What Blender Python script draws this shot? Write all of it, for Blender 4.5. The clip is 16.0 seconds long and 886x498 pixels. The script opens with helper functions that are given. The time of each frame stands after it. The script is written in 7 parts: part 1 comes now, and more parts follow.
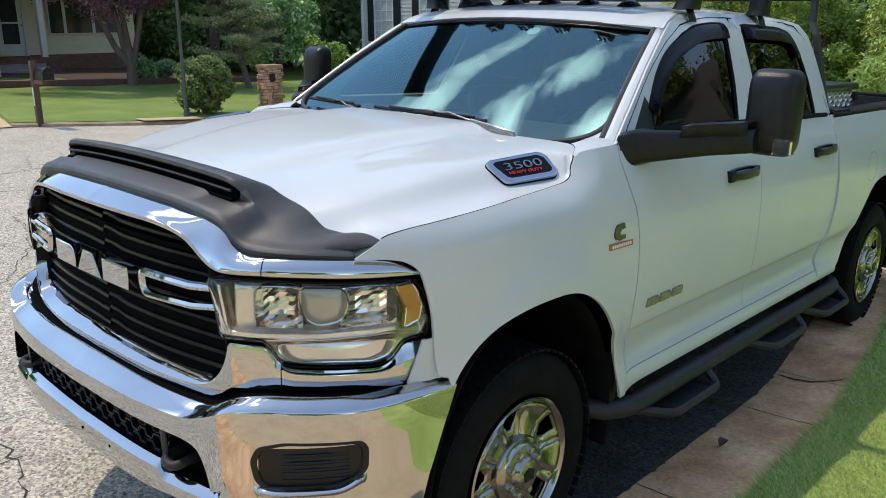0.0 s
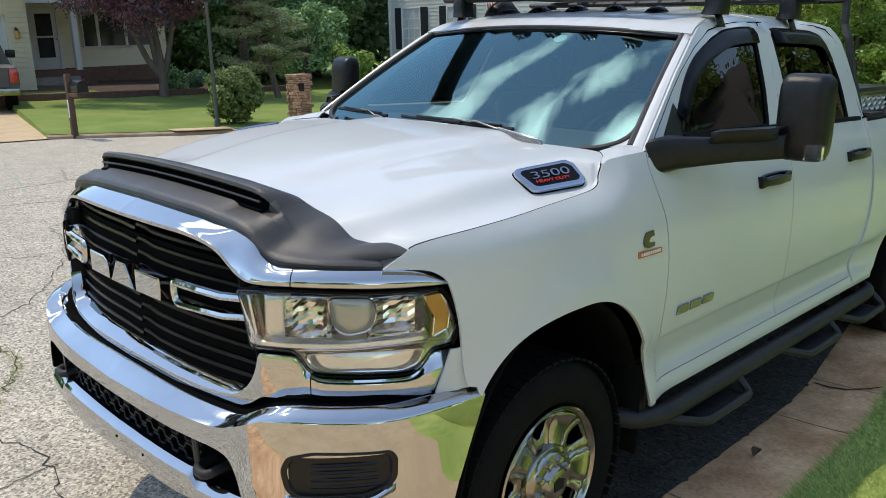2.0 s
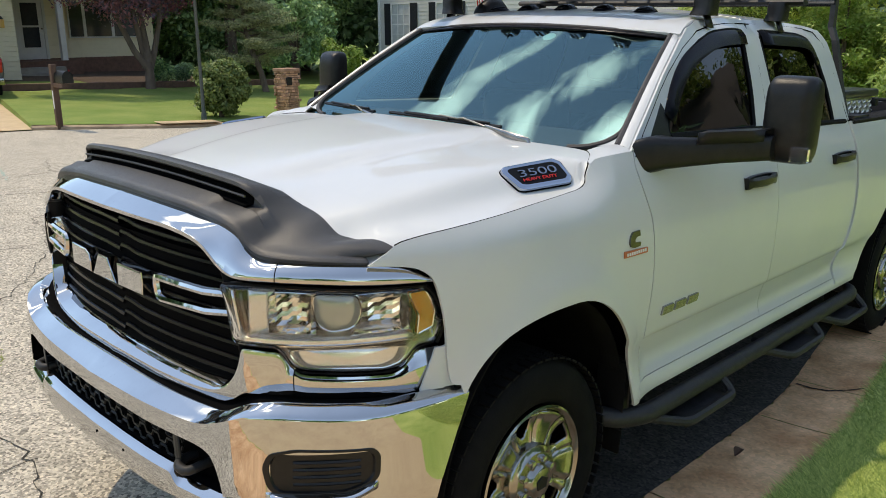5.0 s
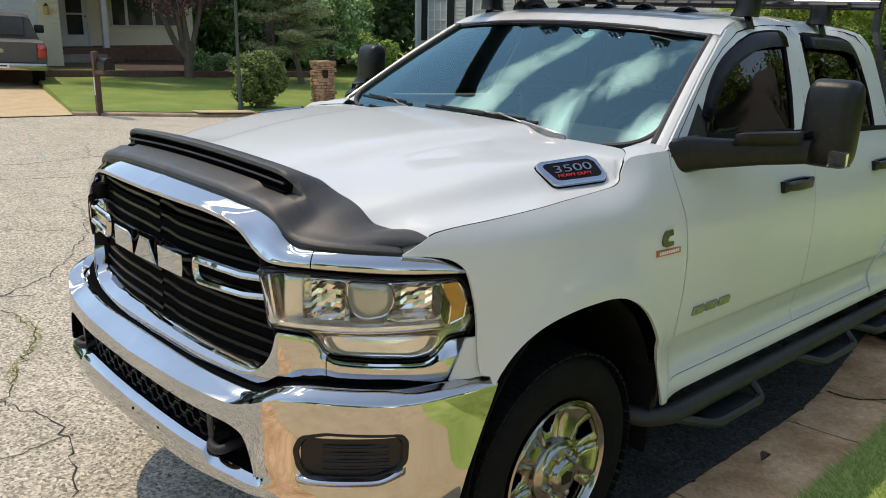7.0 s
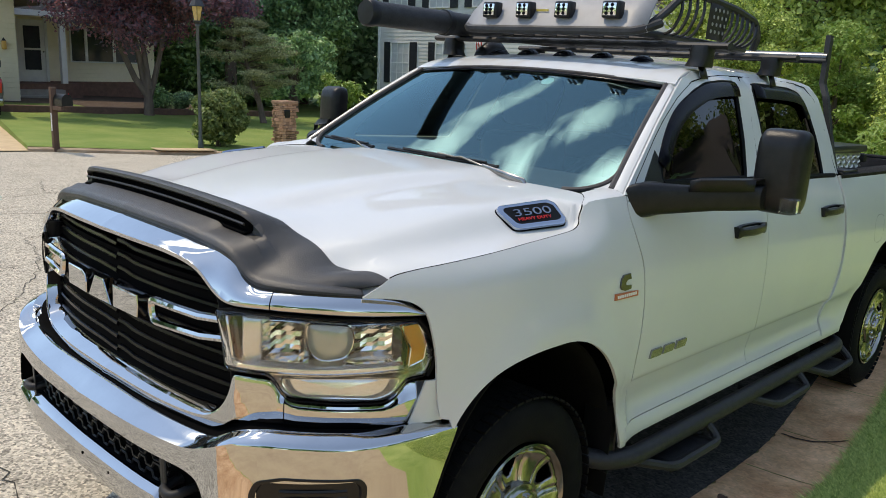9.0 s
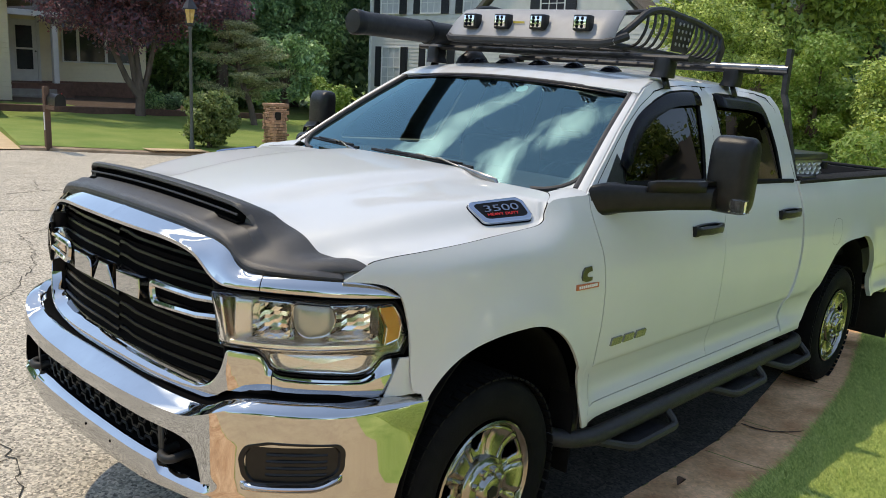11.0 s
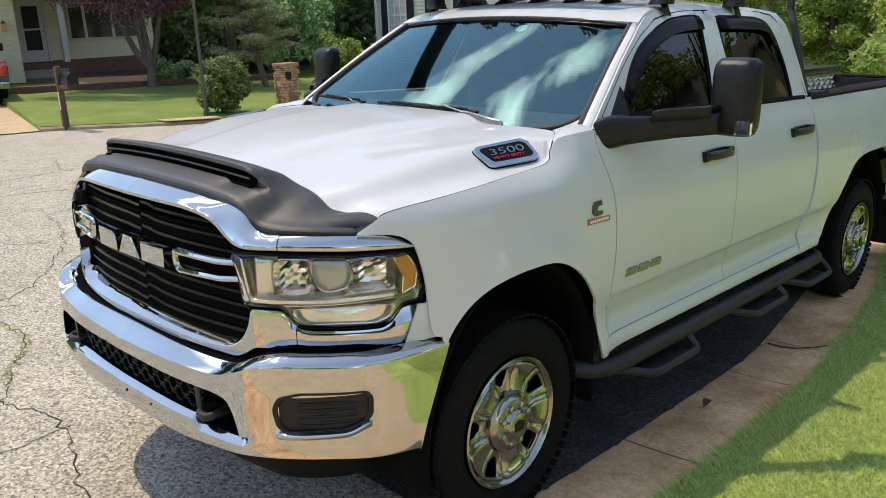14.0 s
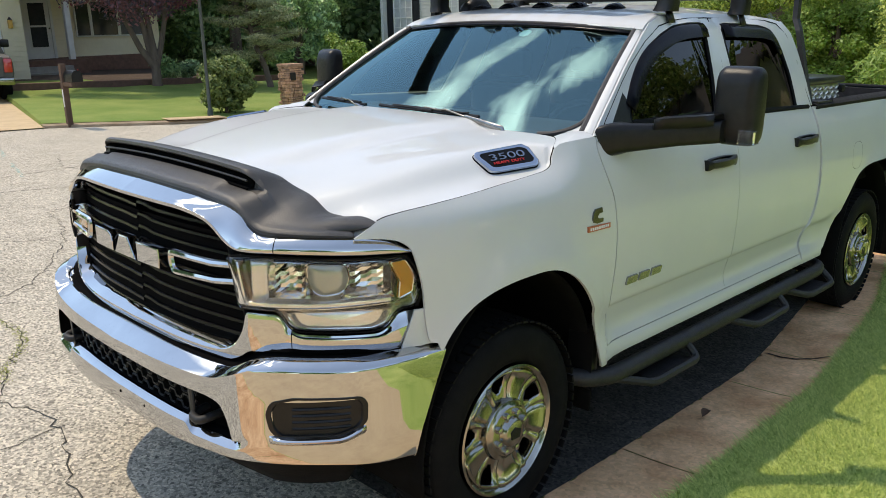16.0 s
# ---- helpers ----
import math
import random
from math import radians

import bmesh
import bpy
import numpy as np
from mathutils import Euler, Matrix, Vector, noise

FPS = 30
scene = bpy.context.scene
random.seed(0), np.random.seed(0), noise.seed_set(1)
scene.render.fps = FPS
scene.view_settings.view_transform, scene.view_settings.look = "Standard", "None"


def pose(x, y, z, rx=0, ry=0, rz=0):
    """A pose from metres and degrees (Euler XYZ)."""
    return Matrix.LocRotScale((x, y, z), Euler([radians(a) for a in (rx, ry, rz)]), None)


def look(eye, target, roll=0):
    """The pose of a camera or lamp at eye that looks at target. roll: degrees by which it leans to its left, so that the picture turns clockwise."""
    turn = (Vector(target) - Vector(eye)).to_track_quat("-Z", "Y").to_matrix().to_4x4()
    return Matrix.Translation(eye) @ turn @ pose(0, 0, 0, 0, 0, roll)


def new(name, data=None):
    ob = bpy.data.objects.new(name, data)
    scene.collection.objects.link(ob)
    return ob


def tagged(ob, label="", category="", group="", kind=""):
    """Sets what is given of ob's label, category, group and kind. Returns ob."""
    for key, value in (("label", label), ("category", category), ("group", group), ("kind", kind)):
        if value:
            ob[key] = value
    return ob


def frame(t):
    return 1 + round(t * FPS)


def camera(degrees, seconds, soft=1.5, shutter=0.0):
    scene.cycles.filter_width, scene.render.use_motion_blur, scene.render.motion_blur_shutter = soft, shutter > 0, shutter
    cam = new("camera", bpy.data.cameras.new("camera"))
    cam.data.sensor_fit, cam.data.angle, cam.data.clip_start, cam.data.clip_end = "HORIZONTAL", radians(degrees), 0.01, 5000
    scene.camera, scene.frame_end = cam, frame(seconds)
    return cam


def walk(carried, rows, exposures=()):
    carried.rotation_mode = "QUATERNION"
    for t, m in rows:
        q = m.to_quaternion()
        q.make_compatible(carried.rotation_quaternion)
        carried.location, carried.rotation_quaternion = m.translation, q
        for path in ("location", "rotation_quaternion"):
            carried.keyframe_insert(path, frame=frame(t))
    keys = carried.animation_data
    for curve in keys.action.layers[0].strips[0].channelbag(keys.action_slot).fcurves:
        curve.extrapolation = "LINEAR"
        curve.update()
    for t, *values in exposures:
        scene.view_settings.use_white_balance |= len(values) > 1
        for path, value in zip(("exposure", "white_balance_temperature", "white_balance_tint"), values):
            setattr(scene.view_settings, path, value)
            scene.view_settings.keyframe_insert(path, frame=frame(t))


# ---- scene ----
cam = camera(56.8, 16.0, 0.9)
PATH = [
    (0, (-2.031, -2.432, 1.823), (-0.598, -1.132, 1.316), 1.7),
    (0.5, (-2.038, -2.45, 1.83), (-0.636, -1.114, 1.33), 1.4),
    (1, (-2.028, -2.446, 1.834), (-0.641, -1.093, 1.337), 0.7),
    (1.5, (-2.033, -2.439, 1.832), (-0.646, -1.082, 1.345), 0.8),
    (2, (-2.03, -2.436, 1.832), (-0.643, -1.082, 1.339), 0.8),
    (2.5, (-2.026, -2.429, 1.829), (-0.637, -1.077, 1.336), 1.0),
    (3, (-2.021, -2.427, 1.832), (-0.623, -1.082, 1.344), 1.1),
    (3.5, (-2.021, -2.437, 1.835), (-0.602, -1.112, 1.353), 1.6),
    (5.8, (-2.023, -2.428, 1.83), (-0.642, -1.076, 1.314), 1.8),
    (6, (-2.038, -2.433, 1.832), (-0.68, -1.058, 1.316), 1.6),
    (6.5, (-2.048, -2.444, 1.828), (-0.702, -1.055, 1.318), 2.4),
    (7, (-2.052, -2.443, 1.825), (-0.695, -1.066, 1.314), 3.1),
    (7.5, (-2.051, -2.442, 1.821), (-0.68, -1.074, 1.322), 3.5),
    (8, (-2.053, -2.435, 1.823), (-0.658, -1.079, 1.358), 3.9),
    (8.5, (-2.057, -2.429, 1.827), (-0.638, -1.089, 1.39), 4.0),
    (9, (-2.056, -2.445, 1.831), (-0.619, -1.116, 1.422), 4.2),
    (9.5, (-2.069, -2.487, 1.819), (-0.607, -1.185, 1.411), 5.2),
    (9.7, (-2.098, -2.497, 1.835), (-0.617, -1.221, 1.41), 5.7),
    (11.8, (-2.245, -2.73, 1.847), (-0.799, -1.399, 1.478), 4.5),
    (12, (-2.255, -2.733, 1.849), (-0.805, -1.405, 1.485), 4.5),
    (12.5, (-2.256, -2.74, 1.853), (-0.815, -1.405, 1.476), 3.6),
    (13, (-2.213, -2.734, 1.86), (-0.797, -1.406, 1.38), 0.9),
    (13.5, (-2.23, -2.733, 1.86), (-0.831, -1.403, 1.339), 0.1),
    (14, (-2.224, -2.737, 1.859), (-0.829, -1.403, 1.334), -0.1),
    (14.5, (-2.21, -2.735, 1.862), (-0.8, -1.423, 1.324), -0.7),
    (15, (-2.173, -2.731, 1.86), (-0.731, -1.462, 1.304), -0.6),
    (15.5, (-2.176, -2.725, 1.861), (-0.744, -1.436, 1.322), 0.3),
    (16, (-2.196, -2.73, 1.861), (-0.804, -1.391, 1.343), 0.8),
]
EXPOSURES = [(0, 0.45, 7250, 9), (3.5, 0.44, 7800, 9), (6, 0.46, 8400, 10), (7, 0.42, 8350, 10), (9, 0.43, 7950, 10), (12, 0.51, 8050, 10), (16, 0.57, 8150, 10)]
walk(cam, [(t, look(eye, target, roll)) for t, eye, target, roll in PATH], EXPOSURES)

# ---- world and sun ----
SUN_DIR = Vector((-0.22, 0.42, 1.0)).normalized()
world = bpy.data.worlds.new("world")
scene.world = world
world.use_nodes = True
wn, wl = world.node_tree.nodes, world.node_tree.links
wn.clear()
w_out = wn.new("ShaderNodeOutputWorld")
w_bg = wn.new("ShaderNodeBackground")
w_sky = wn.new("ShaderNodeTexSky")
w_sky.sky_type = "NISHITA"
w_sky.sun_disc = False
w_sky.sun_elevation = math.asin(SUN_DIR.z)
w_sky.sun_rotation = math.atan2(SUN_DIR.x, SUN_DIR.y)
w_sky.air_density, w_sky.dust_density, w_sky.ozone_density = 0.85, 0.0, 2.6
w_co = wn.new("ShaderNodeTexCoord")
# wisps of cloud drawn out along the wind, in loose streets
WIND = Vector((0.88, -0.46, 0.12)).normalized()
ACROSS = Vector((-0.43, -0.66, 0.615))
ACROSS = (ACROSS - WIND * ACROSS.dot(WIND)).normalized()
w_vec = wn.new("ShaderNodeCombineXYZ")
w_axes = []
for name, axis, k in (("X", WIND, 2.2), ("Y", ACROSS, 7.5), ("Z", WIND.cross(ACROSS), 4.0)):
    d = wn.new("ShaderNodeVectorMath")
    d.operation = "DOT_PRODUCT"
    d.inputs[1].default_value = axis * k
    wl.new(w_co.outputs["Generated"], d.inputs[0])
    wl.new(d.outputs["Value"], w_vec.inputs[name])
    w_axes.append(d)


def w_math(op, a, b):
    n = wn.new("ShaderNodeMath")
    n.operation = op
    for k, v in enumerate((a, b)):
        if v is None:
            continue
        if isinstance(v, (int, float)):
            n.inputs[k].default_value = v
        else:
            wl.new(v, n.inputs[k])
    return n.outputs[0]


w_across = w_math("ADD", w_math("DIVIDE", w_axes[1].outputs["Value"], 7.5), 0.075)
w_phase = w_math("MULTIPLY", w_across, w_math("ADD", w_math("MULTIPLY", w_across, 5.81), 3.78))
w_street = w_math("MULTIPLY", w_math("COSINE", w_math("MULTIPLY", w_phase, 2 * math.pi), None), 0.11)
w_noise = wn.new("ShaderNodeTexNoise")
w_noise.inputs["Scale"].default_value = 0.85
w_noise.inputs["Detail"].default_value = 9.0
w_noise.inputs["Roughness"].default_value = 0.6
w_noise.inputs["Distortion"].default_value = 0.7
w_ramp = wn.new("ShaderNodeValToRGB")
w_ramp.color_ramp.elements[0].position = 0.52
w_ramp.color_ramp.elements[1].position = 0.72
w_mix = wn.new("ShaderNodeMix")
w_mix.data_type = "RGBA"
wl.new(w_vec.outputs["Vector"], w_noise.inputs["Vector"])
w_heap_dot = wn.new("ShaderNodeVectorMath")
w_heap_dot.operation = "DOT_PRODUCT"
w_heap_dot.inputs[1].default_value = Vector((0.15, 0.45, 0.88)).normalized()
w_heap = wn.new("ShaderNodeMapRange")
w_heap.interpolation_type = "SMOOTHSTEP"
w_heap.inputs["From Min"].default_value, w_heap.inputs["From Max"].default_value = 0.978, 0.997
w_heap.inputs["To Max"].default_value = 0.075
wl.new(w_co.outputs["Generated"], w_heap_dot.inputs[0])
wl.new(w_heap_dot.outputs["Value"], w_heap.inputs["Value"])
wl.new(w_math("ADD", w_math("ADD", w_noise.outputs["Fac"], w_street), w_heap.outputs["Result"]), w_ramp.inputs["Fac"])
w_dot = wn.new("ShaderNodeVectorMath")
w_dot.operation = "DOT_PRODUCT"
w_dot.inputs[1].default_value = SUN_DIR
w_pow = wn.new("ShaderNodeMath")
w_pow.operation = "POWER"
w_pow.use_clamp = True
w_pow.inputs[1].default_value = 9.0
w_bri = wn.new("ShaderNodeMapRange")
w_bri.inputs["To Min"].default_value, w_bri.inputs["To Max"].default_value = 1.0, 3.0
w_glow = wn.new("ShaderNodeVectorMath")
w_glow.operation = "SCALE"
w_glow.inputs[0].default_value = (9.0, 9.6, 10.2)
wl.new(w_co.outputs["Generated"], w_dot.inputs[0])
wl.new(w_dot.outputs["Value"], w_pow.inputs[0])
wl.new(w_pow.outputs["Value"], w_bri.inputs["Value"])
wl.new(w_bri.outputs["Result"], w_glow.inputs["Scale"])
wl.new(w_glow.outputs["Vector"], w_mix.inputs["B"])
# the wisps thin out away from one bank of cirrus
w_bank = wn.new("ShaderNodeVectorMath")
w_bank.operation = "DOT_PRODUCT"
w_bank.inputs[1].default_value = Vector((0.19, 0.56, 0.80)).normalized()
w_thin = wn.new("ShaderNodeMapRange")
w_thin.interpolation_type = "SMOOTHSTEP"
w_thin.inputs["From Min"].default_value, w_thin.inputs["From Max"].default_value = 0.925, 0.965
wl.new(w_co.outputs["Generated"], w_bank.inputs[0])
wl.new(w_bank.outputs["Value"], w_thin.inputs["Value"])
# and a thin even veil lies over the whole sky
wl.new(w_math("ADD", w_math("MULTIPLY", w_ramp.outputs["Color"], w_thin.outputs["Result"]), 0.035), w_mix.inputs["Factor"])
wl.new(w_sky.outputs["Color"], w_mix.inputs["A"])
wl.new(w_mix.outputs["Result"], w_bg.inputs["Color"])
w_bg.inputs["Strength"].default_value = 0.225
wl.new(w_bg.outputs["Background"], w_out.inputs["Surface"])

sun = new("sun", bpy.data.lights.new("sun", "SUN"))
sun.data.energy, sun.data.angle, sun.data.color = 1.9, radians(0.5), (1.0, 0.94, 0.85)
sun.matrix_world = look((0, 0, 0), -SUN_DIR)


# ---- materials ----
def material(name, color, rough=0.5, metal=0.0, color2=None, scale=8.0, bump=0.0, bump_scale=60.0, coat=0.0, spec=0.5,
             rough_var=0.0, detail=6.0, stretch=(1, 1, 1), contrast=(0.35, 0.65), per_piece=0.0, sheen=0.0):
    m = bpy.data.materials.new(name)
    m.use_nodes = True
    n, l = m.node_tree.nodes, m.node_tree.links
    b = n["Principled BSDF"]
    b.inputs["Base Color"].default_value = (*color, 1)
    b.inputs["Roughness"].default_value = rough
    b.inputs["Metallic"].default_value = metal
    b.inputs["Coat Weight"].default_value = coat
    b.inputs["Coat Roughness"].default_value = 0.03
    b.inputs["Specular IOR Level"].default_value = spec
    co = n.new("ShaderNodeTexCoord")
    mp = n.new("ShaderNodeMapping")
    mp.inputs["Scale"].default_value = stretch
    l.new(co.outputs["Object"], mp.inputs["Vector"])
    if color2:
        t = n.new("ShaderNodeTexNoise")
        t.inputs["Scale"].default_value, t.inputs["Detail"].default_value, t.inputs["Roughness"].default_value = scale, detail, 0.65
        r = n.new("ShaderNodeMapRange")
        r.inputs["From Min"].default_value, r.inputs["From Max"].default_value = contrast
        x = n.new("ShaderNodeMix")
        x.data_type = "RGBA"
        x.inputs["A"].default_value, x.inputs["B"].default_value = (*color, 1), (*color2, 1)
        l.new(mp.outputs["Vector"], t.inputs["Vector"])
        l.new(t.outputs["Fac"], r.inputs["Value"])
        l.new(r.outputs["Result"], x.inputs["Factor"])
        last = x.outputs["Result"]
        if per_piece:
            oi = n.new("ShaderNodeObjectInfo")
            hs = n.new("ShaderNodeHueSaturation")
            mr = n.new("ShaderNodeMapRange")
            mr.inputs["To Min"].default_value, mr.inputs["To Max"].default_value = 1 - per_piece, 1 + per_piece
            l.new(oi.outputs["Random"], mr.inputs["Value"])
            l.new(mr.outputs["Result"], hs.inputs["Value"])
            l.new(last, hs.inputs["Color"])
            last = hs.outputs["Color"]
        l.new(last, b.inputs["Base Color"])
        if rough_var:
            q = n.new("ShaderNodeMapRange")
            q.inputs["To Min"].default_value, q.inputs["To Max"].default_value = rough - rough_var, rough + rough_var
            l.new(t.outputs["Fac"], q.inputs["Value"])
            l.new(q.outputs["Result"], b.inputs["Roughness"])
    if bump:
        t2 = n.new("ShaderNodeTexNoise")
        t2.inputs["Scale"].default_value, t2.inputs["Detail"].default_value = bump_scale, 4.0
        bp = n.new("ShaderNodeBump")
        bp.inputs["Strength"].default_value, bp.inputs["Distance"].default_value = bump, 0.01
        l.new(mp.outputs["Vector"], t2.inputs["Vector"])
        l.new(t2.outputs["Fac"], bp.inputs["Height"])
        l.new(bp.outputs["Normal"], b.inputs["Normal"])
    return m


def glass(name, color, rough=0.0, ior=1.5):
    m = material(name, color, rough)
    b = m.node_tree.nodes["Principled BSDF"]
    b.inputs["Transmission Weight"].default_value = 1.0
    b.inputs["IOR"].default_value = ior
    return m


def thin_glass(name, tint, ior=1.5, gloss=(1, 1, 1)):
    """A pane: clear or tinted, with the gloss of glass."""
    m = bpy.data.materials.new(name)
    m.use_nodes = True
    n, l = m.node_tree.nodes, m.node_tree.links
    n.remove(n["Principled BSDF"])
    tr, gl, fr, mx = n.new("ShaderNodeBsdfTransparent"), n.new("ShaderNodeBsdfGlossy"), n.new("ShaderNodeFresnel"), n.new("ShaderNodeMixShader")
    tr.inputs["Color"].default_value = (*tint, 1)
    gl.inputs["Color"].default_value = (*gloss, 1)
    gl.inputs["Roughness"].default_value = 0.0
    fr.inputs["IOR"].default_value = ior
    l.new(fr.outputs["Fac"], mx.inputs["Fac"])
    l.new(tr.outputs["BSDF"], mx.inputs[1])
    l.new(gl.outputs["BSDF"], mx.inputs[2])
    l.new(mx.outputs["Shader"], n["Material Output"].inputs["Surface"])
    return m


def leafy(name, color, color2, island=0.35):
    """Foliage: colour varied from leaf to leaf, with some light passing through."""
    m = bpy.data.materials.new(name)
    m.use_nodes = True
    n, l = m.node_tree.nodes, m.node_tree.links
    b = n["Principled BSDF"]
    g = n.new("ShaderNodeNewGeometry")
    x = n.new("ShaderNodeMix")
    x.data_type = "RGBA"
    x.inputs["A"].default_value, x.inputs["B"].default_value = (*color, 1), (*color2, 1)
    l.new(g.outputs["Random Per Island"], x.inputs["Factor"])
    l.new(x.outputs["Result"], b.inputs["Base Color"])
    b.inputs["Roughness"].default_value = 0.5
    tr = n.new("ShaderNodeBsdfTranslucent")
    l.new(x.outputs["Result"], tr.inputs["Color"])
    ms = n.new("ShaderNodeMixShader")
    ms.inputs["Fac"].default_value = island
    l.new(b.outputs["BSDF"], ms.inputs[1])
    l.new(tr.outputs["BSDF"], ms.inputs[2])
    l.new(ms.outputs["Shader"], n["Material Output"].inputs["Surface"])
    return m


PAINT = material("white_paint", (0.61, 0.615, 0.605), 0.40, coat=0.6, spec=0.4, color2=(0.58, 0.59, 0.585), scale=1.6)
CHROME = material("chrome", (0.575, 0.58, 0.58), 0.035, 1.0, color2=(0.53, 0.535, 0.535), scale=5.0)
CHROME_DULL = material("chrome_wheel", (0.42, 0.405, 0.365), 0.16, 1.0, color2=(0.31, 0.30, 0.265), scale=9.0, bump=0.02, bump_scale=25)
BLACK_GLOSS = material("black_gloss", (0.005, 0.005, 0.006), 0.33, spec=0.10, color2=(0.007, 0.007, 0.008), scale=20.0)
BLACK_PLASTIC = material("black_plastic", (0.005, 0.005, 0.0055), 0.38, spec=0.38, color2=(0.009, 0.009, 0.0095), scale=30.0, bump=0.12, bump_scale=500)
SHIELD_PLASTIC = material("textured_plastic", (0.040, 0.037, 0.035), 0.40, color2=(0.054, 0.050, 0.047), scale=14.0, bump=0.2, bump_scale=380)
RUBBER = material("rubber", (0.004, 0.0044, 0.005), 0.75, spec=0.12, color2=(0.008, 0.008, 0.008), scale=18.0, bump=0.2, bump_scale=160)
DARK_STEEL = material("dark_steel", (0.17, 0.165, 0.16), 0.22, 1.0, color2=(0.12, 0.115, 0.11), scale=14.0)
LOUVRE = material("louvre_black", (0.0022, 0.0024, 0.003), 0.22, spec=0.22, color2=(0.0035, 0.0035, 0.0045), scale=20.0)
MIRROR_PLASTIC = material("mirror_plastic", (0.006, 0.0065, 0.0075), 0.33, spec=0.30, color2=(0.013, 0.0128, 0.0125), scale=24.0, bump=0.12, bump_scale=480)
TRIM_RUBBER = material("grey_rubber", (0.045, 0.042, 0.042), 0.55, spec=0.3, color2=(0.07, 0.064, 0.064), scale=15.0)
EMBLEM = material("satin_silver", (0.36, 0.36, 0.35), 0.25, 0.85, color2=(0.27, 0.27, 0.26), scale=30.0)
# near-black stand-in for the shade inside gaps, recesses and openings
SEAM = material("gap_shade", (0.003, 0.003, 0.003), 0.9, spec=0.05)
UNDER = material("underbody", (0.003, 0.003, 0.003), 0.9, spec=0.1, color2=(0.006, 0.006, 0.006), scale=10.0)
POWDER = material("powder_coat", (0.008, 0.0085, 0.0095), 0.55, color2=(0.02, 0.02, 0.021), scale=25.0, bump=0.15, bump_scale=420)
GREY_PANEL = material("grey_panel", (0.29, 0.29, 0.295), 0.5, color2=(0.24, 0.24, 0.25), scale=6.0)
AMBER = material("amber_lens", (0.75, 0.22, 0.015), 0.12, color2=(0.62, 0.16, 0.01), scale=60.0, coat=1.0)
SMOKE = material("smoked_lens", (0.004, 0.005, 0.009), 0.16, spec=0.07, color2=(0.010, 0.010, 0.012), scale=9.0)
RAIL_PLASTIC = material("rail_plastic", (0.018, 0.018, 0.019), 0.8, spec=0.12, color2=(0.026, 0.026, 0.027), scale=20.0, bump=0.3, bump_scale=300)
LENS = thin_glass("clear_lens", (0.97, 0.97, 0.96), 1.45)
FROST = material("frosted_lens", (0.40, 0.42, 0.35), 0.16, 0.45, color2=(0.52, 0.53, 0.46), scale=11.0, coat=0.9)
LAMP_SILVER = material("lamp_silver", (0.86, 0.85, 0.83), 0.20, 0.8, color2=(0.78, 0.77, 0.75), scale=10.0)
REFLECTOR = material("reflector", (0.92, 0.92, 0.91), 0.08, 1.0, color2=(0.80, 0.80, 0.80), scale=30.0)
WINDSHIELD = thin_glass("windshield_glass", (0.42, 0.58, 0.58), 2.2, (0.56, 0.95, 1.0))
TINT = thin_glass("tinted_glass", (0.016, 0.018, 0.018), 1.32)
INTERIOR = material("interior", (0.045, 0.045, 0.048), 0.7, color2=(0.07, 0.07, 0.07), scale=20.0, bump=0.15, bump_scale=300)
DIAMOND = material("diamond_plate", (0.86, 0.84, 0.78), 0.36, 1.0, color2=(0.70, 0.69, 0.64), scale=30.0)
RED_LENS = material("red_lens", (0.45, 0.01, 0.012), 0.15, coat=1.0)
RED_PAINT = material("red_mark", (0.55, 0.02, 0.02), 0.4)
ORANGE_PAINT = material("orange_mark", (0.50, 0.13, 0.05), 0.4)
YELLOW_MARK = material("yellow_mark", (0.55, 0.42, 0.08), 0.4)
WHITE_MARK = material("white_mark", (0.75, 0.76, 0.75), 0.45)
BLUE_MARK = material("blue_mark", (0.25, 0.55, 0.62), 0.5)


# ---- mesh helpers ----
def part(name, bm, mat, parent=None, label="", smooth=True, solid=0.0, angle=38, recalc=True):
    if recalc:
        bmesh.ops.recalc_face_normals(bm, faces=bm.faces)
    me = bpy.data.meshes.new(name)
    bm.to_mesh(me)
    bm.free()
    me.materials.append(mat)
    if smooth:
        me.polygons.foreach_set("use_smooth", [True] * len(me.polygons))
        me.set_sharp_from_angle(angle=radians(angle))
    ob = new(name, me)
    if parent:
        ob.parent = parent
    if label:
        ob["label"] = label
    if solid:
        md = ob.modifiers.new("thickness", "SOLIDIFY")
        md.thickness, md.offset = solid, 0.0
        if smooth and mat is PAINT:
            es = ob.modifiers.new("crisp_edges", "EDGE_SPLIT")
            es.split_angle = radians(angle)
    return ob


def ease(table, x):
    """Smooth interpolation through (x, value) pairs."""
    if x <= table[0][0]:
        return table[0][1]
    for i in range(len(table) - 1):
        (x0, y0), (x1, y1) = table[i], table[i + 1]
        if x <= x1:
            h = x1 - x0
            m0 = (y1 - table[i - 1][1]) / (x1 - table[i - 1][0]) if i else (y1 - y0) / h
            m1 = (table[i + 2][1] - y0) / (table[i + 2][0] - x0) if i + 2 < len(table) else (y1 - y0) / h
            d = (y1 - y0) / h
            m0 = 0 if m0 * d < 0 else math.copysign(min(abs(m0), 2.5 * abs(d)), m0)
            m1 = 0 if m1 * d < 0 else math.copysign(min(abs(m1), 2.5 * abs(d)), m1)
            t = (x - x0) / h
            return ((2 * t ** 3 - 3 * t * t + 1) * y0 + (t ** 3 - 2 * t * t + t) * h * m0
                    + (3 * t * t - 2 * t ** 3) * y1 + (t ** 3 - t * t) * h * m1)
    return table[-1][1]


def lin(a, b, n):
    return [a + (b - a) * i / n for i in range(n + 1)]


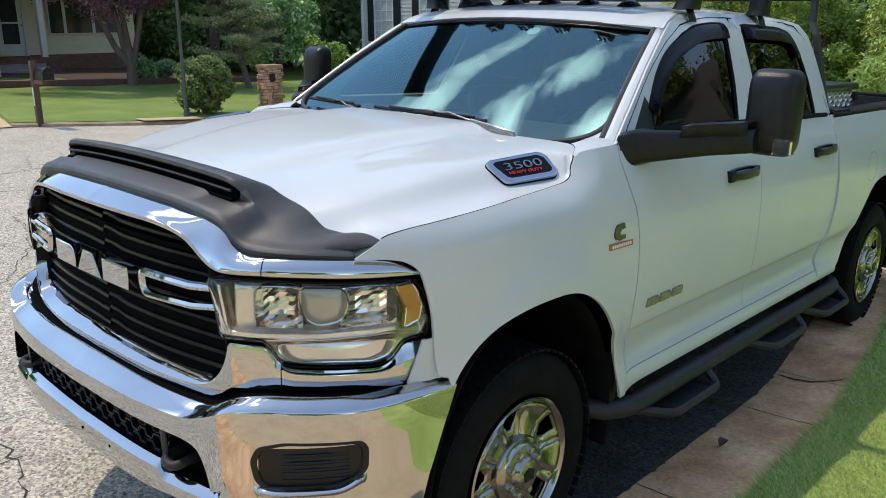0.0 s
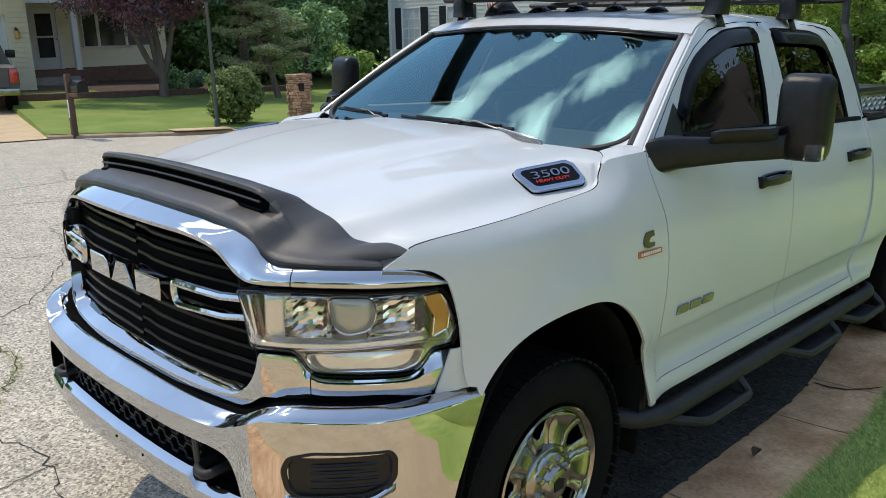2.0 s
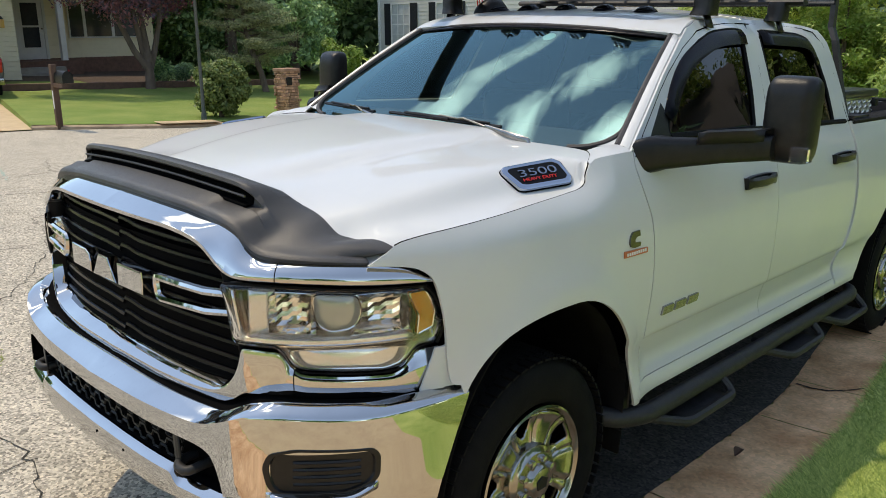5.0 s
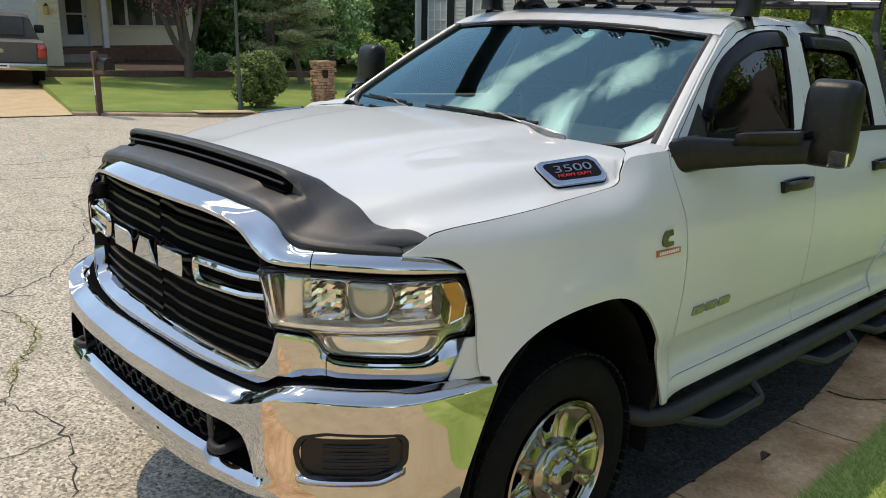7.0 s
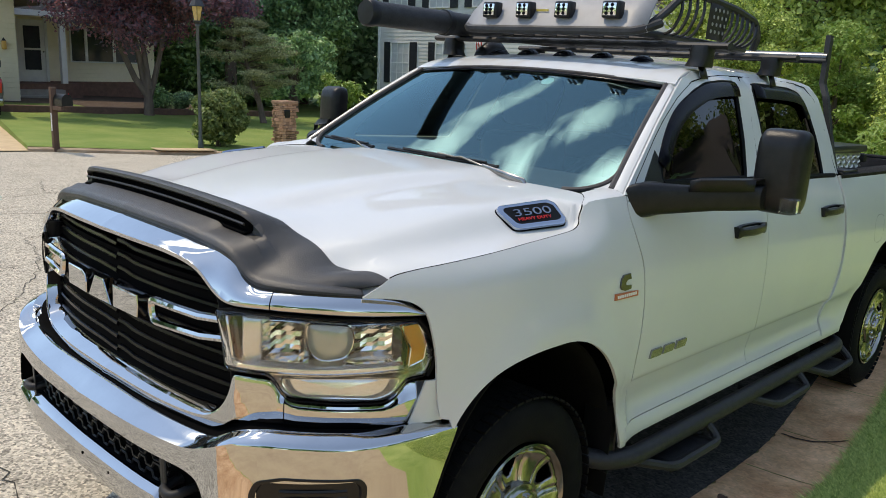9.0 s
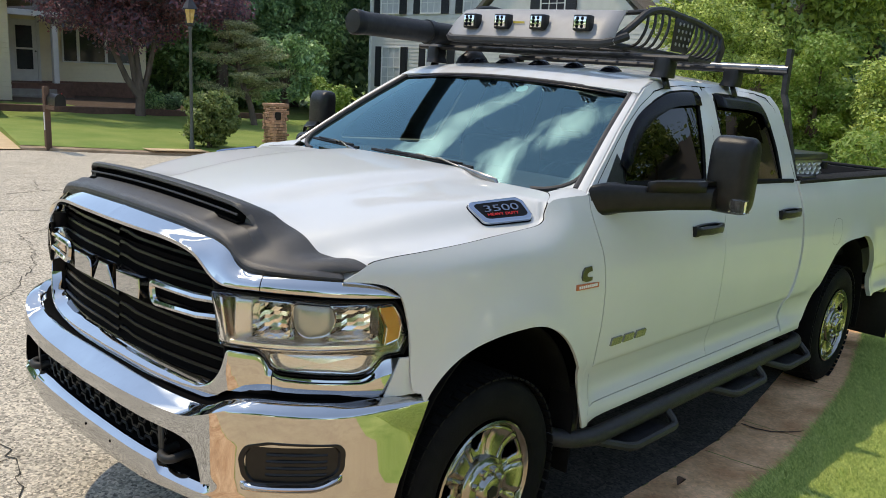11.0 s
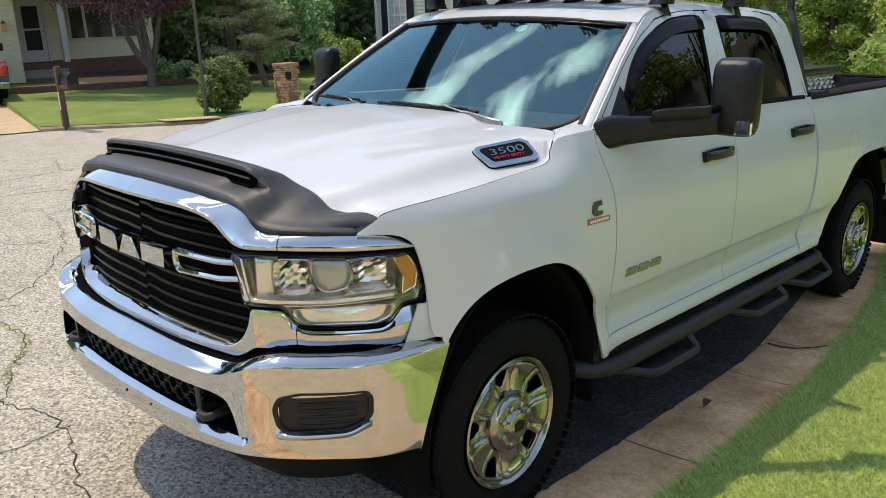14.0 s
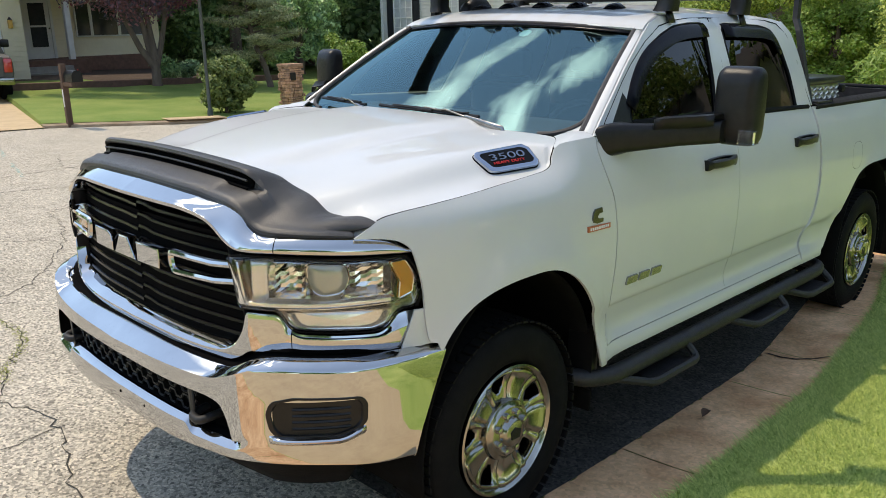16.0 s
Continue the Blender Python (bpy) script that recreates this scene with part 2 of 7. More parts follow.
def loft(rows, bm=None, close_u=False, close_v=False, skip=None, caps=False):
    bm = bm or bmesh.new()
    vs = [[bm.verts.new(p) for p in r] for r in rows]
    nu, nv = len(vs), len(vs[0])
    for i in range(nu if close_u else nu - 1):
        for j in range(nv if close_v else nv - 1):
            if skip and skip(i, j):
                continue
            try:
                bm.faces.new((vs[i][j], vs[(i + 1) % nu][j], vs[(i + 1) % nu][(j + 1) % nv], vs[i][(j + 1) % nv]))
            except ValueError:
                pass
    if caps:
        bm.faces.new(vs[0])
        bm.faces.new(vs[-1][::-1])
    return bm


def tube(pts, r, seg=10, bm=None, close=False, flat=1.0):
    """A round bar along a line of points; r may be a list."""
    pts = [Vector(p) for p in pts]
    rows, up = [], None
    n = len(pts)
    for i, p in enumerate(pts):
        if close:
            d = (pts[(i + 1) % n] - pts[i - 1]).normalized()
        else:
            d = (pts[min(i + 1, n - 1)] - pts[max(i - 1, 0)]).normalized()
        if up is None:
            up = Vector((0, 0, 1)) if abs(d.z) < 0.9 else Vector((1, 0, 0))
        side = d.cross(up).normalized()
        up = side.cross(d).normalized()
        rr = r[i] if isinstance(r, (list, tuple)) else r
        rows.append([p + (side * math.cos(a) + up * math.sin(a) * flat) * rr for a in (2 * math.pi * k / seg for k in range(seg))])
    return loft(rows, bm, close_u=close, close_v=True, caps=not close)


def rounded(pts, radius, n=5, close=False):
    """A polyline with its corners rounded."""
    pts = [Vector(p) for p in pts]
    out = []
    m = len(pts)
    for i, p in enumerate(pts):
        if not close and i in (0, m - 1):
            out.append(p)
            continue
        a, b = pts[i - 1] - p, pts[(i + 1) % m] - p
        r = min(radius, a.length * 0.48, b.length * 0.48)
        s, e = p + a.normalized() * r, p + b.normalized() * r
        for k in range(n + 1):
            t = k / n
            out.append(s * (1 - t) ** 2 + p * 2 * t * (1 - t) + e * t * t)
    return out


def box(x0, x1, y0, y1, z0, z1, bevel=0.0, bm=None, seg=2):
    b = bmesh.new()
    bmesh.ops.create_cube(b, size=1)
    for v in b.verts:
        v.co = Vector(((x0 + x1) / 2 + v.co.x * (x1 - x0), (y0 + y1) / 2 + v.co.y * (y1 - y0), (z0 + z1) / 2 + v.co.z * (z1 - z0)))
    if bevel:
        bmesh.ops.bevel(b, geom=b.edges[:], offset=bevel, segments=seg, profile=0.5, affect="EDGES")
    return merge(bm, b) if bm else b


def merge(bm, other):
    me = bpy.data.meshes.new("tmp")
    other.to_mesh(me)
    other.free()
    bm.from_mesh(me)
    bpy.data.meshes.remove(me)
    return bm


def prism(outline, place, depth, bevel=0.0):
    """A plate: outline of (a, b) pairs, place(a, b, h) gives the point; h runs from 0 to depth."""
    bm = bmesh.new()
    lo = [bm.verts.new(place(a, b, 0)) for a, b in outline]
    hi = [bm.verts.new(place(a, b, depth)) for a, b in outline]
    n = len(outline)
    bm.faces.new(lo[::-1])
    top = bm.faces.new(hi)
    for i in range(n):
        bm.faces.new((lo[i], lo[(i + 1) % n], hi[(i + 1) % n], hi[i]))
    if bevel:
        bmesh.ops.bevel(bm, geom=list(top.edges), offset=bevel, segments=2, profile=0.5, affect="EDGES")
    return bm


def lathe(profile, seg, center, axis="y", bm=None, sign=1):
    """Turns (radius, along) pairs round an axis through center."""
    rows = []
    c = Vector(center)
    for r, h in profile:
        row = []
        for k in range(seg):
            a = 2 * math.pi * k / seg
            ca, sa = r * math.cos(a), r * math.sin(a)
            row.append(c + (Vector((ca, h * sign, sa)) if axis == "y" else Vector((h * sign, ca, sa)) if axis == "x" else Vector((ca, sa, h * sign))))
        rows.append(row)
    return loft(rows, bm, close_v=True)


def thing(name, label, category, group="", kind="", at=(0, 0, 0)):
    ob = new(name)
    ob.location = at
    return tagged(ob, label, category, group, kind)

# ---- the white pickup ----
# its front axle is at x = 0, it faces -x, its driver's side is at -y
WB, TYRE_R, RIM_R, HUB_Z = 3.797, 0.42, 0.247, 0.415
truck = thing("pickup_truck", "white crew cab pickup truck parked beside the gutter", "truck")

SIDE_Z = [(0.44, 0.955), (0.52, 1.004), (0.56, 1.017), (0.59, 1.015), (0.65, 0.998), (0.70, 0.994), (0.772, 1.002), (0.782, 1.012), (0.80, 1.016), (0.95, 1.024), (1.10, 1.022), (1.24, 1.008),
          (1.34, 0.985), (1.42, 0.952), (1.50, 0.912)]


def step(x, a, b):
    t = min(1.0, max(0.0, (x - a) / (b - a)))
    return t * t * (3 - 2 * t)


def arch(x, cx):
    d = x - cx - 0.045
    a, n = (0.485, 3.2) if d < 0 else (0.462, 2.2)
    if cx > 1 and -0.90 < d < 0:
        return ease([(-0.90, 0.58), (-0.78, 0.672), (-0.62, 0.845), (-0.45, 1.000), (-0.25, 1.052), (0.0, 1.062)], d)
    d = abs(d) / a
    return 0.42 + (0.642 if cx > 1 else 0.612) * (1 - d ** n) ** (1 / n) if d < 1 else -1


def side_y(x, z):
    y = ease(SIDE_Z, z)
    for cx in (0, WB):
        r = math.hypot((x - cx - 0.03) / 0.485, (z - 0.42) / 0.60)
        y += 0.022 * math.exp(-((r - 1.04) / 0.16) ** 2)
    if x < -0.1:
        y -= 0.46 * (-0.1 - x) ** 1.9
    if x < 0.38 and z > 1.25:
        w = min(1.0, (0.38 - x) / 0.26)
        y -= 0.034 * ((z - 1.25) / 0.10) ** 2 * w * w * (3 - 2 * w) if z < 1.40 else 0.0765 * w * w * (3 - 2 * w)
    if 0.6 < x < 2.7:
        y -= 0.012 * math.exp(-((z - 0.66) / 0.07) ** 2)
    return y


SEAM_Z = [(-0.66, 1.234), (-0.645, 1.243), (-0.60, 1.270), (-0.555, 1.295), (-0.40, 1.318), (-0.14, 1.342), (0.05, 1.353), (0.16, 1.360), (0.205, 1.368), (0.24, 1.386), (0.262, 1.420), (0.280, 1.440), (0.32, 1.455), (0.45, 1.462)]


def gap_shift(x, z):
    """How far the gaps before the front door and behind the rear door bend from upright lines."""
    if 0.30 < x < 0.90:
        g = ease([(0.60, 0.556), (0.778, 0.561), (0.99, 0.577), (1.11, 0.573), (1.228, 0.556), (1.299, 0.528), (1.36, 0.508), (1.41, 0.502), (1.475, 0.522)], z) - 0.551
        return g * (step(x, 0.34, 0.549) if x < 0.551 else 1 - step(x, 0.554, 0.85))
    if 2.40 < x < 3.10:
        g = ease([(0.60, 2.630), (0.70, 2.634), (0.743, 2.645), (0.80, 2.678), (0.867, 2.712), (1.03, 2.738), (1.235, 2.722), (1.40, 2.708), (1.475, 2.708)], z) - 2.725
        return g * (step(x, 2.42, 2.718) if x < 2.725 else 1 - step(x, 2.732, 3.05))
    return 0.0


def panel(s, xs, lo, hi, nv, extra=0.0):
    """A body side panel between two heights, following the side's form."""
    rows = []
    for x in xs:
        a, b = lo(x), hi(x)
        row = []
        for z in lin(a, b, nv):
            w = x + gap_shift(x, z)
            row.append(Vector((w, s * (side_y(w, z) + extra), z)))
        rows.append(row)
    return rows


def arched(cx, base):
    return lambda x: max(base(x), arch(x, cx))


for s, side in ((-1, "driver"), (1, "passenger")):
    # fender
    xs = lin(-0.645, -0.49, 12)[:-1] + lin(-0.49, -0.42, 16)[:-1] + lin(-0.42, -0.39, 3)[:-1] + lin(-0.39, 0.50, 44) + [0.512, 0.53, 0.548]
    lo = arched(0, lambda x: ease([(-0.645, 1.240), (-0.60, 1.238), (-0.535, 1.229), (-0.50, 1.212), (-0.478, 1.186), (-0.462, 1.13), (-0.447, 1.05), (-0.440, 0.95), (-0.425, 0.880), (-0.39, 0.872)], x) if x < -0.39 else 0.53)
    part("front_fender", loft(panel(s, xs, lo, lambda x: ease(SEAM_Z, x), 22)), PAINT, truck, solid=0.012)
    rows = []
    for z in lin(0.872, 0.996, 8):
        x0, x1 = ease([(0.872, -0.515), (0.92, -0.500), (0.996, -0.475)], z), -0.415
        rows.append([Vector((x, s * (side_y(x, z) - 0.009 * step(x, -0.455, -0.43)), z)) for x in lin(x0, x1, 8)])
    part("fender_corner", loft(rows), PAINT, truck, solid=0.008)
    # doors
    for nm, x0, x1 in (("front_door", 0.554, 1.667), ("rear_door", 1.671, 2.718)):
        xs = lin(x0, x1, 24)
        part(nm, loft(panel(s, xs, lambda x: 0.608, lambda x: 1.475, 120)), PAINT, truck, solid=0.012)
    part("rocker_panel", loft(panel(s, lin(0.53, 2.96, 30), lambda x: 0.546, lambda x: 0.6055, 5)), PAINT, truck, solid=0.012)
    # bed side, with the corner between cab and wheel arch
    xs = lin(2.724, 3.30, 14)[:-1] + lin(3.30, 4.33, 46) + lin(4.35, 5.02, 14)
    part("bed_side", loft(panel(s, xs, arched(WB, lambda x: 0.575), lambda x: 1.455, 70)), PAINT, truck, solid=0.03)
    part("bed_rail_cap", loft([[Vector((x, s * y, z)) for y, z in ((0.955, 1.445), (0.962, 1.462), (0.945, 1.474), (0.86, 1.474), (0.845, 1.455))]
                               for x in lin(2.735, 5.02, 20)]), RAIL_PLASTIC, truck, "black plastic bed rail cap", solid=0.006)
    part("bed_wall", box(2.76, 5.0, s * 0.84, s * 0.87, 0.95, 1.45, 0.01), RAIL_PLASTIC, truck, "black bed liner wall")
    # wheel well liners
    for cx in (0, WB):
        rows = []
        for a in lin(-10, 190, 26):
            r = 0.55
            rows.append([Vector((cx + 0.03 + math.cos(radians(a)) * 0.495, s * y, max(0.30, 0.42 + math.sin(radians(a)) * 0.61))) for y in (0.985, 0.9, 0.7, 0.45)])
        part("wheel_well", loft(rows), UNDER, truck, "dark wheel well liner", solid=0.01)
    part("mud_flap", box(0.475, 0.515, s * 0.90, s * 1.005, 0.44, 0.70, 0.008), BLACK_PLASTIC, truck, "black plastic splash guard")

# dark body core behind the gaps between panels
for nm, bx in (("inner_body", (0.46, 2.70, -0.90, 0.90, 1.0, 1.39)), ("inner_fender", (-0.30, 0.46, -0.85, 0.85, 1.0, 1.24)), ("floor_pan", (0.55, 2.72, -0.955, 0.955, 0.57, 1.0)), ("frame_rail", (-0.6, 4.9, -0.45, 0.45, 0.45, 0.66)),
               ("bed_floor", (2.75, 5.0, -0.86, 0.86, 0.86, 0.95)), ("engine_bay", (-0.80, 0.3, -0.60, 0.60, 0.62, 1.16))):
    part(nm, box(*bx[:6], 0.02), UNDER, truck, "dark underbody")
part("bed_front", box(2.735, 2.775, -0.95, 0.95, 0.6, 1.45, 0.01), PAINT, truck)
part("hitch_flap", box(5.10, 5.13, -1.02, -0.42, 0.10, 0.66, 0.01), BLACK_PLASTIC, truck, "large black mud flap behind the rear wheel")
part("hitch_flap", box(5.10, 5.13, 0.42, 1.02, 0.10, 0.66, 0.01), BLACK_PLASTIC, truck, "large black mud flap behind the rear wheel")
for s in (-1, 1):
    part("tail_lamp", box(4.93, 5.045, s * 0.93, s * 1.012, 0.98, 1.36, 0.02), RED_LENS, truck, "red tail lamp")
part("tailgate", box(4.985, 5.05, -0.93, 0.93, 0.62, 1.46, 0.02), PAINT, truck)
# added black panel: gives the tailgate's inner face the shade of the bed
part("tailgate_shade", box(4.962, 4.982, -0.835, 0.835, 0.95, 1.452, 0.005), RAIL_PLASTIC, truck, "black panel standing for the shade inside the tailgate")
part("tailgate_cap", box(4.975, 5.06, -0.93, 0.93, 1.455, 1.478, 0.008), RAIL_PLASTIC, truck, "black tailgate cap")
part("rear_bumper", box(5.0, 5.2, -0.98, 0.98, 0.48, 0.66, 0.03), CHROME, truck, "chrome rear bumper")


# hood
def hood_edge(x):
    z = ease(SEAM_Z, x)
    return side_y(x, z) - 0.0035, z


def hood_rear(q):
    """Rear end of the hood, rounded off at its corners."""
    return ease([(0.0, 0.405), (0.6, 0.412), (0.82, 0.418), (0.875, 0.412), (0.925, 0.365), (0.96, 0.322), (1.0, 0.274)], abs(q))


HOOD_C = [(-0.92, 1.305), (-0.80, 1.340), (-0.60, 1.388), (-0.20, 1.450), (0.15, 1.478), (0.40, 1.482)]


def hood_front(y):
    return ease([(0.0, -0.888), (0.30, -0.878), (0.46, -0.858), (0.54, -0.838), (0.60, -0.822), (0.70, -0.795), (0.78, -0.735), (0.86, -0.640), (0.90, -0.585)], abs(y))


def hood_z(x, y):
    ye, ze = hood_edge(min(x, 0.205)) if x > -0.60 else (hood_edge(-0.60)[0], hood_edge(-0.60)[1] - (-0.60 - x) * 0.12)
    q = min(abs(y) / ye, 1.0)
    zc = ease(HOOD_C, x)
    k1 = ease([(-0.9, 0.070), (-0.62, 0.040), (-0.2, 0.016), (0.2, 0.011), (0.4, 0.006)], x)
    edge = max(0.0, (q - 0.78) / 0.22)
    y2 = ease([(-0.75, 0.64), (-0.60, 0.700), (-0.48, 0.745), (-0.35, 0.785), (-0.1, 0.825), (0.2, 0.850), (0.225, 0.885), (0.26, 0.922), (0.4, 0.930)], x)
    roll = 1 / (1 + math.exp(-(abs(y) - y2) / (0.022 - 0.010 * step(x, 0.19, 0.27))))
    top = zc - k1 * (q / 0.86) ** 2 + (ze - (zc - k1 * 1.352)) * (0.25 * edge ** 1.2 + 0.75 * roll)
    wx = min(1.0, max(0.0, (x + 0.70) / 0.25))
    wx = wx * wx * (3 - 2 * wx)
    ridge = (1 - wx) * 0.020 * (1 / (1 + math.exp((abs(y) - 0.48) / 0.025)) - 0.5) + wx * 0.032 * (1 / (1 + math.exp((abs(y) - ease([(-0.9, 0.22), (-0.6, 0.285), (-0.3, 0.345), (0.4, 0.42)], x)) / 0.020)) - 0.5)
    ay = abs(y)
    w = min(1.0, max(0.0, (ay - 0.50) / 0.16))
    w = w * w * (3 - 2 * w)
    drop = 0.070 * w * math.exp(-((max(0.0, x - hood_front(y)) / 0.10) ** 1.4)) if x < -0.2 else 0.0
    z = top + ridge * (1 - edge) - drop
    if x > 0.19:
        y_rim, z_rim = hood_edge(x)
        w = step(ay / y_rim, 0.970, 0.998) * step(x, 0.19, 0.21)
        z += (z_rim - z) * w
    return z


rows = []
for i in range(91):
    q = -1 + 2 * i / 90
    q = math.copysign(abs(q) ** 0.62, q)
    row = []
    for j in range(45):
        t = 1 - (1 - j / 44) ** 1.4
        y_guess = q * 0.90
        x0, x1 = hood_front(y_guess) + ease([(0.0, 0.15), (0.55, 0.14), (0.70, 0.08), (0.84, 0.03), (0.9, 0.005)], abs(y_guess)), hood_rear(q)
        x = x0 + (x1 - x0) * t
        y = q * hood_edge(max(x, -0.60))[0] if x > -0.6 else q * hood_edge(-0.60)[0]
        row.append(Vector((x, y, hood_z(x, y))))
    rows.append(row)
part("hood", loft(rows), PAINT, truck, solid=0.004)


def hood_corner(s, q):
    x = hood_rear(q)
    y = q * hood_edge(x)[0]
    return Vector((x, s * y, hood_z(x, y)))


for s in (-1, 1):
    part("hood_gap", tube([(x, s * (hood_edge(x)[0] + 0.002), hood_edge(x)[1] + 0.001) for x in lin(-0.57, 0.20, 40) + lin(0.205, 0.266, 12)] + [hood_corner(s, q) + Vector((0.002, 0, 0.002)) for q in lin(0.995, 0.875, 12)], 0.0022, 6), SEAM, truck, "thin dark gap along the hood")

# greenhouse
def cab_y(z):
    return ease([(1.44, 0.935), (1.48, 0.915), (1.60, 0.868), (1.75, 0.806), (1.86, 0.758), (1.92, 0.722), (1.955, 0.665)], z)


CAB = [(0.505, 1.462), (0.62, 1.545), (0.86, 1.712), (1.06, 1.838), (1.16, 1.893), (1.28, 1.925), (1.55, 1.940), (2.05, 1.946), (2.48, 1.938), (2.64, 1.918),
       (2.705, 1.86), (2.725, 1.76), (2.728, 1.60), (2.722, 1.462)]
WIN_F = [(0.790, 1.500), (0.812, 1.558), (0.918, 1.668), (1.067, 1.770), (1.205, 1.842), (1.361, 1.884), (1.535, 1.899), (1.672, 1.902), (1.652, 1.828), (1.612, 1.660), (1.563, 1.530), (1.548, 1.490)]
WIN_R = [(1.785, 1.468), (1.828, 1.680), (1.849, 1.902), (2.050, 1.901), (2.318, 1.896), (2.427, 1.879), (2.472, 1.843), (2.501, 1.771), (2.522, 1.648), (2.508, 1.500), (2.495, 1.460)]


def subdivide(loop, n):
    out = []
    for i, p in enumerate(loop):
        q = loop[(i + 1) % len(loop)]
        for k in range(n):
            out.append((p[0] + (q[0] - p[0]) * k / n, p[1] + (q[1] - p[1]) * k / n))
    return out


def plate_with_holes(outer, holes, place):
    bm = bmesh.new()
    edges = []
    for loop in (outer, *holes):
        vs = [bm.verts.new((a, 0, b)) for a, b in loop]
        edges += [bm.edges.new((vs[i], vs[(i + 1) % len(vs)])) for i in range(len(vs))]
    bmesh.ops.triangle_fill(bm, edges=edges, use_beauty=True)
    for v in bm.verts:
        v.co = Vector(place(v.co.x, v.co.z))
    return bm


def smooth_loop(loop, n=4, radius=0.05):
    return [(p.x, p.z) for p in rounded([(a, 0, b) for a, b in loop], radius, n, True)]


for s in (-1, 1):
    outer = subdivide(CAB, 4)
    wf, wr = smooth_loop(WIN_F, 4, 0.045), smooth_loop(WIN_R, 4, 0.045)
    place = lambda x, z: (x, s * cab_y(z), z)
    part("cab_side", plate_with_holes(outer, [wf, wr], place), PAINT, truck, solid=0.03, angle=20)
    for nm, loop in (("front_side_window", wf), ("rear_side_window", wr)):
        bm = bmesh.new()
        bm.faces.new([bm.verts.new((x, s * (cab_y(z) + 0.005), z)) for x, z in loop])
        bmesh.ops.triangulate(bm, faces=bm.faces)
        w = part(nm, bm, TINT, truck, "dark tinted side window", smooth=False, solid=0.004)
        w.visible_shadow = False
        part("window_seal", tube([(x, s * (cab_y(z) + 0.010), z) for x, z in loop], 0.0095, 6, close=True), RUBBER, w, "black rubber seal")
    # rain visors along the tops of the windows
    for path in (WIN_F[1:8], WIN_R[2:8]):
        rows = []
        pts = rounded([(a, 0, b) for a, b in path], 0.08, 5)
        for i, p in enumerate(pts):
            d = (pts[min(i + 1, len(pts) - 1)] - pts[max(i - 1, 0)]).normalized()
            nrm = Vector((d.z, 0, -d.x))
            row = []
            for w, off in ((-0.004, 0.016), (0.002, 0.020), (0.022, 0.027), (0.058, 0.025), (0.060, 0.016)):
                q = p + nrm * (w - 0.026 * (1 - step(p.x, 0.98, 1.26)))
                row.append(Vector((q.x, s * (cab_y(q.z) + off), q.z)))
            rows.append(row)
        part("rain_visor", loft(rows), SMOKE, truck, "dark smoked window visor", solid=0.004)
    # door seams over the pillars
    line = [(0.520, 1.445), (0.540, 1.456), (0.608, 1.515), (0.703, 1.586), (0.804, 1.660), (0.905, 1.726), (1.07, 1.818), (1.238, 1.888), (1.396, 1.915), (1.56, 1.928), (1.74, 1.933)]
    part("door_seam", tube([(x, s * (cab_y(z) + 0.014), z) for x, z in line], 0.003, 6), SEAM, truck, "dark door gap")
    line = [(1.74, 1.933), (2.10, 1.936), (2.44, 1.932), (2.56, 1.916), (2.632, 1.856), (2.672, 1.706), (2.690, 1.549), (2.704, 1.46)]
    part("door_seam", tube([(x, s * (cab_y(z) + 0.0135), z) for x, z in line], 0.003, 6), SEAM, truck, "dark door gap")
    part("door_seam", tube([(x, s * (cab_y(z) + 0.0135), z) for x, z in ((1.672, 1.47), (1.716, 1.6), (1.748, 1.75), (1.77, 1.93))], 0.003, 6), SEAM, truck, "dark door gap")
    part("belt_strip", tube([(x, s * (cab_y(z) + 0.012), z) for x, z in ((0.80, 1.493), (1.56, 1.482), (2.50, 1.466), (2.66, 1.462))], 0.014, 6), RUBBER, truck, "black belt moulding")


# roof, with its edges rolled down to the sides
def roof_pt(x, q):
    z_edge = ease(sorted(CAB[3:11]), x)
    ye = cab_y(z_edge) + 0.002
    z = z_edge + 0.052 * (1 - abs(q) ** 2.6) * ease([(1.05, 0.42), (1.2, 0.5), (1.36, 0.68), (1.6, 1.0)], x) * min(1.0, max(0.3, (2.76 - x) / 0.3))
    return Vector((x - 0.07 * (1 - q * q) * max(0.0, (1.5 - x) / 0.5), q * ye, z))


part("roof", loft([[roof_pt(x, q) for q in lin(-1, 1, 30)] for x in lin(1.105, 2.705, 36)]), PAINT, truck, solid=0.02)
rows = []
for z in lin(1.46, 1.93, 8):
    rows.append([Vector((2.715 - 0.10 * max(0, z - 1.80), q * (cab_y(z) - 0.004), z)) for q in lin(-1, 1, 10)])
part("cab_back", loft(rows, skip=lambda i, j: 1 <= i <= 5 and 2 <= j <= 7), PAINT, truck, solid=0.02)
rear_glass = part("rear_window", loft([[Vector((2.705, y, z)) for y in lin(-0.56, 0.56, 4)] for z in (1.5, 1.83)]), TINT, truck, solid=0.004)
rear_glass.visible_shadow = False


def ws(u, v):
    """Windshield: u from -1 to 1 across, v from 0 at the cowl to 1 at the roof."""
    base = Vector((0.508 - 0.088 * (1 - abs(u) ** 2.2), 0.872 * u, 1.472))
    top = Vector((1.105 - 0.065 * (1 - u * u), 0.714 * u, 1.862 + 0.034 * (1 - u * u)))
    p = base.lerp(top, v)
    bulge = 0.015 * math.sin(math.pi * v) * (1 - 0.4 * u * u)
    return p + Vector((-0.6, 0, 0.8)) * bulge


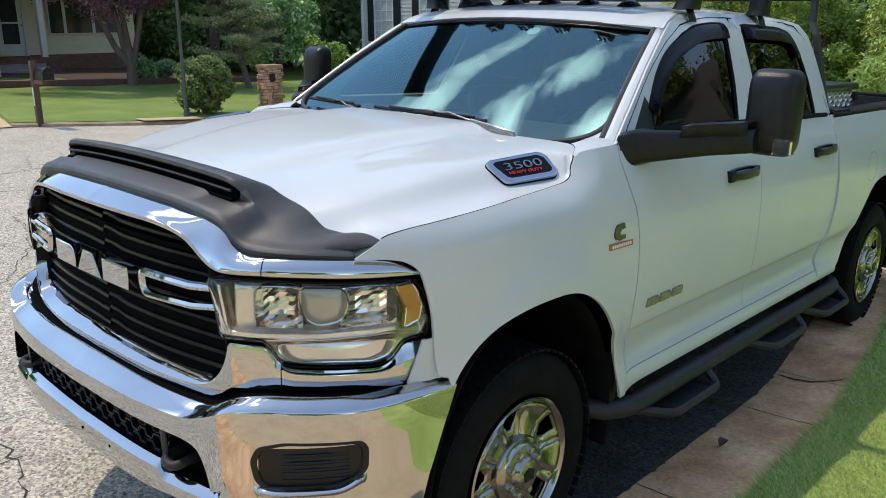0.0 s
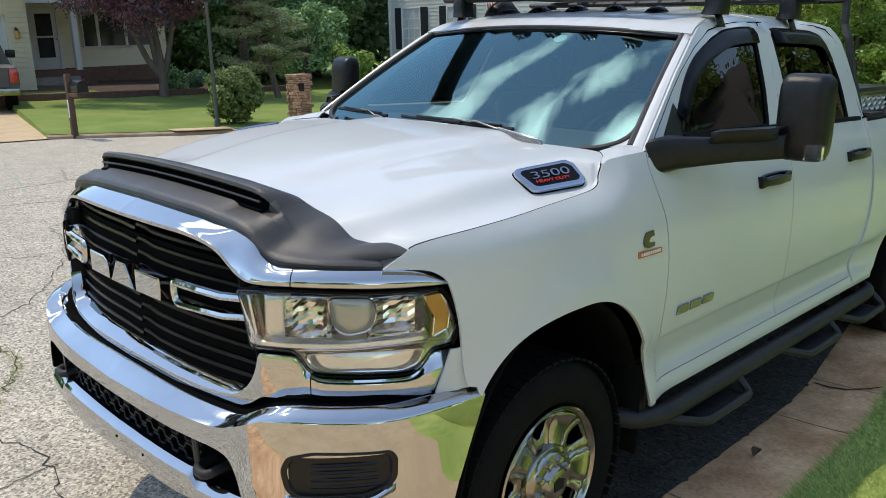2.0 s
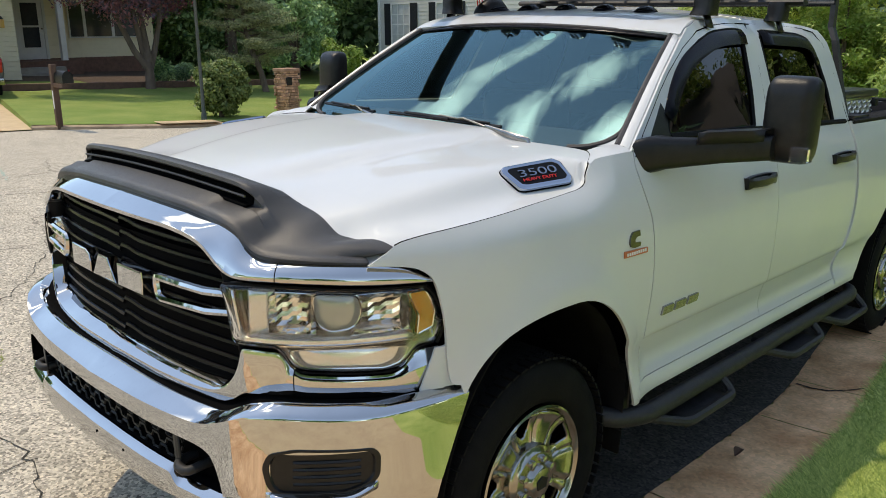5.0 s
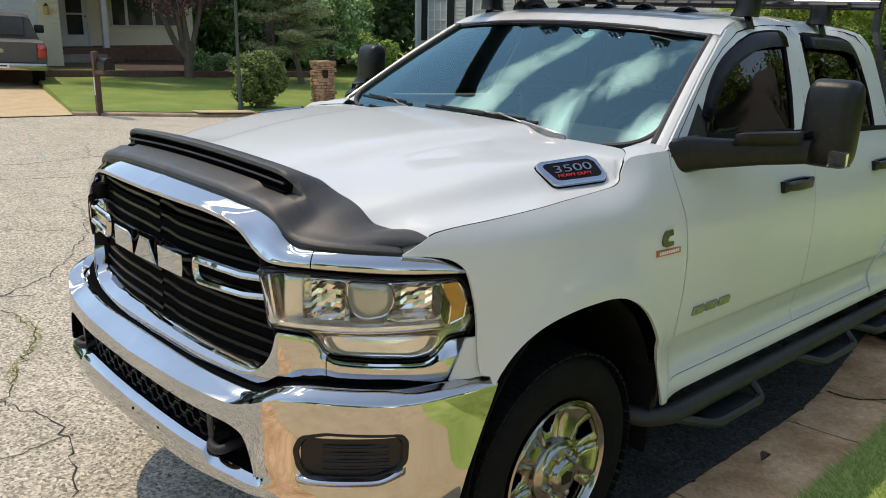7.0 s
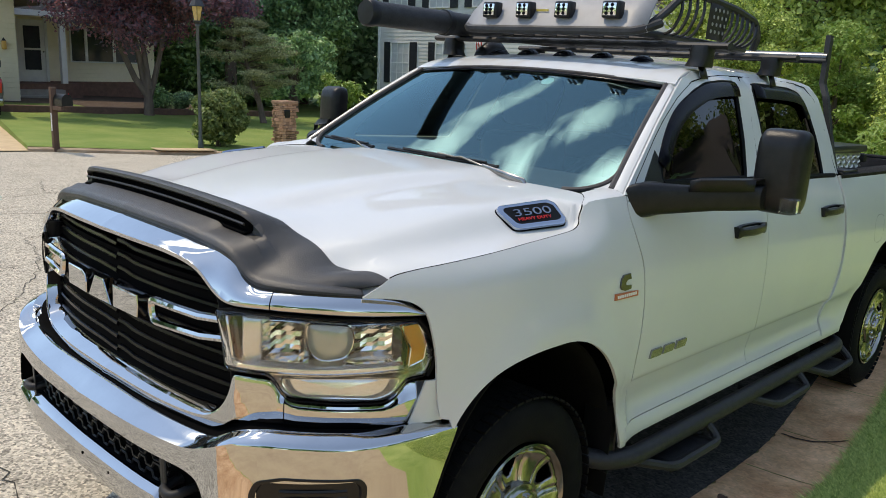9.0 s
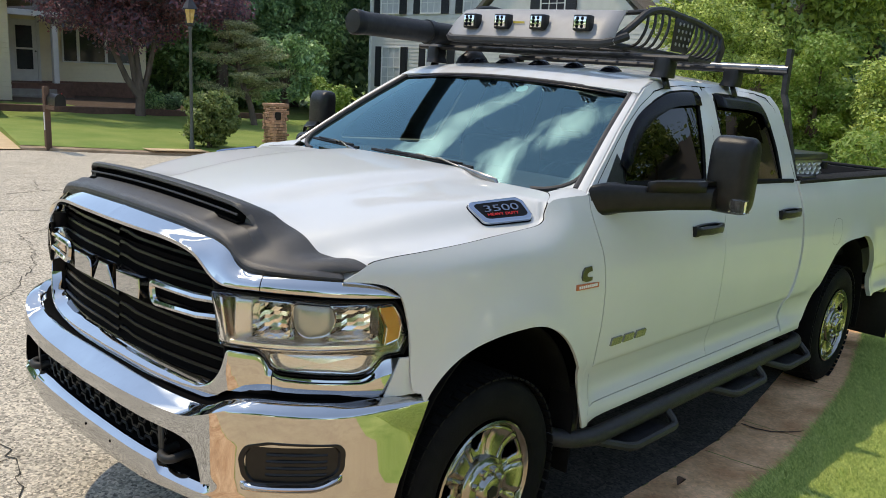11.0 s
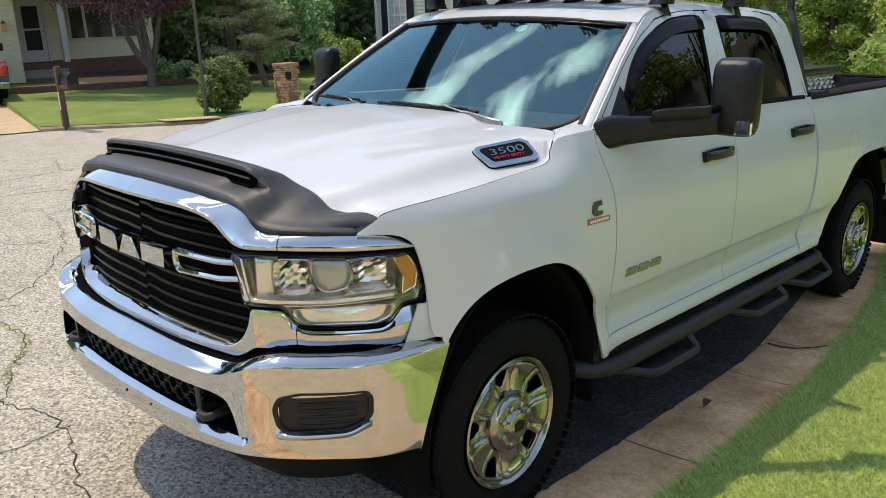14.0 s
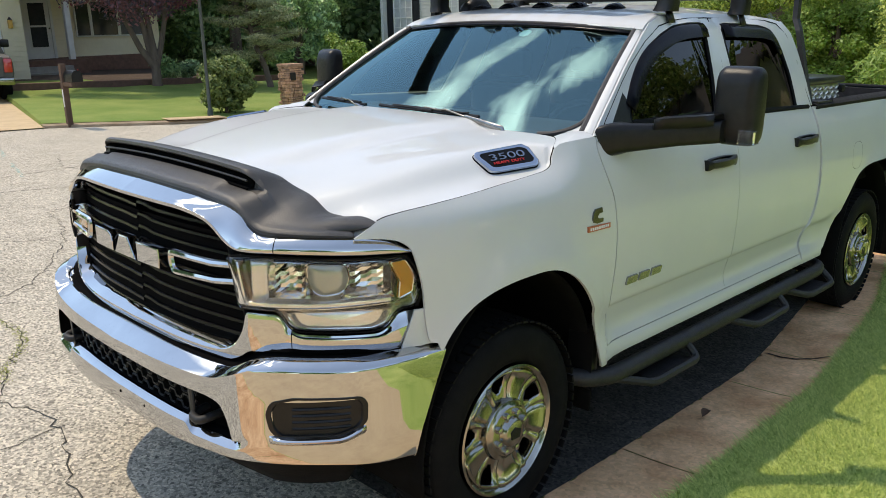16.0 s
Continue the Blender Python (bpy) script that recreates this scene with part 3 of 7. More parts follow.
shield_glass = part("windshield", loft([[ws(u, v) for u in lin(-1, 1, 36)] for v in lin(-0.07, 1, 17)]), WINDSHIELD, truck, "large curved windshield reflecting the sky")
shield_glass.visible_shadow = False
for pts, r in (([ws(-1, v) + Vector((0, -0.004, 0.006)) for v in lin(0, 1, 14)], 0.0125), ([ws(1, v) + Vector((0, 0.004, 0.006)) for v in lin(0, 1, 14)], 0.0125),
               ([ws(u, 1) + Vector((0.004, 0, 0.004)) for u in lin(-1, 1, 20)], 0.008)):
    part("windshield_trim", tube(pts, r, 8), TRIM_RUBBER, truck, "dark grey rubber trim")
for s in (-1, 1):
    arc = [Vector((s * (1.0 - 0.20 * (1 - math.cos(a))), 0.19 * (1 - math.sin(a)) - 0.045)) for a in lin(0, math.pi / 2, 10)]
    part("windshield_trim", tube([ws(p.x, p.y) + Vector((0, s * 0.003, 0.007)) for p in arc], 0.0105, 8), TRIM_RUBBER, truck, "dark grey rubber trim")
    part("glass_corner", loft([[ws(p.x, p.y) + Vector((0, 0, 0.005)), ws(s * (1 - 0.5 * (1 - abs(p.x))), p.y * 0.5) + Vector((0, s * 0.004, 0.009)), ws(s, 0.0) + Vector((-0.01, s * 0.012, 0.006))] for p in arc]), PAINT, truck, solid=0.002)
rows = [[ws(u, v) + Vector((-0.003, 0, 0.005)) for u in lin(-0.985, 0.985, 30)] for v in (0.962, 0.98, 0.999)]
part("shade_band", loft(rows), SMOKE, shield_glass, "black band along the top edge", solid=0.002)
bm = lathe([(0.0, 0.0), (0.028, 0.0), (0.03, 0.001), (0.03, 0.002), (0.0, 0.002)], 24, (0, 0, 0), "z")
sticker = part("round_sticker", bm, BLUE_MARK, shield_glass, "round pale blue sticker")
p0, pu, pv = ws(-0.27, 0.90), ws(-0.25, 0.90), ws(-0.27, 0.92)
nz = (pu - p0).cross(pv - p0).normalized()
sticker.matrix_world = Matrix.Translation(p0 + nz * 0.006) @ nz.to_track_quat("Z", "Y").to_matrix().to_4x4()
# cowl
rows = []
for u in lin(-1, 1, 24):
    b = ws(u, -0.05)
    rows.append([Vector((0.405 - 0.04 * abs(u) ** 6 + 0.0, 0.87 * u, hood_z(0.40, 0.80 * u) - 0.040)), Vector(((0.405 + b.x) / 2, 0.84 * u, 1.440)), Vector((b.x - 0.012, b.y * 0.98, 1.436))])
part("cowl", loft(rows), BLACK_PLASTIC, truck, "black plastic cowl below the windshield", solid=0.006)
# pillar bases: white corner between hood, windshield and door
for s in (-1, 1):
    rows = []
    for t in lin(0, 1, 16):
        edge = ws(s, t)
        z = edge.z
        xo = ease([(1.44, 0.47), (1.462, 0.505), (1.545, 0.62), (1.712, 0.86), (1.838, 1.06), (1.893, 1.16), (1.925, 1.28)], z - 0.004)
        xo += 0.09 if s > 0 else 0.0
        o = Vector((xo, s * cab_y(z - 0.004), z - 0.004))
        m = (edge + o) / 2 + Vector((-0.006, s * 0.007, 0.007)) * (1.0 if s < 0 else 0.2)
        rows.append([edge, m, o])
    part("a_pillar", loft(rows), PAINT, truck, solid=0.01, angle=85)

for s in (-1, 1):
    rows = []
    end = Vector((0.545, s * side_y(0.545, 1.462), 1.462))
    for t in lin(0, 1, 14):
        c = hood_corner(s, 1.0 - 0.125 * t) + Vector((0.0025, 0, 0.003))
        d = end.lerp(Vector((0.524, s * 0.880, 1.482)), t)
        row = []
        for u in lin(0, 1, 10):
            m = c.lerp(d, u) + Vector((0, s * 0.010, 0.013)) * math.sin(math.pi * t) * min(1.0, 3 * u) * (1 - 0.5 * u)
            on_side = s * (side_y(m.x, ease(SEAM_Z, m.x)) + 0.0005)
            k = (1 - t) ** 2 * (step(u, 0.0, 0.5) if t > 0 else 1.0)
            row.append(Vector((m.x, m.y * (1 - k) + on_side * k, (m.z + 0.006 * math.sin(math.pi * u) * t) * (1 - k) + ease(SEAM_Z, m.x) * k)))
        rows.append(row)
    part("cowl_corner", loft(rows), PAINT, truck, solid=0.004, angle=60)

# interior
part("dashboard", loft([[Vector((x, y, z)) for x, z in ((0.50, 1.40), (0.62, 1.455), (0.85, 1.47), (0.98, 1.44), (1.0, 1.30), (0.98, 1.1))] for y in lin(-0.86, 0.86, 8)]), INTERIOR, truck, "dark dashboard", solid=0.01)
for sx in (1.55, 2.35):
    for sy in (-0.42, 0.42):
        st = part("cab_seat", box(sx, sx + 0.16, sy - 0.27, sy + 0.27, 0.95, 1.56, 0.06), INTERIOR, truck, "dark seat")
        part("headrest", box(sx + 0.03, sx + 0.13, sy - 0.13, sy + 0.13, 1.60, 1.76, 0.035), INTERIOR, st)
        part("cushion", box(sx - 0.5, sx + 0.05, sy - 0.27, sy + 0.27, 0.9, 1.06, 0.05), INTERIOR, st)
ring = [Vector((1.10 + 0.09 * math.sin(a), -0.42 + 0.19 * math.cos(a), 1.36 + 0.17 * math.sin(a))) for a in lin(0, 2 * math.pi, 28)[:-1]]
part("steering_wheel", tube(ring, 0.016, 8, close=True), INTERIOR, truck)

# wipers
STEEL = material("bright_wiper_steel", (0.36, 0.35, 0.33), 0.2, 0.9, color2=(0.22, 0.21, 0.20), scale=18.0)
for u0, u1 in ((-0.47, 0.25), (0.36, 0.84)):
    pts = [ws(u, 0.016 + 0.012 * t) + Vector((-0.020, 0, 0.026)) for t, u in zip(lin(0, 1, 12), lin(u0, u1, 12))]
    wp = part("wiper", tube(pts, 0.0075, 6), BLACK_PLASTIC, truck, "black wiper blade with a steel arm")
    part("spine", tube([p + Vector((-0.006, 0, 0.011)) for p in pts[1:-2]], 0.0045, 6), BLACK_PLASTIC, wp)
    hub_p, bend, tip = ws(u0 - 0.17, -0.07) + Vector((-0.020, 0, 0.028)), ws(u0 + 0.07, 0.0) + Vector((-0.030, 0, 0.030)), pts[6] + Vector((-0.004, 0, 0.016))
    part("wiper_arm", tube([hub_p + Vector((0.0, -0.012, -0.03)), hub_p, hub_p.lerp(bend, 0.45), bend], [0.013, 0.015, 0.013, 0.009], 10, flat=0.6), STEEL, wp, "shiny steel arm")
    part("arm_rod", tube([bend, bend.lerp(tip, 0.45) + Vector((-0.004, 0, 0.012)), bend.lerp(tip, 0.6) + Vector((0, 0, 0.004)), tip], 0.0042, 7), STEEL, wp)
    part("blade_clip", tube([pts[5] + Vector((-0.003, 0, 0.008)), pts[7] + Vector((-0.003, 0, 0.008))], 0.011, 8, flat=0.7), BLACK_PLASTIC, wp)

# ---- front end ----
def face_x(y):
    """Plan curve of grille and lamps."""
    return ease([(0.0, -0.962), (0.30, -0.95), (0.54, -0.915), (0.64, -0.89), (0.74, -0.82), (0.82, -0.73), (0.88, -0.62), (0.92, -0.50), (0.945, -0.42)], abs(y))


FACE = [(0.0, -0.962), (0.30, -0.950), (0.54, -0.915), (0.64, -0.885), (0.74, -0.815), (0.82, -0.725), (0.875, -0.625), (0.915, -0.52), (0.94, -0.42)]


def along(table, q):
    """A point of a plan curve, by length along it from the middle, and the outward normal."""
    pts = [Vector((x, y)) for y, x in table]
    out, acc = [], 0.0
    for i, p in enumerate(pts):
        if i:
            acc += (p - pts[i - 1]).length
        out.append(acc)
    d = min(q, acc) if q >= 0 else 0
    fx = lambda d: Vector((ease(list(zip(out, (p.x for p in pts))), d), ease(list(zip(out, (p.y for p in pts))), d)))
    p = fx(d)
    t = (fx(min(d + 0.004, acc)) - fx(max(d - 0.004, 0))).normalized()
    n = Vector((-t.y, t.x))
    if n.x > 0:
        n = -n
    return p, n


def span(table):
    return sum(math.hypot(table[i + 1][0] - table[i][0], table[i + 1][1] - table[i][1]) for i in range(len(table) - 1))


def on_face(q, z, out=0.0, s=-1, table=FACE):
    p, n = along(table, abs(q))
    p = p + n * out
    sg = s if q >= 0 else -s
    return Vector((p.x, sg * p.y, z))


FACE_L = span(FACE)
# black backing, coloured as the shade behind grille and lamps
part("front_backing", loft([[on_face(q, z, -0.055) for z in lin(0.86, 1.232, 5)] for q in lin(-FACE_L, FACE_L, 60)]), SEAM, truck, "black sheet for the shade behind the grille")

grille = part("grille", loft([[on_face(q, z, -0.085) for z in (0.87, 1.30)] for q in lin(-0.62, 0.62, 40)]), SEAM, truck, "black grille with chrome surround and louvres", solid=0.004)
for k in range(9):
    z = 0.902 + k * 0.0435
    end = ease([(0.90, 0.60), (0.95, 0.622), (1.10, 0.600), (1.21, 0.565), (1.27, 0.51)], z)
    for q0, q1 in ((-end, -0.006), (0.006, end)):
        rows = []
        for q in lin(q0, q1, 30):
            dip = 0.010 / (1 + math.exp((abs(q) - 0.075) / 0.014)) * (-1 if q > 0 else 0.4)
            rows.append([on_face(q, z + dz - dip, o) for o, dz in ((-0.080, 0.014), (-0.056, 0.013), (-0.048, 0.008), (-0.046, 0.000), (-0.052, -0.006), (-0.080, -0.004))])
        part("louvre", loft(rows, close_v=True), LOUVRE, grille)
for s in (-1, 1):
    part("side_wall", loft([[on_face(ease([(0.885, 0.575), (0.92, 0.610), (0.96, 0.628), (1.02, 0.624), (1.10, 0.606), (1.21, 0.572), (1.25, 0.545)], z) + dq, z, o, s) for o, dq in ((-0.085, -0.002), (-0.004, 0.0))] for z in lin(0.885, 1.25, 24)]), BLACK_GLOSS, grille, solid=0.003)


def closed_line(pts, radius, n):
    """A rounded closed outline, resampled to n points of even spacing."""
    line = rounded([(a, 0, z) for a, z in pts], radius, 8, True)
    line.append(line[0])
    acc = [0.0]
    for p, q in zip(line, line[1:]):
        acc.append(acc[-1] + (q - p).length)
    out, k = [], 0
    for i in range(n):
        d = acc[-1] * i / n
        while acc[k + 1] < d:
            k += 1
        t = (d - acc[k]) / max(acc[k + 1] - acc[k], 1e-9)
        out.append(line[k].lerp(line[k + 1], t))
    return out


BROW_LOW = [(0.0, 1.311), (0.32, 1.310), (0.40, 1.304), (0.449, 1.296), (0.502, 1.279), (0.554, 1.238), (0.601, 1.211), (0.653, 1.204), (0.732, 1.202), (0.848, 1.199), (0.93, 1.194), (1.018, 1.189), (1.091, 1.186), (1.162, 1.182)]
BROW_TOP = [(0.0, 1.350), (0.207, 1.346), (0.358, 1.340), (0.418, 1.333), (0.500, 1.325), (0.545, 1.317), (0.588, 1.303), (0.642, 1.264), (0.687, 1.250), (0.743, 1.250), (0.848, 1.248), (0.937, 1.244), (1.028, 1.237), (1.104, 1.228), (1.134, 1.214), (1.162, 1.190)]
BROW_OUT = [(0.0, -0.070), (0.42, -0.068), (0.54, -0.052), (0.60, -0.050), (0.65, -0.046), (0.70, -0.034), (0.75, -0.024), (0.85, -0.020), (1.162, -0.018)]
SOFT = [(d * 0.009, math.exp(-(d / 2.6) ** 2)) for d in range(-6, 7)]


def soft(table, q):
    """A table read with its bends rounded off."""
    return sum(ease(table, abs(abs(q) + d)) * w for d, w in SOFT) / sum(w for d, w in SOFT)


brow_low = lambda q: soft(BROW_LOW, q)
brow_top = lambda q: soft(BROW_TOP, q)
brow_out = lambda q: soft(BROW_OUT, q)


def brow_row(q):
    """Section of the chrome brow: flat and sloping over the grille, rounded over the lamps."""
    a, b, o1 = brow_low(q), brow_top(q), brow_out(q)
    c = step(abs(q), 0.52, 0.76)
    lip = 0.014 * (1 - c) + 0.004 * c
    flat = [(-0.065, a - lip), (-0.003, a - lip), (0.0, a - lip + 0.002), (0.0005, a - 0.001), (-0.002, a)]
    curved = [(-0.03, a), (0.008, a), (0.013, a + 0.001), (0.016, a + 0.004), (0.018, a + 0.008)]
    pts = [(f[0] * (1 - c) + r[0] * c, f[1] * (1 - c) + r[1] * c) for f, r in zip(flat, curved)]
    for f in (0.2, 0.4, 0.6, 0.8, 0.92, 1.0):
        bulge = 0.005 * math.sin(math.pi * f)
        round_o = 0.018 + (o1 - 0.018) * f ** 2.6
        zz = a + 0.008 * c + (b - a - 0.008 * c) * f
        pts.append(((o1 * f + bulge) * (1 - c) + round_o * c, zz))
    pts.append((o1 - 0.025, b - 0.004))
    return pts


def low_top(q):
    return ease([(0.0, 0.868), (0.40, 0.866), (0.50, 0.872), (0.55, 0.884), (0.585, 0.902), (0.605, 0.925), (0.622, 0.960), (0.632, 1.000), (0.642, 1.010), (0.735, 1.009), (0.755, 0.994), (0.775, 0.968), (0.800, 0.950), (0.858, 0.943), (0.961, 0.935), (1.050, 0.931), (1.085, 0.944), (1.109, 0.970), (1.130, 0.988), (1.184, 0.992)], abs(q))


def low_bot(q):
    return ease([(0.0, 0.830), (0.405, 0.827), (0.543, 0.829), (0.60, 0.848), (0.646, 0.875), (0.754, 0.880), (0.857, 0.878), (0.995, 0.868), (1.089, 0.865), (1.184, 0.872)], abs(q))


def low_row(q):
    """Section of the chrome bar under the grille and of the panel under the lamp."""
    zt, zb, c = low_top(q), low_bot(q), step(abs(q), 0.50, 0.64)
    zc = min(zt - 0.012, ease([(0.64, 0.925), (0.757, 0.944), (0.858, 0.936), (0.96, 0.928), (1.07, 0.922), (1.10, 0.934), (1.184, 0.95)], abs(q)))
    zc = (zt + zb) / 2 * (1 - c) + zc * c
    k = 0.016 * step(abs(q), 0.74, 0.82)
    return [(-0.055 + 0.02 * c, zt + 0.008 * (1 - c)), (-0.003 + 0.001 * c, zt - 0.014 + 0.010 * c), (0.0, zt - 0.017 + 0.007 * c), (0.001 + 0.45 * k, zt * 0.35 + zc * 0.65), (0.002 + 0.9 * k, zc + 0.003 * c), (0.002 + k, zc - 0.002 * c), (0.001 + 0.7 * k, zb * 0.7 + zc * 0.3), (0.0 + 0.5 * k, zb + 0.004), (-0.03, zb)]


part("grille_surround", loft([[on_face(q, z, o) for o, z in brow_row(q)] for q in lin(-0.738, 0.738, 190)]), CHROME, grille, "wide chrome brow over the grille", angle=34)
part("grille_sill", loft([[on_face(q, z, o) for o, z in low_row(q)] for q in lin(-0.782, 0.782, 230)]), CHROME, grille, "chrome bar below the grille", angle=34)

# chrome bracket bars and plain emblem blocks in the middle of the grille
for s in (-1, 1):
    line = rounded([(0.608, 0, 1.147), (0.300, 0, 1.150), (0.312, 0, 1.088), (0.618, 0, 1.096)], 0.022, 5)
    bm = tube([on_face(a.lerp(b, t).x, a.lerp(b, t).z, 0.004 - 0.03 * step(a.lerp(b, t).x, 0.52, 0.62), s) for a, b in zip(line, line[1:]) for t in (0.001, 0.33, 0.66, 0.999)], 0.0125, 8)
    part("bracket_bar", bm, CHROME, grille, "chrome bracket bar")
for outline in ([(0.234, 1.078), (0.238, 1.146), (0.130, 1.146), (0.104, 1.134), (0.096, 1.112), (0.094, 1.078)],
                [(0.076, 1.078), (0.030, 1.150), (-0.030, 1.150), (-0.078, 1.078)],
                [(-0.094, 1.078), (-0.092, 1.146), (-0.236, 1.146), (-0.240, 1.112), (-0.236, 1.078)]):
    part("emblem_block", prism(outline, lambda a, b, h: (face_x(a) + 0.020 - h, a, b), 0.034, 0.004), CHROME, grille, "plain chrome emblem shape", smooth=False)

# headlights
def hl_lo(q):
    return ease([(0.583, 1.168), (0.600, 1.095), (0.616, 1.021), (0.73, 1.021), (0.756, 1.003), (0.776, 0.971), (0.798, 0.957), (0.858, 0.951), (0.963, 0.943), (1.037, 0.939), (1.084, 0.952), (1.108, 0.981), (1.126, 0.997), (1.182, 1.003), (1.197, 1.032), (1.204, 1.066)], q)


def hl_hi(q):
    return ease([(0.583, 1.180), (0.675, 1.188), (0.763, 1.188), (0.864, 1.184), (0.967, 1.178), (1.076, 1.174), (1.138, 1.172), (1.165, 1.148), (1.187, 1.112), (1.204, 1.074)], q)


for s in (-1, 1):
    lamp = part("headlight", loft([[on_face(q, hl_lo(q) + (hl_hi(q) - hl_lo(q)) * t, -0.058 + 0.05 * max(0.0, 2 * abs(t - 0.5) - 0.8) / 0.2, s) for t in lin(0, 1, 10)] for q in lin(0.585, 1.202, 44)]), LAMP_SILVER, truck, "clear headlight with silver reflectors and amber marker", solid=0.003)
    qs = lin(0.583, 1.204, 64)
    # cover glass, following the corner of the body
    rows = [[on_face(q, hl_lo(q) + (hl_hi(q) - hl_lo(q)) * t, 0.003 + 0.008 * math.sin(math.pi * t), s) for t in lin(0, 1, 12)] for q in qs]
    cover = part("cover", loft(rows), LENS, lamp, "clear lamp cover", solid=0.003)
    cover.visible_shadow = False
    part("lamp_seal", tube([on_face(q, z, -0.001, s) for q, z in [(q, hl_lo(q)) for q in qs] + [(q, hl_hi(q)) for q in qs[::-1]]], 0.0052, 6, close=True), BLACK_GLOSS, lamp, "thin dark rim")
    part("lamp_seal", tube([on_face(q, z, -0.002, s) for q, z in ((1.146, 1.172), (1.176, 1.142), (1.199, 1.096), (1.211, 1.068), (1.205, 1.03), (1.190, 0.999))], 0.0085, 6), BLACK_GLOSS, lamp, "broad dark rim at the outer end")
    # stepped reflectors, frosted projector between them
    for q0, q1, z0, z1 in ((0.712, 0.842, 1.056, 1.170), (0.938, 1.106, 1.050, 1.162)):
        rows = []
        for iq in range(10):
            t = iq / 9 * 2 - 1
            row = []
            for f in lin(0, 1, 9):
                d = max(0.0, 1 - t * t) ** 0.5 * max(0.0, 1 - (2 * f - 1) ** 4) ** 0.5
                row.append(on_face(q0 + (q1 - q0) * iq / 9, z0 + (z1 - z0) * f, -0.012 - 0.040 * d - 0.0025 * ((iq // 2 + int(f * 9)) % 2), s))
            rows.append(row)
        part("reflector", loft(rows), REFLECTOR, lamp, "stepped silver reflector", smooth=False, solid=0.002)
    part("frost_panel", loft([[on_face(q, z, -0.010 - 0.030 * (q - 0.660) / 0.06, s) for z in lin(1.048, 1.176, 5)] for q in lin(0.656, 0.722, 5)]), LAMP_SILVER, lamp, "satin silver inner panel", solid=0.003)
    tongue = [(0.832, 1.170), (0.955, 1.163), (0.966, 1.112), (0.945, 1.072), (0.875, 1.062), (0.838, 1.092)]
    line = rounded([(a, 0, b) for a, b in tongue], 0.024, 5, True)
    cq, cz = sum(p.x for p in line) / len(line), sum(p.z for p in line) / len(line)
    rows = [[on_face(cq + (p.x - cq) * k, cz + (p.z - cz) * k, o, s) for p in line] for k, o in ((1.0, -0.04), (0.99, -0.010), (0.9, -0.004), (0.6, 0.0), (0.25, 0.001), (0.02, 0.001))]
    part("projector", loft(rows, close_v=True, caps=True), FROST, lamp, "frosted round-cornered projector lens")
    part("projector_rim", tube([on_face(p.x, p.z, -0.008, s) for p in line], 0.0026, 6, close=True), REFLECTOR, lamp)
    part("lower_tray", loft([[on_face(q, z, o, s) for z, o in ((1.072, -0.045), (1.052, -0.020), (1.040, -0.004), (1.030, -0.002), (1.022, -0.004), (1.018, -0.03))] for q in lin(0.630, 1.112, 24)]), LAMP_SILVER, lamp, "satin silver tray", solid=0.003)
    part("tray_edge", tube([on_face(q, 1.028, -0.001, s) for q in lin(0.628, 1.115, 24)], 0.0026, 6), REFLECTOR, lamp)
    line = rounded([(0.765, 0, 1.014), (1.105, 0, 1.004), (1.082, 0, 0.962), (1.035, 0, 0.949), (0.820, 0, 0.962), (0.788, 0, 0.975)], 0.016, 4, True)
    cq, cz = sum(p.x for p in line) / len(line), sum(p.z for p in line) / len(line)
    rows = [[on_face(cq + (p.x - cq) * k, cz + (p.z - cz) * k, o, s) for p in line] for k, o in ((1.0, -0.03), (0.99, -0.006), (0.94, -0.004), (0.86, -0.018), (0.5, -0.020), (0.02, -0.020))]
    part("turn_lamp", loft(rows, close_v=True, caps=True), LAMP_SILVER, lamp, "satin grey lower lamp")
    part("turn_rim", tube([on_face(p.x, p.z, -0.004, s) for p in line], 0.003, 6, close=True), REFLECTOR, lamp)
    part("inner_strip", loft([[on_face(q + (1.166 - z) * 0.21, z, -0.006, s) for z in lin(1.040, 1.166, 4)] for q in (0.597, 0.612)]), REFLECTOR, lamp, solid=0.004)
    part("inner_gap", loft([[on_face(q + (1.160 - z) * 0.21, z, -0.012, s) for z in lin(1.052, 1.160, 4)] for q in (0.620, 0.636)]), DARK_STEEL, lamp, "dark inner strip", solid=0.004)
    line = [(1.096, 1.156), (1.145, 1.160), (1.180, 1.107), (1.172, 1.050), (1.124, 1.034), (1.129, 1.087)]
    mid = (sum(p[0] for p in line) / 6, sum(p[1] for p in line) / 6)
    amb = rounded([(a, 0, b) for a, b in line], 0.006, 3, True)
    rows = [[on_face(mid[0] + (p.x - mid[0]) * k, mid[1] + (p.z - mid[1]) * k, o, s) for p in amb] for k, o in ((1.0, -0.014), (0.98, 0.000), (0.8, 0.001), (0.4, 0.001), (0.03, 0.001))]
    part("amber_marker", loft(rows, close_v=True, caps=True), AMBER, lamp, "amber side marker")
    part("marker_rim", tube([on_face(p.x + 0.002, p.z, -0.002, s) for p in amb], 0.0034, 6, close=True), REFLECTOR, lamp)
    # chrome strip above and chrome panel below the lamp
    part("lamp_trim_upper", loft([[on_face(q, z, o, s) for o, z in brow_row(q)] for q in lin(0.741, 1.162, 44)]), CHROME, truck, "chrome strip over the headlight", angle=34)
    part("lamp_trim_lower", loft([[on_face(min(q, 1.196 - 0.036 * step(0.985 - z, 0.0, 0.11)), z, o, s) for o, z in low_row(q)] for q in lin(0.785, 1.196, 60)]), CHROME, truck, "chrome panel under the headlight", angle=34)

# bug shield with its vent
SHIELD_Q = 0.985


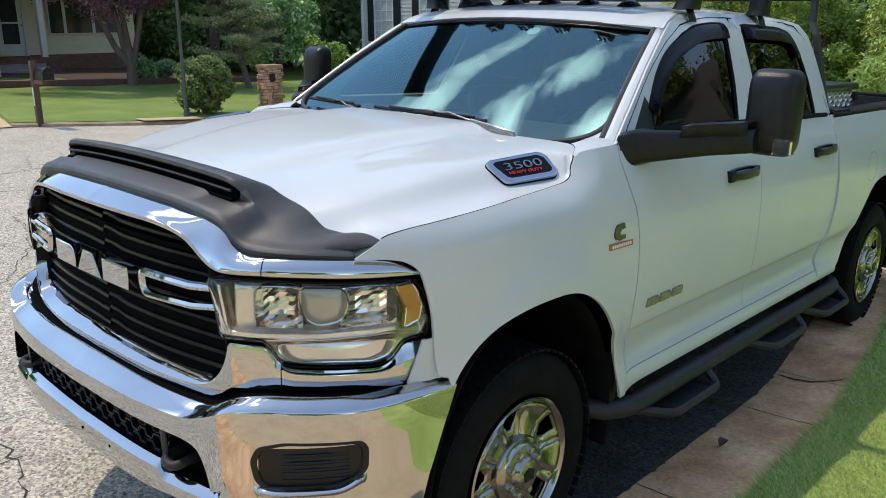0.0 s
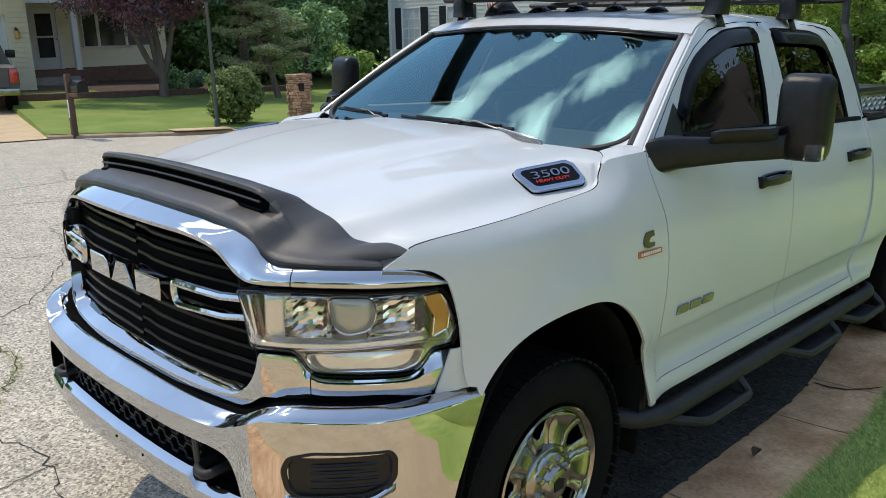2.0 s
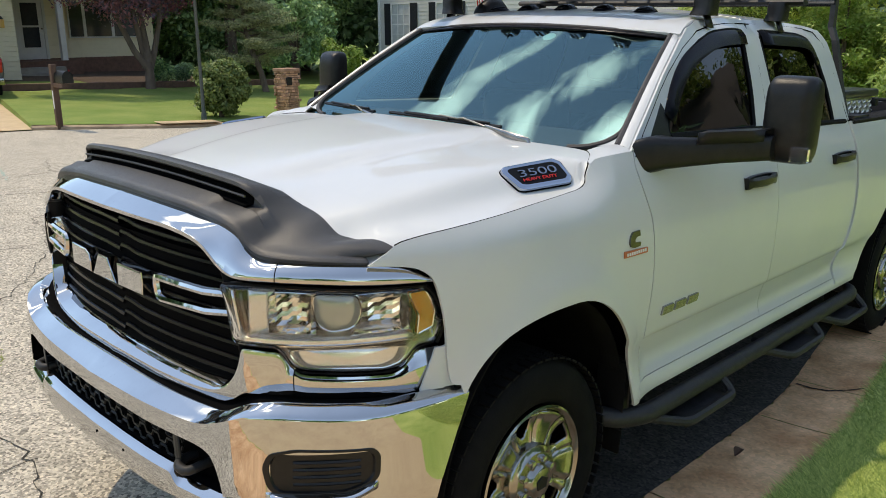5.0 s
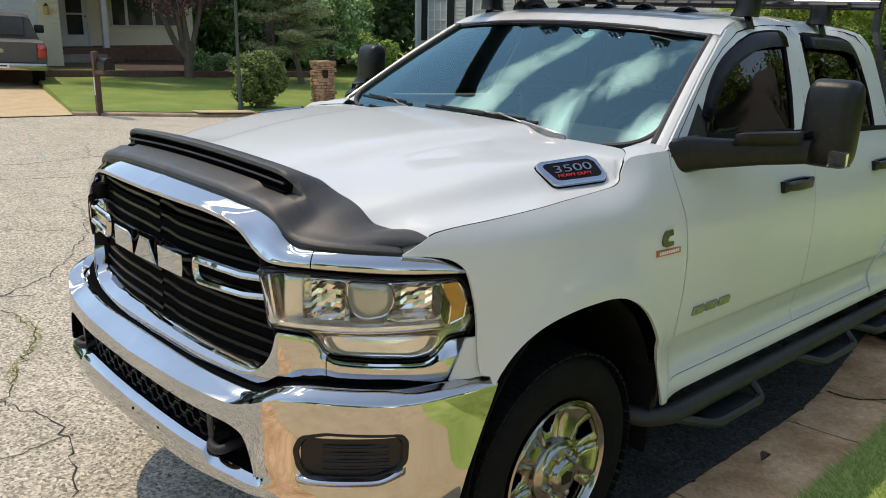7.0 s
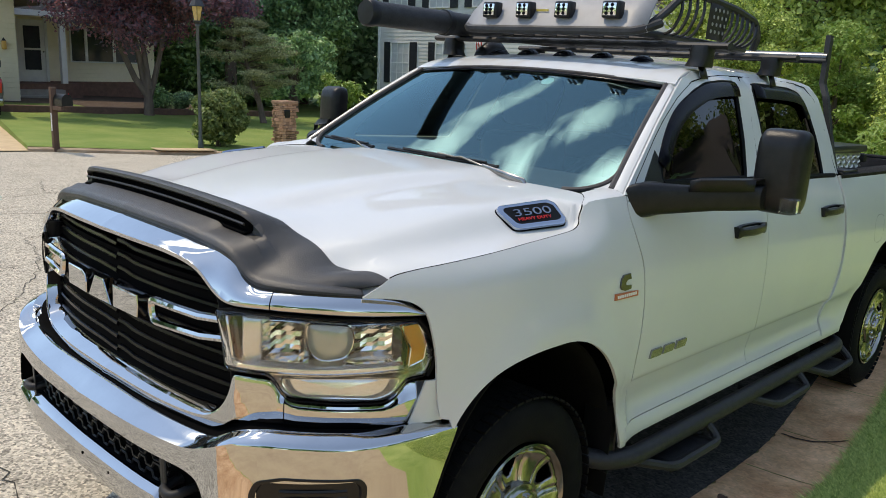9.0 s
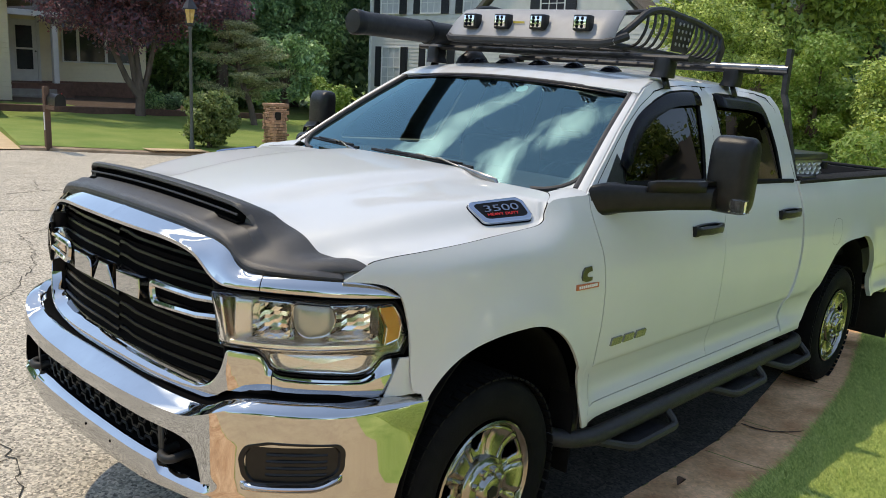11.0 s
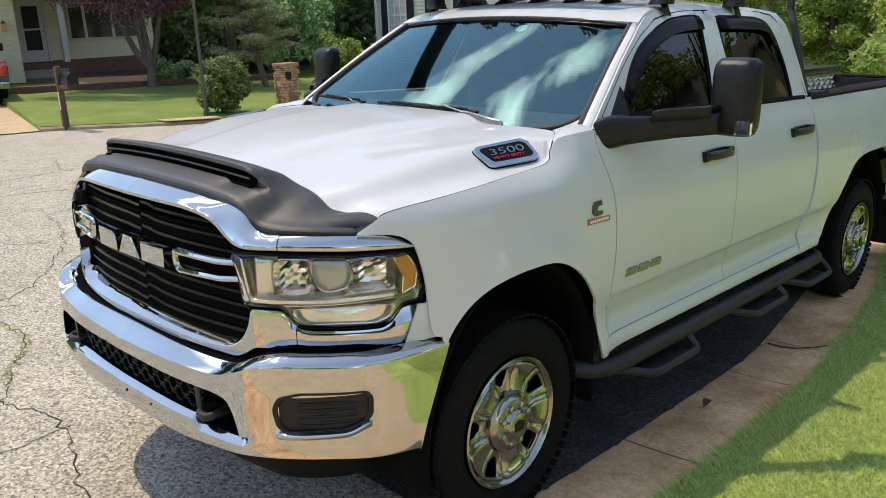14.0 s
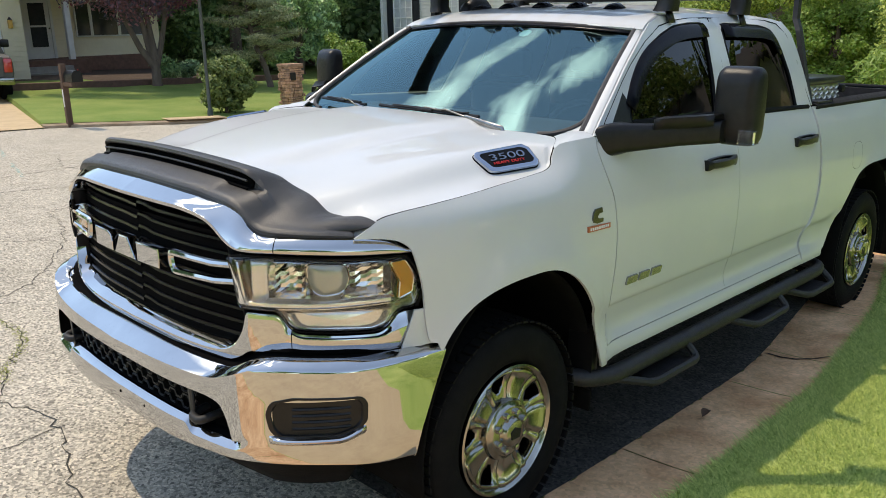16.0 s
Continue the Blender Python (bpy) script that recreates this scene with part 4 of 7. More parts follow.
def shield_row(q):
    a = abs(q)
    sg = 1 if q < 0 else -1
    f0 = on_face(a, brow_top(a), brow_out(a), 1)
    inn = on_face(a, brow_top(a), brow_out(a) - 0.10, 1) - f0
    inn = Vector((inn.x, inn.y, 0)).normalized()
    y_end = hood_edge(-0.550)[0] - 0.003
    yb = f0.y + (y_end - on_face(SHIELD_Q, 1.24, -0.02, 1).y) * step(a, 0.60, SHIELD_Q)
    xb = ease([(0.0, -0.635), (0.66, -0.632), (0.715, -0.628), (0.747, -0.609), (0.807, -0.572), (0.875, -0.548)], yb)
    back = Vector((xb, yb, hood_z(xb, yb) + 0.009))
    rise = ease([(0.0, 1.0), (0.40, 1.0), (0.60, 1.15), (0.66, 1.0), (0.80, 0.75), (SHIELD_Q, 0.5)], a)
    row = [f0 + inn * 0.012 + Vector((0, 0, -0.006)), f0]
    for d, h in ((-0.004, 0.011), (0.001, 0.019), (0.010, 0.0245), (0.024, 0.028)):
        row.append(f0 + inn * d + Vector((0, 0, h * rise)))
    crest = row[-1]
    # vent: a slot under a raised lip, dying out towards the wings
    y = f0.y
    notch = 0.012 * step(y, 0.40, 0.43)
    vent = ((-0.812, 1.392, 0.60), (-0.806, 1.384, 0.595), (-0.776, 1.382, 0.59), (-0.768, 1.424, 0.56), (-0.797, 1.429, 0.545), (-0.803, 1.434, 0.54), (-0.801, 1.442, 0.538), (-0.790, 1.446, 0.538), (-0.745, 1.438, 0.55), (-0.690, 1.415, 0.57))
    plain = (0.16, 0.19, 0.34, 0.38, 0.41, 0.44, 0.48, 0.53, 0.70, 0.86)
    for n, ((vx, vz, edge), f) in enumerate(zip(vent, plain)):
        k = 1 / (1 + math.exp((y - edge + 0.006) / 0.016))
        base = crest.lerp(back, f) + Vector((0, 0, 0.010 * math.sin(math.pi * f) * (1 - 0.5 * step(a, 0.7, 0.9))))
        base.z = max(base.z, hood_z(base.x, base.y) + 0.012)
        v = Vector((vx + 0.055 * y * y, y, vz - 0.070 * y * y - (notch if n < 2 else 0.0)))
        row.append(base.lerp(v, k))
    row.append(back)
    row.append(back + Vector((0.004, 0, -0.010)))
    return [Vector((p.x, sg * p.y, p.z)) for p in row]


bug = part("bug_shield", loft([shield_row(q) for q in lin(-SHIELD_Q, SHIELD_Q, 190)]), SHIELD_PLASTIC, truck, "black textured hood shield with a long vent", solid=0.004, angle=40)
rows = []
for i in range(61):
    y = -0.515 + 1.03 * i / 60
    rows.append([Vector((x + 0.055 * y * y, y, z - 0.070 * y * y)) for x, z in ((-0.804, 1.380), (-0.800, 1.386), (-0.778, 1.386), (-0.772, 1.422))])
part("vent_recess", loft(rows), SEAM, bug, "black recess of the vent", solid=0.002)
part("vent_bar", tube([(-0.798 + 0.055 * y * y, y, 1.408 - 0.072 * y * y) for y in lin(-0.505, 0.505, 40)], 0.0042, 6), SHIELD_PLASTIC, bug)

# bumper
BUMP = [(0.0, -1.042), (0.35, -1.032), (0.62, -0.992), (0.70, -0.962), (0.80, -0.895), (0.885, -0.805), (0.95, -0.70), (0.985, -0.56), (1.0, -0.375)]
BL = span(BUMP)
qs = sorted(set([round(q, 4) for q in lin(-BL, BL, 150)] + [sg * v for sg in (-1, 1) for v in (0.440, 0.449, 0.458, 0.468, 0.480, 0.590, 0.608, 0.625, 0.637, 0.647, 0.656, 0.663, 0.805, 1.085)]))


def bump_key(q, key):
    """Heights of the bumper's edges along its length."""
    a = abs(q)
    if key == "top":
        return ease([(0.0, 0.841), (0.494, 0.834), (0.60, 0.836), (0.655, 0.850), (0.70, 0.870), (0.741, 0.886), (0.836, 0.897), (1.014, 0.891), (1.111, 0.886), (1.216, 0.883), (1.334, 0.877), (BL, 0.872)], a)
    if key == "fold":
        return ease([(0.0, 0.785), (0.384, 0.795), (0.554, 0.800), (0.60, 0.808), (0.655, 0.826), (0.70, 0.843), (0.736, 0.855), (0.842, 0.860), (1.01, 0.853), (1.2, 0.850), (BL, 0.845)], a)
    return ease([(0.0, 0.538), (0.35, 0.537), (0.585, 0.548), (0.83, 0.553), (1.0, 0.545), (1.154, 0.525), (1.263, 0.516), (BL, 0.505)], a)


def bump_row(q):
    a = abs(q)
    top, fold, bot = bump_key(q, "top"), bump_key(q, "fold"), bump_key(q, "bot")
    c = step(a, 0.62, 0.74)
    mid = 1 - step(a, 0.655, 0.71)
    d = 0.050 - 0.014 * c
    slant = [(-d - 0.034, top - 0.016), (-d - 0.012, top - 0.007), (-d - 0.006, top - 0.006), (-d, top - 0.009)]
    for f in (0.25, 0.5, 0.75):
        slant.append((-d * (1 - f) ** (1 + 0.5 * c) + 0.002 * math.sin(math.pi * f), top - 0.009 + (fold - top + 0.009) * f))
    slant += [(0.0, fold + 0.002), (0.001, fold - 0.004)]
    bay = step(a, 0.442, 0.480) * (1 - step(a, 0.668, 0.76))
    hi = ease([(0.0, 0.741), (0.525, 0.741), (0.590, 0.735), (0.625, 0.719), (0.644, 0.685), (0.656, 0.648), (0.663, 0.618), (0.69, 0.640), (0.76, 0.753), (0.80, 0.753)], a)
    lip, edge = 0.633 - 0.031 * bay, 0.615 - 0.033 * bay
    low = (hi + lip) / 2 if a <= 0.664 else 0.612 + 0.040 * step(a, 0.67, 0.76)
    face = [(0.001, max(0.762, hi + 0.009)), (0.0, hi), (0.0, low), (-0.026 * mid, lip), (-0.012 * mid, (lip * 0.55 + edge * 0.45) + 0.002 * mid), (-0.003 * mid, edge + 0.003), (0.001 * mid, edge), (0.002 * mid, edge - 0.006), (0.001 * mid, bot + 0.006), (-0.002, bot), (-0.03, bot - 0.004)]
    return slant + face


FOG_HI, OPEN_HI, FOG_LO, OPEN_LO = 9, 10, 11, 12


def bump_skip(i, j):
    q = abs(qs[i] + qs[i + 1]) / 2
    return (q < 0.663 and OPEN_HI <= j < OPEN_LO) or (0.805 < q < 1.085 and FOG_HI <= j < FOG_LO)


rows = []
for q in qs:
    rows.append([on_face(q * (1 - 0.095 * min(1.0, max(0.0, (0.85 - z) / 0.34)) * (abs(q) / BL) ** 14), z, o, -1, BUMP) for o, z in bump_row(q)])
bumper = part("front_bumper", loft(rows, skip=bump_skip), CHROME, truck, "large chrome front bumper", angle=32)
for y, x in ((-0.025, -1.0435), (-0.198, -1.0395)):
    part("bolt_hole", lathe([(0.0, 0.003), (0.0045, 0.002), (0.005, 0.0)], 10, (x, y, 0.592), "x", sign=-1), SEAM, bumper, "small dark bolt hole")
# lower opening with honeycomb
lip_z = lambda q: 0.631 - 0.031 * step(abs(q), 0.442, 0.480)
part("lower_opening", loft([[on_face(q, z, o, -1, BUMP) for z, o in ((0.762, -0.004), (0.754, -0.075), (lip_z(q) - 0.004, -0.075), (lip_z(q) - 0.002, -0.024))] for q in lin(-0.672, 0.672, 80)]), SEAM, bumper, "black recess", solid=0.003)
for r in range(4):
    rows = []
    for i in range(97):
        q = -0.455 + 0.91 * i / 96
        z = 0.640 + r * 0.030 + 0.009 * (1 if (i // 4 + r) % 2 else -1)
        rows.append(on_face(q, z, -0.045, -1, BUMP))
    part("mesh_bar", tube(rows, 0.0042, 5), BLACK_PLASTIC, bumper)
for s in (-1, 1):
    part("opening_end", loft([[on_face(q, z, o, s, BUMP) for z, o in ((0.604, -0.06), (0.606, -0.020), (0.748, -0.012), (0.748, -0.06))] for q in lin(0.455, 0.482, 3)]), BLACK_PLASTIC, bumper, solid=0.004)
    part("opening_side", loft([[on_face(0.671, z, o, s, BUMP) for o in (-0.075, -0.004)] for z in lin(0.602, 0.754, 6)]), SEAM, bumper, solid=0.003)
    hook = rounded([(-0.90, s * 0.53, 0.65), (-0.97, s * 0.53, 0.648), (-1.012, s * 0.525, 0.642), (-1.012, s * 0.47, 0.642), (-0.97, s * 0.46, 0.648), (-0.90, s * 0.46, 0.65)], 0.03, 4)
    part("tow_hook", tube(hook, 0.0145, 10), POWDER, bumper, "black tow hook")
    # fog lamp panel with ribs and lip
    loop = closed_line([(0.782, 0.722), (0.800, 0.762), (0.870, 0.778), (1.080, 0.770), (1.099, 0.748), (1.098, 0.684), (1.075, 0.664), (1.006, 0.644), (0.816, 0.645), (0.794, 0.666)], 0.016, 90)
    at = lambda p, k, o: on_face(0.94 + (p.x - 0.94) * k, 0.71 + (p.z - 0.71) * k, o, s, BUMP)
    rows = [[at(p, k, o) for p in loop] for k, o in ((1.0, -0.004), (1.0, 0.003), (0.97, 0.004), (0.90, 0.003), (0.87, -0.005), (0.5, -0.008), (0.03, -0.008))]
    part("fog_panel", loft(rows, close_v=True, caps=True), BLACK_PLASTIC, bumper, "black ribbed fog lamp cover")
    for k in range(4):
        z = 0.672 + k * 0.021
        part("fog_rib", tube([on_face(q, z, -0.008, s, BUMP) for q in lin(0.865, 1.045, 14)], 0.0055, 6), BLACK_PLASTIC, bumper)
    tap = lambda q: max(0.0, 1 - (abs(q - 0.942) / 0.156) ** 6)
    lift = lambda q: 0.022 * step(q, 1.0, 1.095)
    rows = [[on_face(q, z + lift(q), -0.004 + (o + 0.004) * tap(q), s, BUMP) for z, o in ((0.650, -0.002), (0.646, 0.020), (0.641, 0.026), (0.632, 0.022), (0.622, 0.010), (0.616, -0.004))] for q in lin(0.786, 1.098, 34)]
    part("fog_lip", loft(rows, caps=False), CHROME, bumper, "chrome lip")
rows = [[on_face(q, z, o, -1, BUMP) for z, o in ((0.60, -0.11), (0.52, -0.12), (0.43, -0.16), (0.36, -0.22), (0.35, -0.25))] for q in lin(-1.12, 1.12, 40)]
part("air_dam", loft(rows), RUBBER, truck, "black lower air dam", solid=0.006)
# a black sheet fills the gap above the bumper in place of its shade
part("bumper_gap", loft([[on_face(q, bump_key(q, "top") - 0.014, -0.060 + 0.014 * step(abs(q), 0.62, 0.74), -1, BUMP), on_face(q * FACE_L / BL * 0.985, low_bot(q * 0.8) - 0.006, 0.004), on_face(q * FACE_L / BL * 0.985, low_bot(q * 0.8) + 0.012, -0.022)] for q in lin(-BL, BL, 80)]), SEAM, truck, "black sheet for the shade in the gap above the bumper", solid=0.002)

# ---- wheels ----
def wheel(cx, s):
    y_face = s * 0.985
    w = part("wheel", lathe([(0.255, -0.27), (0.335, -0.275), (0.385, -0.265), (0.405, -0.235), (0.419, -0.20), (0.42, -0.13), (0.419, -0.075), (0.406, -0.035), (0.388, -0.012), (0.345, 0.003), (0.30, 0.002), (0.268, -0.008), (0.252, -0.03)],
                            64, (cx, y_face, HUB_Z), "y", sign=s), RUBBER, truck, "black tyre on a chrome five-spoke wheel")
    bm = bmesh.new()
    for k in range(64):
        a = 2 * math.pi * k / 64
        for yy, da in ((-0.030, 0.0), (-0.085, 0.4), (-0.14, 0.1), (-0.195, 0.5)):
            aa = a + da * 2 * math.pi / 64
            c = Vector((cx + math.cos(aa) * 0.419, y_face + s * yy, HUB_Z + math.sin(aa) * 0.419))
            b = box(-0.0150, 0.0150, -0.025, 0.025, -0.007, 0.0010)
            bmesh.ops.transform(b, matrix=Matrix.Translation(c) @ Matrix.Rotation(-aa + math.pi / 2, 4, "Y"), verts=b.verts)
            merge(bm, b)
    part("tread", bm, RUBBER, w, smooth=False, recalc=False)
    part("rim", lathe([(0.232, -0.16), (0.232, -0.03), (0.246, -0.022), (0.257, -0.010), (0.257, -0.002), (0.250, 0.002), (0.240, -0.006), (0.228, -0.03), (0.222, -0.09)], 64, (cx, y_face, HUB_Z), "y", sign=s), CHROME_DULL, w, "chrome rim")
    part("brake", lathe([(0.0, -0.13), (0.18, -0.13), (0.225, -0.15)], 32, (cx, y_face, HUB_Z), "y", sign=s), SEAM, w, "dark brake disc")
    # five broad spokes as one dished disc with five openings
    rows = []
    n_r, n_a = 14, 150
    for i in range(n_r + 1):
        r = 0.085 + (0.234 - 0.085) * i / n_r
        row = []
        for k in range(n_a):
            a = 2 * math.pi * k / n_a
            ph = ((a * 5 / (2 * math.pi)) % 1.0) - 0.5
            rad = (r - 0.085) / 0.149
            h = -0.032 - 0.012 * math.sin(rad * math.pi) + 0.013 * math.exp(-(abs(ph) / 0.20) ** 8) + 0.007 * math.exp(-((abs(ph) - 0.29) / 0.035) ** 2) + 0.010 * rad ** 8
            row.append(Vector((cx + r * math.cos(a + 0.5), y_face + s * h, HUB_Z + r * math.sin(a + 0.5))))
        rows.append(row)

    def hole(i, k):
        ph = abs((((k + 0.5) * 5 / n_a) % 1.0) - 0.5)
        return 6 <= i <= 12 and ph > 0.5 - (0.100 + 0.009 * (i - 6)) + 0.03 * (i in (6, 12))
    d = part("spokes", loft(rows, close_v=True, skip=hole), CHROME_DULL, w, "five broad chrome spokes", solid=0.014, angle=50)
    hub = part("hub_cap", lathe([(0.122, -0.05), (0.122, -0.020), (0.116, -0.008), (0.100, -0.001), (0.096, 0.004), (0.062, 0.008), (0.059, 0.014), (0.054, 0.026), (0.046, 0.031), (0.0, 0.032)], 40, (cx, y_face, HUB_Z), "y", sign=s), CHROME_DULL, w, "chrome hub cap")
    for k in range(8):
        a = 2 * math.pi * (k + 0.5) / 8
        part("lug_nut", lathe([(0.014, -0.005), (0.014, 0.010), (0.0115, 0.020), (0.0, 0.023)], 12, (cx + 0.077 * math.cos(a), y_face, HUB_Z + 0.077 * math.sin(a)), "y", sign=s), CHROME, hub)
    part("cap_emblem", prism([(-0.022, -0.02), (0.022, -0.02), (0.028, 0.012), (0.0, 0.026), (-0.028, 0.012)], lambda a, b, h: (cx + a, y_face + s * (0.0315 + h), HUB_Z + b), 0.004, 0.001), BLACK_PLASTIC, hub, "plain emblem shape", smooth=False)
    return w


for cx in (-0.012, WB):
    for s in (-1, 1):
        wheel(cx, s)

# ---- running boards ----
for s in (-1, 1):
    board = part("running_board", tube(rounded([(0.40, s * 0.86, 0.49), (0.47, s * 0.99, 0.475), (0.60, s * 1.04, 0.470), (2.86, s * 1.04, 0.470), (2.96, s * 1.01, 0.475), (2.99, s * 0.9, 0.48)], 0.05, 5), 0.038, 14), POWDER, truck, "black tubular side step with drop steps")
    for x0, x1 in ((0.60, 1.21), (1.64, 2.25), (2.35, 2.93)):
        loop = rounded([(x0, s * 1.04, 0.455), (x0 + 0.21, s * 1.12, 0.394), (x1, s * 1.12, 0.394), (x1 - 0.015, s * 1.05, 0.465)], 0.05, 5)
        part("step_bar", tube(loop, 0.019, 8), POWDER, board)
        part("tread_plate", loft([[Vector((x, s * y, z)) for y, z in ((0.955, 0.372), (0.96, 0.39), (1.112, 0.39), (1.115, 0.375))] for x in lin(x0 + 0.19, x1 - 0.02, 6)]), POWDER, board, solid=0.006)
        part("step_bar", tube(rounded([(x0 + 0.1, s * 0.97, 0.46), (x0 + 0.2, s * 0.965, 0.382), (x1 - 0.03, s * 0.965, 0.382), (x1 - 0.02, s * 1.0, 0.46)], 0.04, 4), 0.016, 8), POWDER, board)

# ---- mirrors, handles, badges ----
for s in (-1, 1):
    rows = []
    for y, zc, hh, xc, dx in ((0.93, 1.444, 0.062, 0.60, 0.085), (0.965, 1.450, 0.068, 0.615, 0.075), (1.0, 1.456, 0.058, 0.64, 0.055), (1.06, 1.462, 0.052, 0.70, 0.05), (1.15, 1.472, 0.046, 0.80, 0.05), (1.22, 1.480, 0.047, 0.88, 0.05), (1.27, 1.485, 0.046, 0.93, 0.05)):
        rows.append([Vector((xc + dx * math.copysign(abs(math.cos(a)) ** 0.55, math.cos(a)), s * y, zc + hh * math.copysign(abs(math.sin(a)) ** 0.55, math.sin(a)))) for a in lin(0, 2 * math.pi, 20)[:-1]])
    mirror = part("side_mirror", loft(rows, close_v=True, caps=True), MIRROR_PLASTIC, truck, "large black towing mirror on a thick arm")
    # head: a rounded tall block, closed at its front
    rows = []
    for d, k in ((-0.045, 0.55), (-0.038, 0.8), (-0.022, 0.94), (0.005, 1.0), (0.035, 1.0), (0.05, 0.97)):
        row = []
        for a in lin(0, 2 * math.pi, 36)[:-1]:
            c, sn = math.cos(a), math.sin(a)
            yy = math.copysign(abs(c) ** 0.32, c) * 0.089 * k
            zz = math.copysign(abs(sn) ** 0.36, sn) * 0.152 * (k + 0.02)
            row.append(Vector((0.965 + d + 0.10 * yy, s * (1.294 + yy), 1.583 + zz)))
        rows.append(row)
    part("mirror_head", loft(rows, close_v=True, caps=True), MIRROR_PLASTIC, mirror)
    part("mirror_glass", box(1.010, 1.018, s * 1.222, s * 1.366, 1.44, 1.71, 0.004), CHROME, mirror, "mirror glass")
    part("mirror_lamp", box(0.925, 0.95, s * 1.330, s * 1.382, 1.444, 1.490, 0.006), LENS, mirror, "small clear marker lamp")
    part("arm_cap", loft([[Vector((0.70 + 0.45 * (y - 1.06) / 0.3 * 0.62 + dx, s * y, 1.50 + dz + (y - 1.06) * 0.10)) for dx, dz in ((-0.045, -0.01), (-0.042, 0.03), (0.03, 0.034), (0.04, -0.01))] for y in lin(1.09, 1.26, 5)]), MIRROR_PLASTIC, mirror, solid=0.006)
    part("mirror_sail", prism([(0.61, 1.462), (0.80, 1.462), (0.797, 1.51), (0.812, 1.578), (0.786, 1.620), (0.665, 1.513)], lambda a, b, h: (a, s * (cab_y(b) + 0.006 + h), b), 0.012, 0.003), MIRROR_PLASTIC, mirror, smooth=False)
    for hx, zz in ((1.305, 1.272), (2.345, 1.288)):
        yb = side_y(hx + 0.12, zz)
        loop = [(hx + 0.160 + 0.150 * math.copysign(abs(math.cos(a)) ** 0.6, math.cos(a)), zz + 0.004 + 0.027 * math.copysign(abs(math.sin(a)) ** 0.7, math.sin(a))) for a in lin(0, 2 * math.pi, 28)[:-1]]
        cup = part("door_handle", loft([[Vector((hx + 0.16 + (x - hx - 0.16) * k, s * (yb + o), zz + (z - zz) * k)) for x, z in loop] for k, o in ((1.0, -0.004), (1.0, 0.010), (0.94, 0.013), (0.86, 0.004), (0.1, 0.001))], close_v=True, caps=True), BLACK_PLASTIC, truck, "black door handle over a shallow cup")
        rows = []
        for t in lin(0, 1, 18):
            x = hx + 0.01 + 0.29 * t
            o = 0.012 + 0.034 * math.sin(math.pi * min(1.0, max(0.0, 0.05 + 0.9 * t))) ** 0.45
            inn = max(0.004, o - 0.020) if 0.16 < t < 0.84 else 0.0
            h = 0.017 + 0.004 * (1 - abs(2 * t - 1)) + 0.008 * step(abs(2 * t - 1), 0.7, 0.95)
            rows.append([Vector((x, s * (yb + oo), zz + 0.003 + h * hz)) for oo, hz in ((inn, 0.9), (o * 0.8, 1.0), (o, 0.6), (o, -0.6), (o * 0.8, -1.0), (inn, -0.9))])
        part("handle_bar", loft(rows, close_v=True, caps=True), MIRROR_PLASTIC, cup)
    # fuel door outline on the driver's side
    if s < 0:
        loop = [(3.33 + 0.085 * math.copysign(abs(math.cos(a)) ** 0.7, math.cos(a)), 1.13 + 0.085 * math.copysign(abs(math.sin(a)) ** 0.7, math.sin(a))) for a in lin(0, 2 * math.pi, 32)[:-1]]
        part("fuel_door_gap", tube([(x, s * (side_y(x, z) + 0.014), z) for x, z in loop], 0.0014, 5, close=True), SEAM, truck, "thin dark gap round the fuel door")

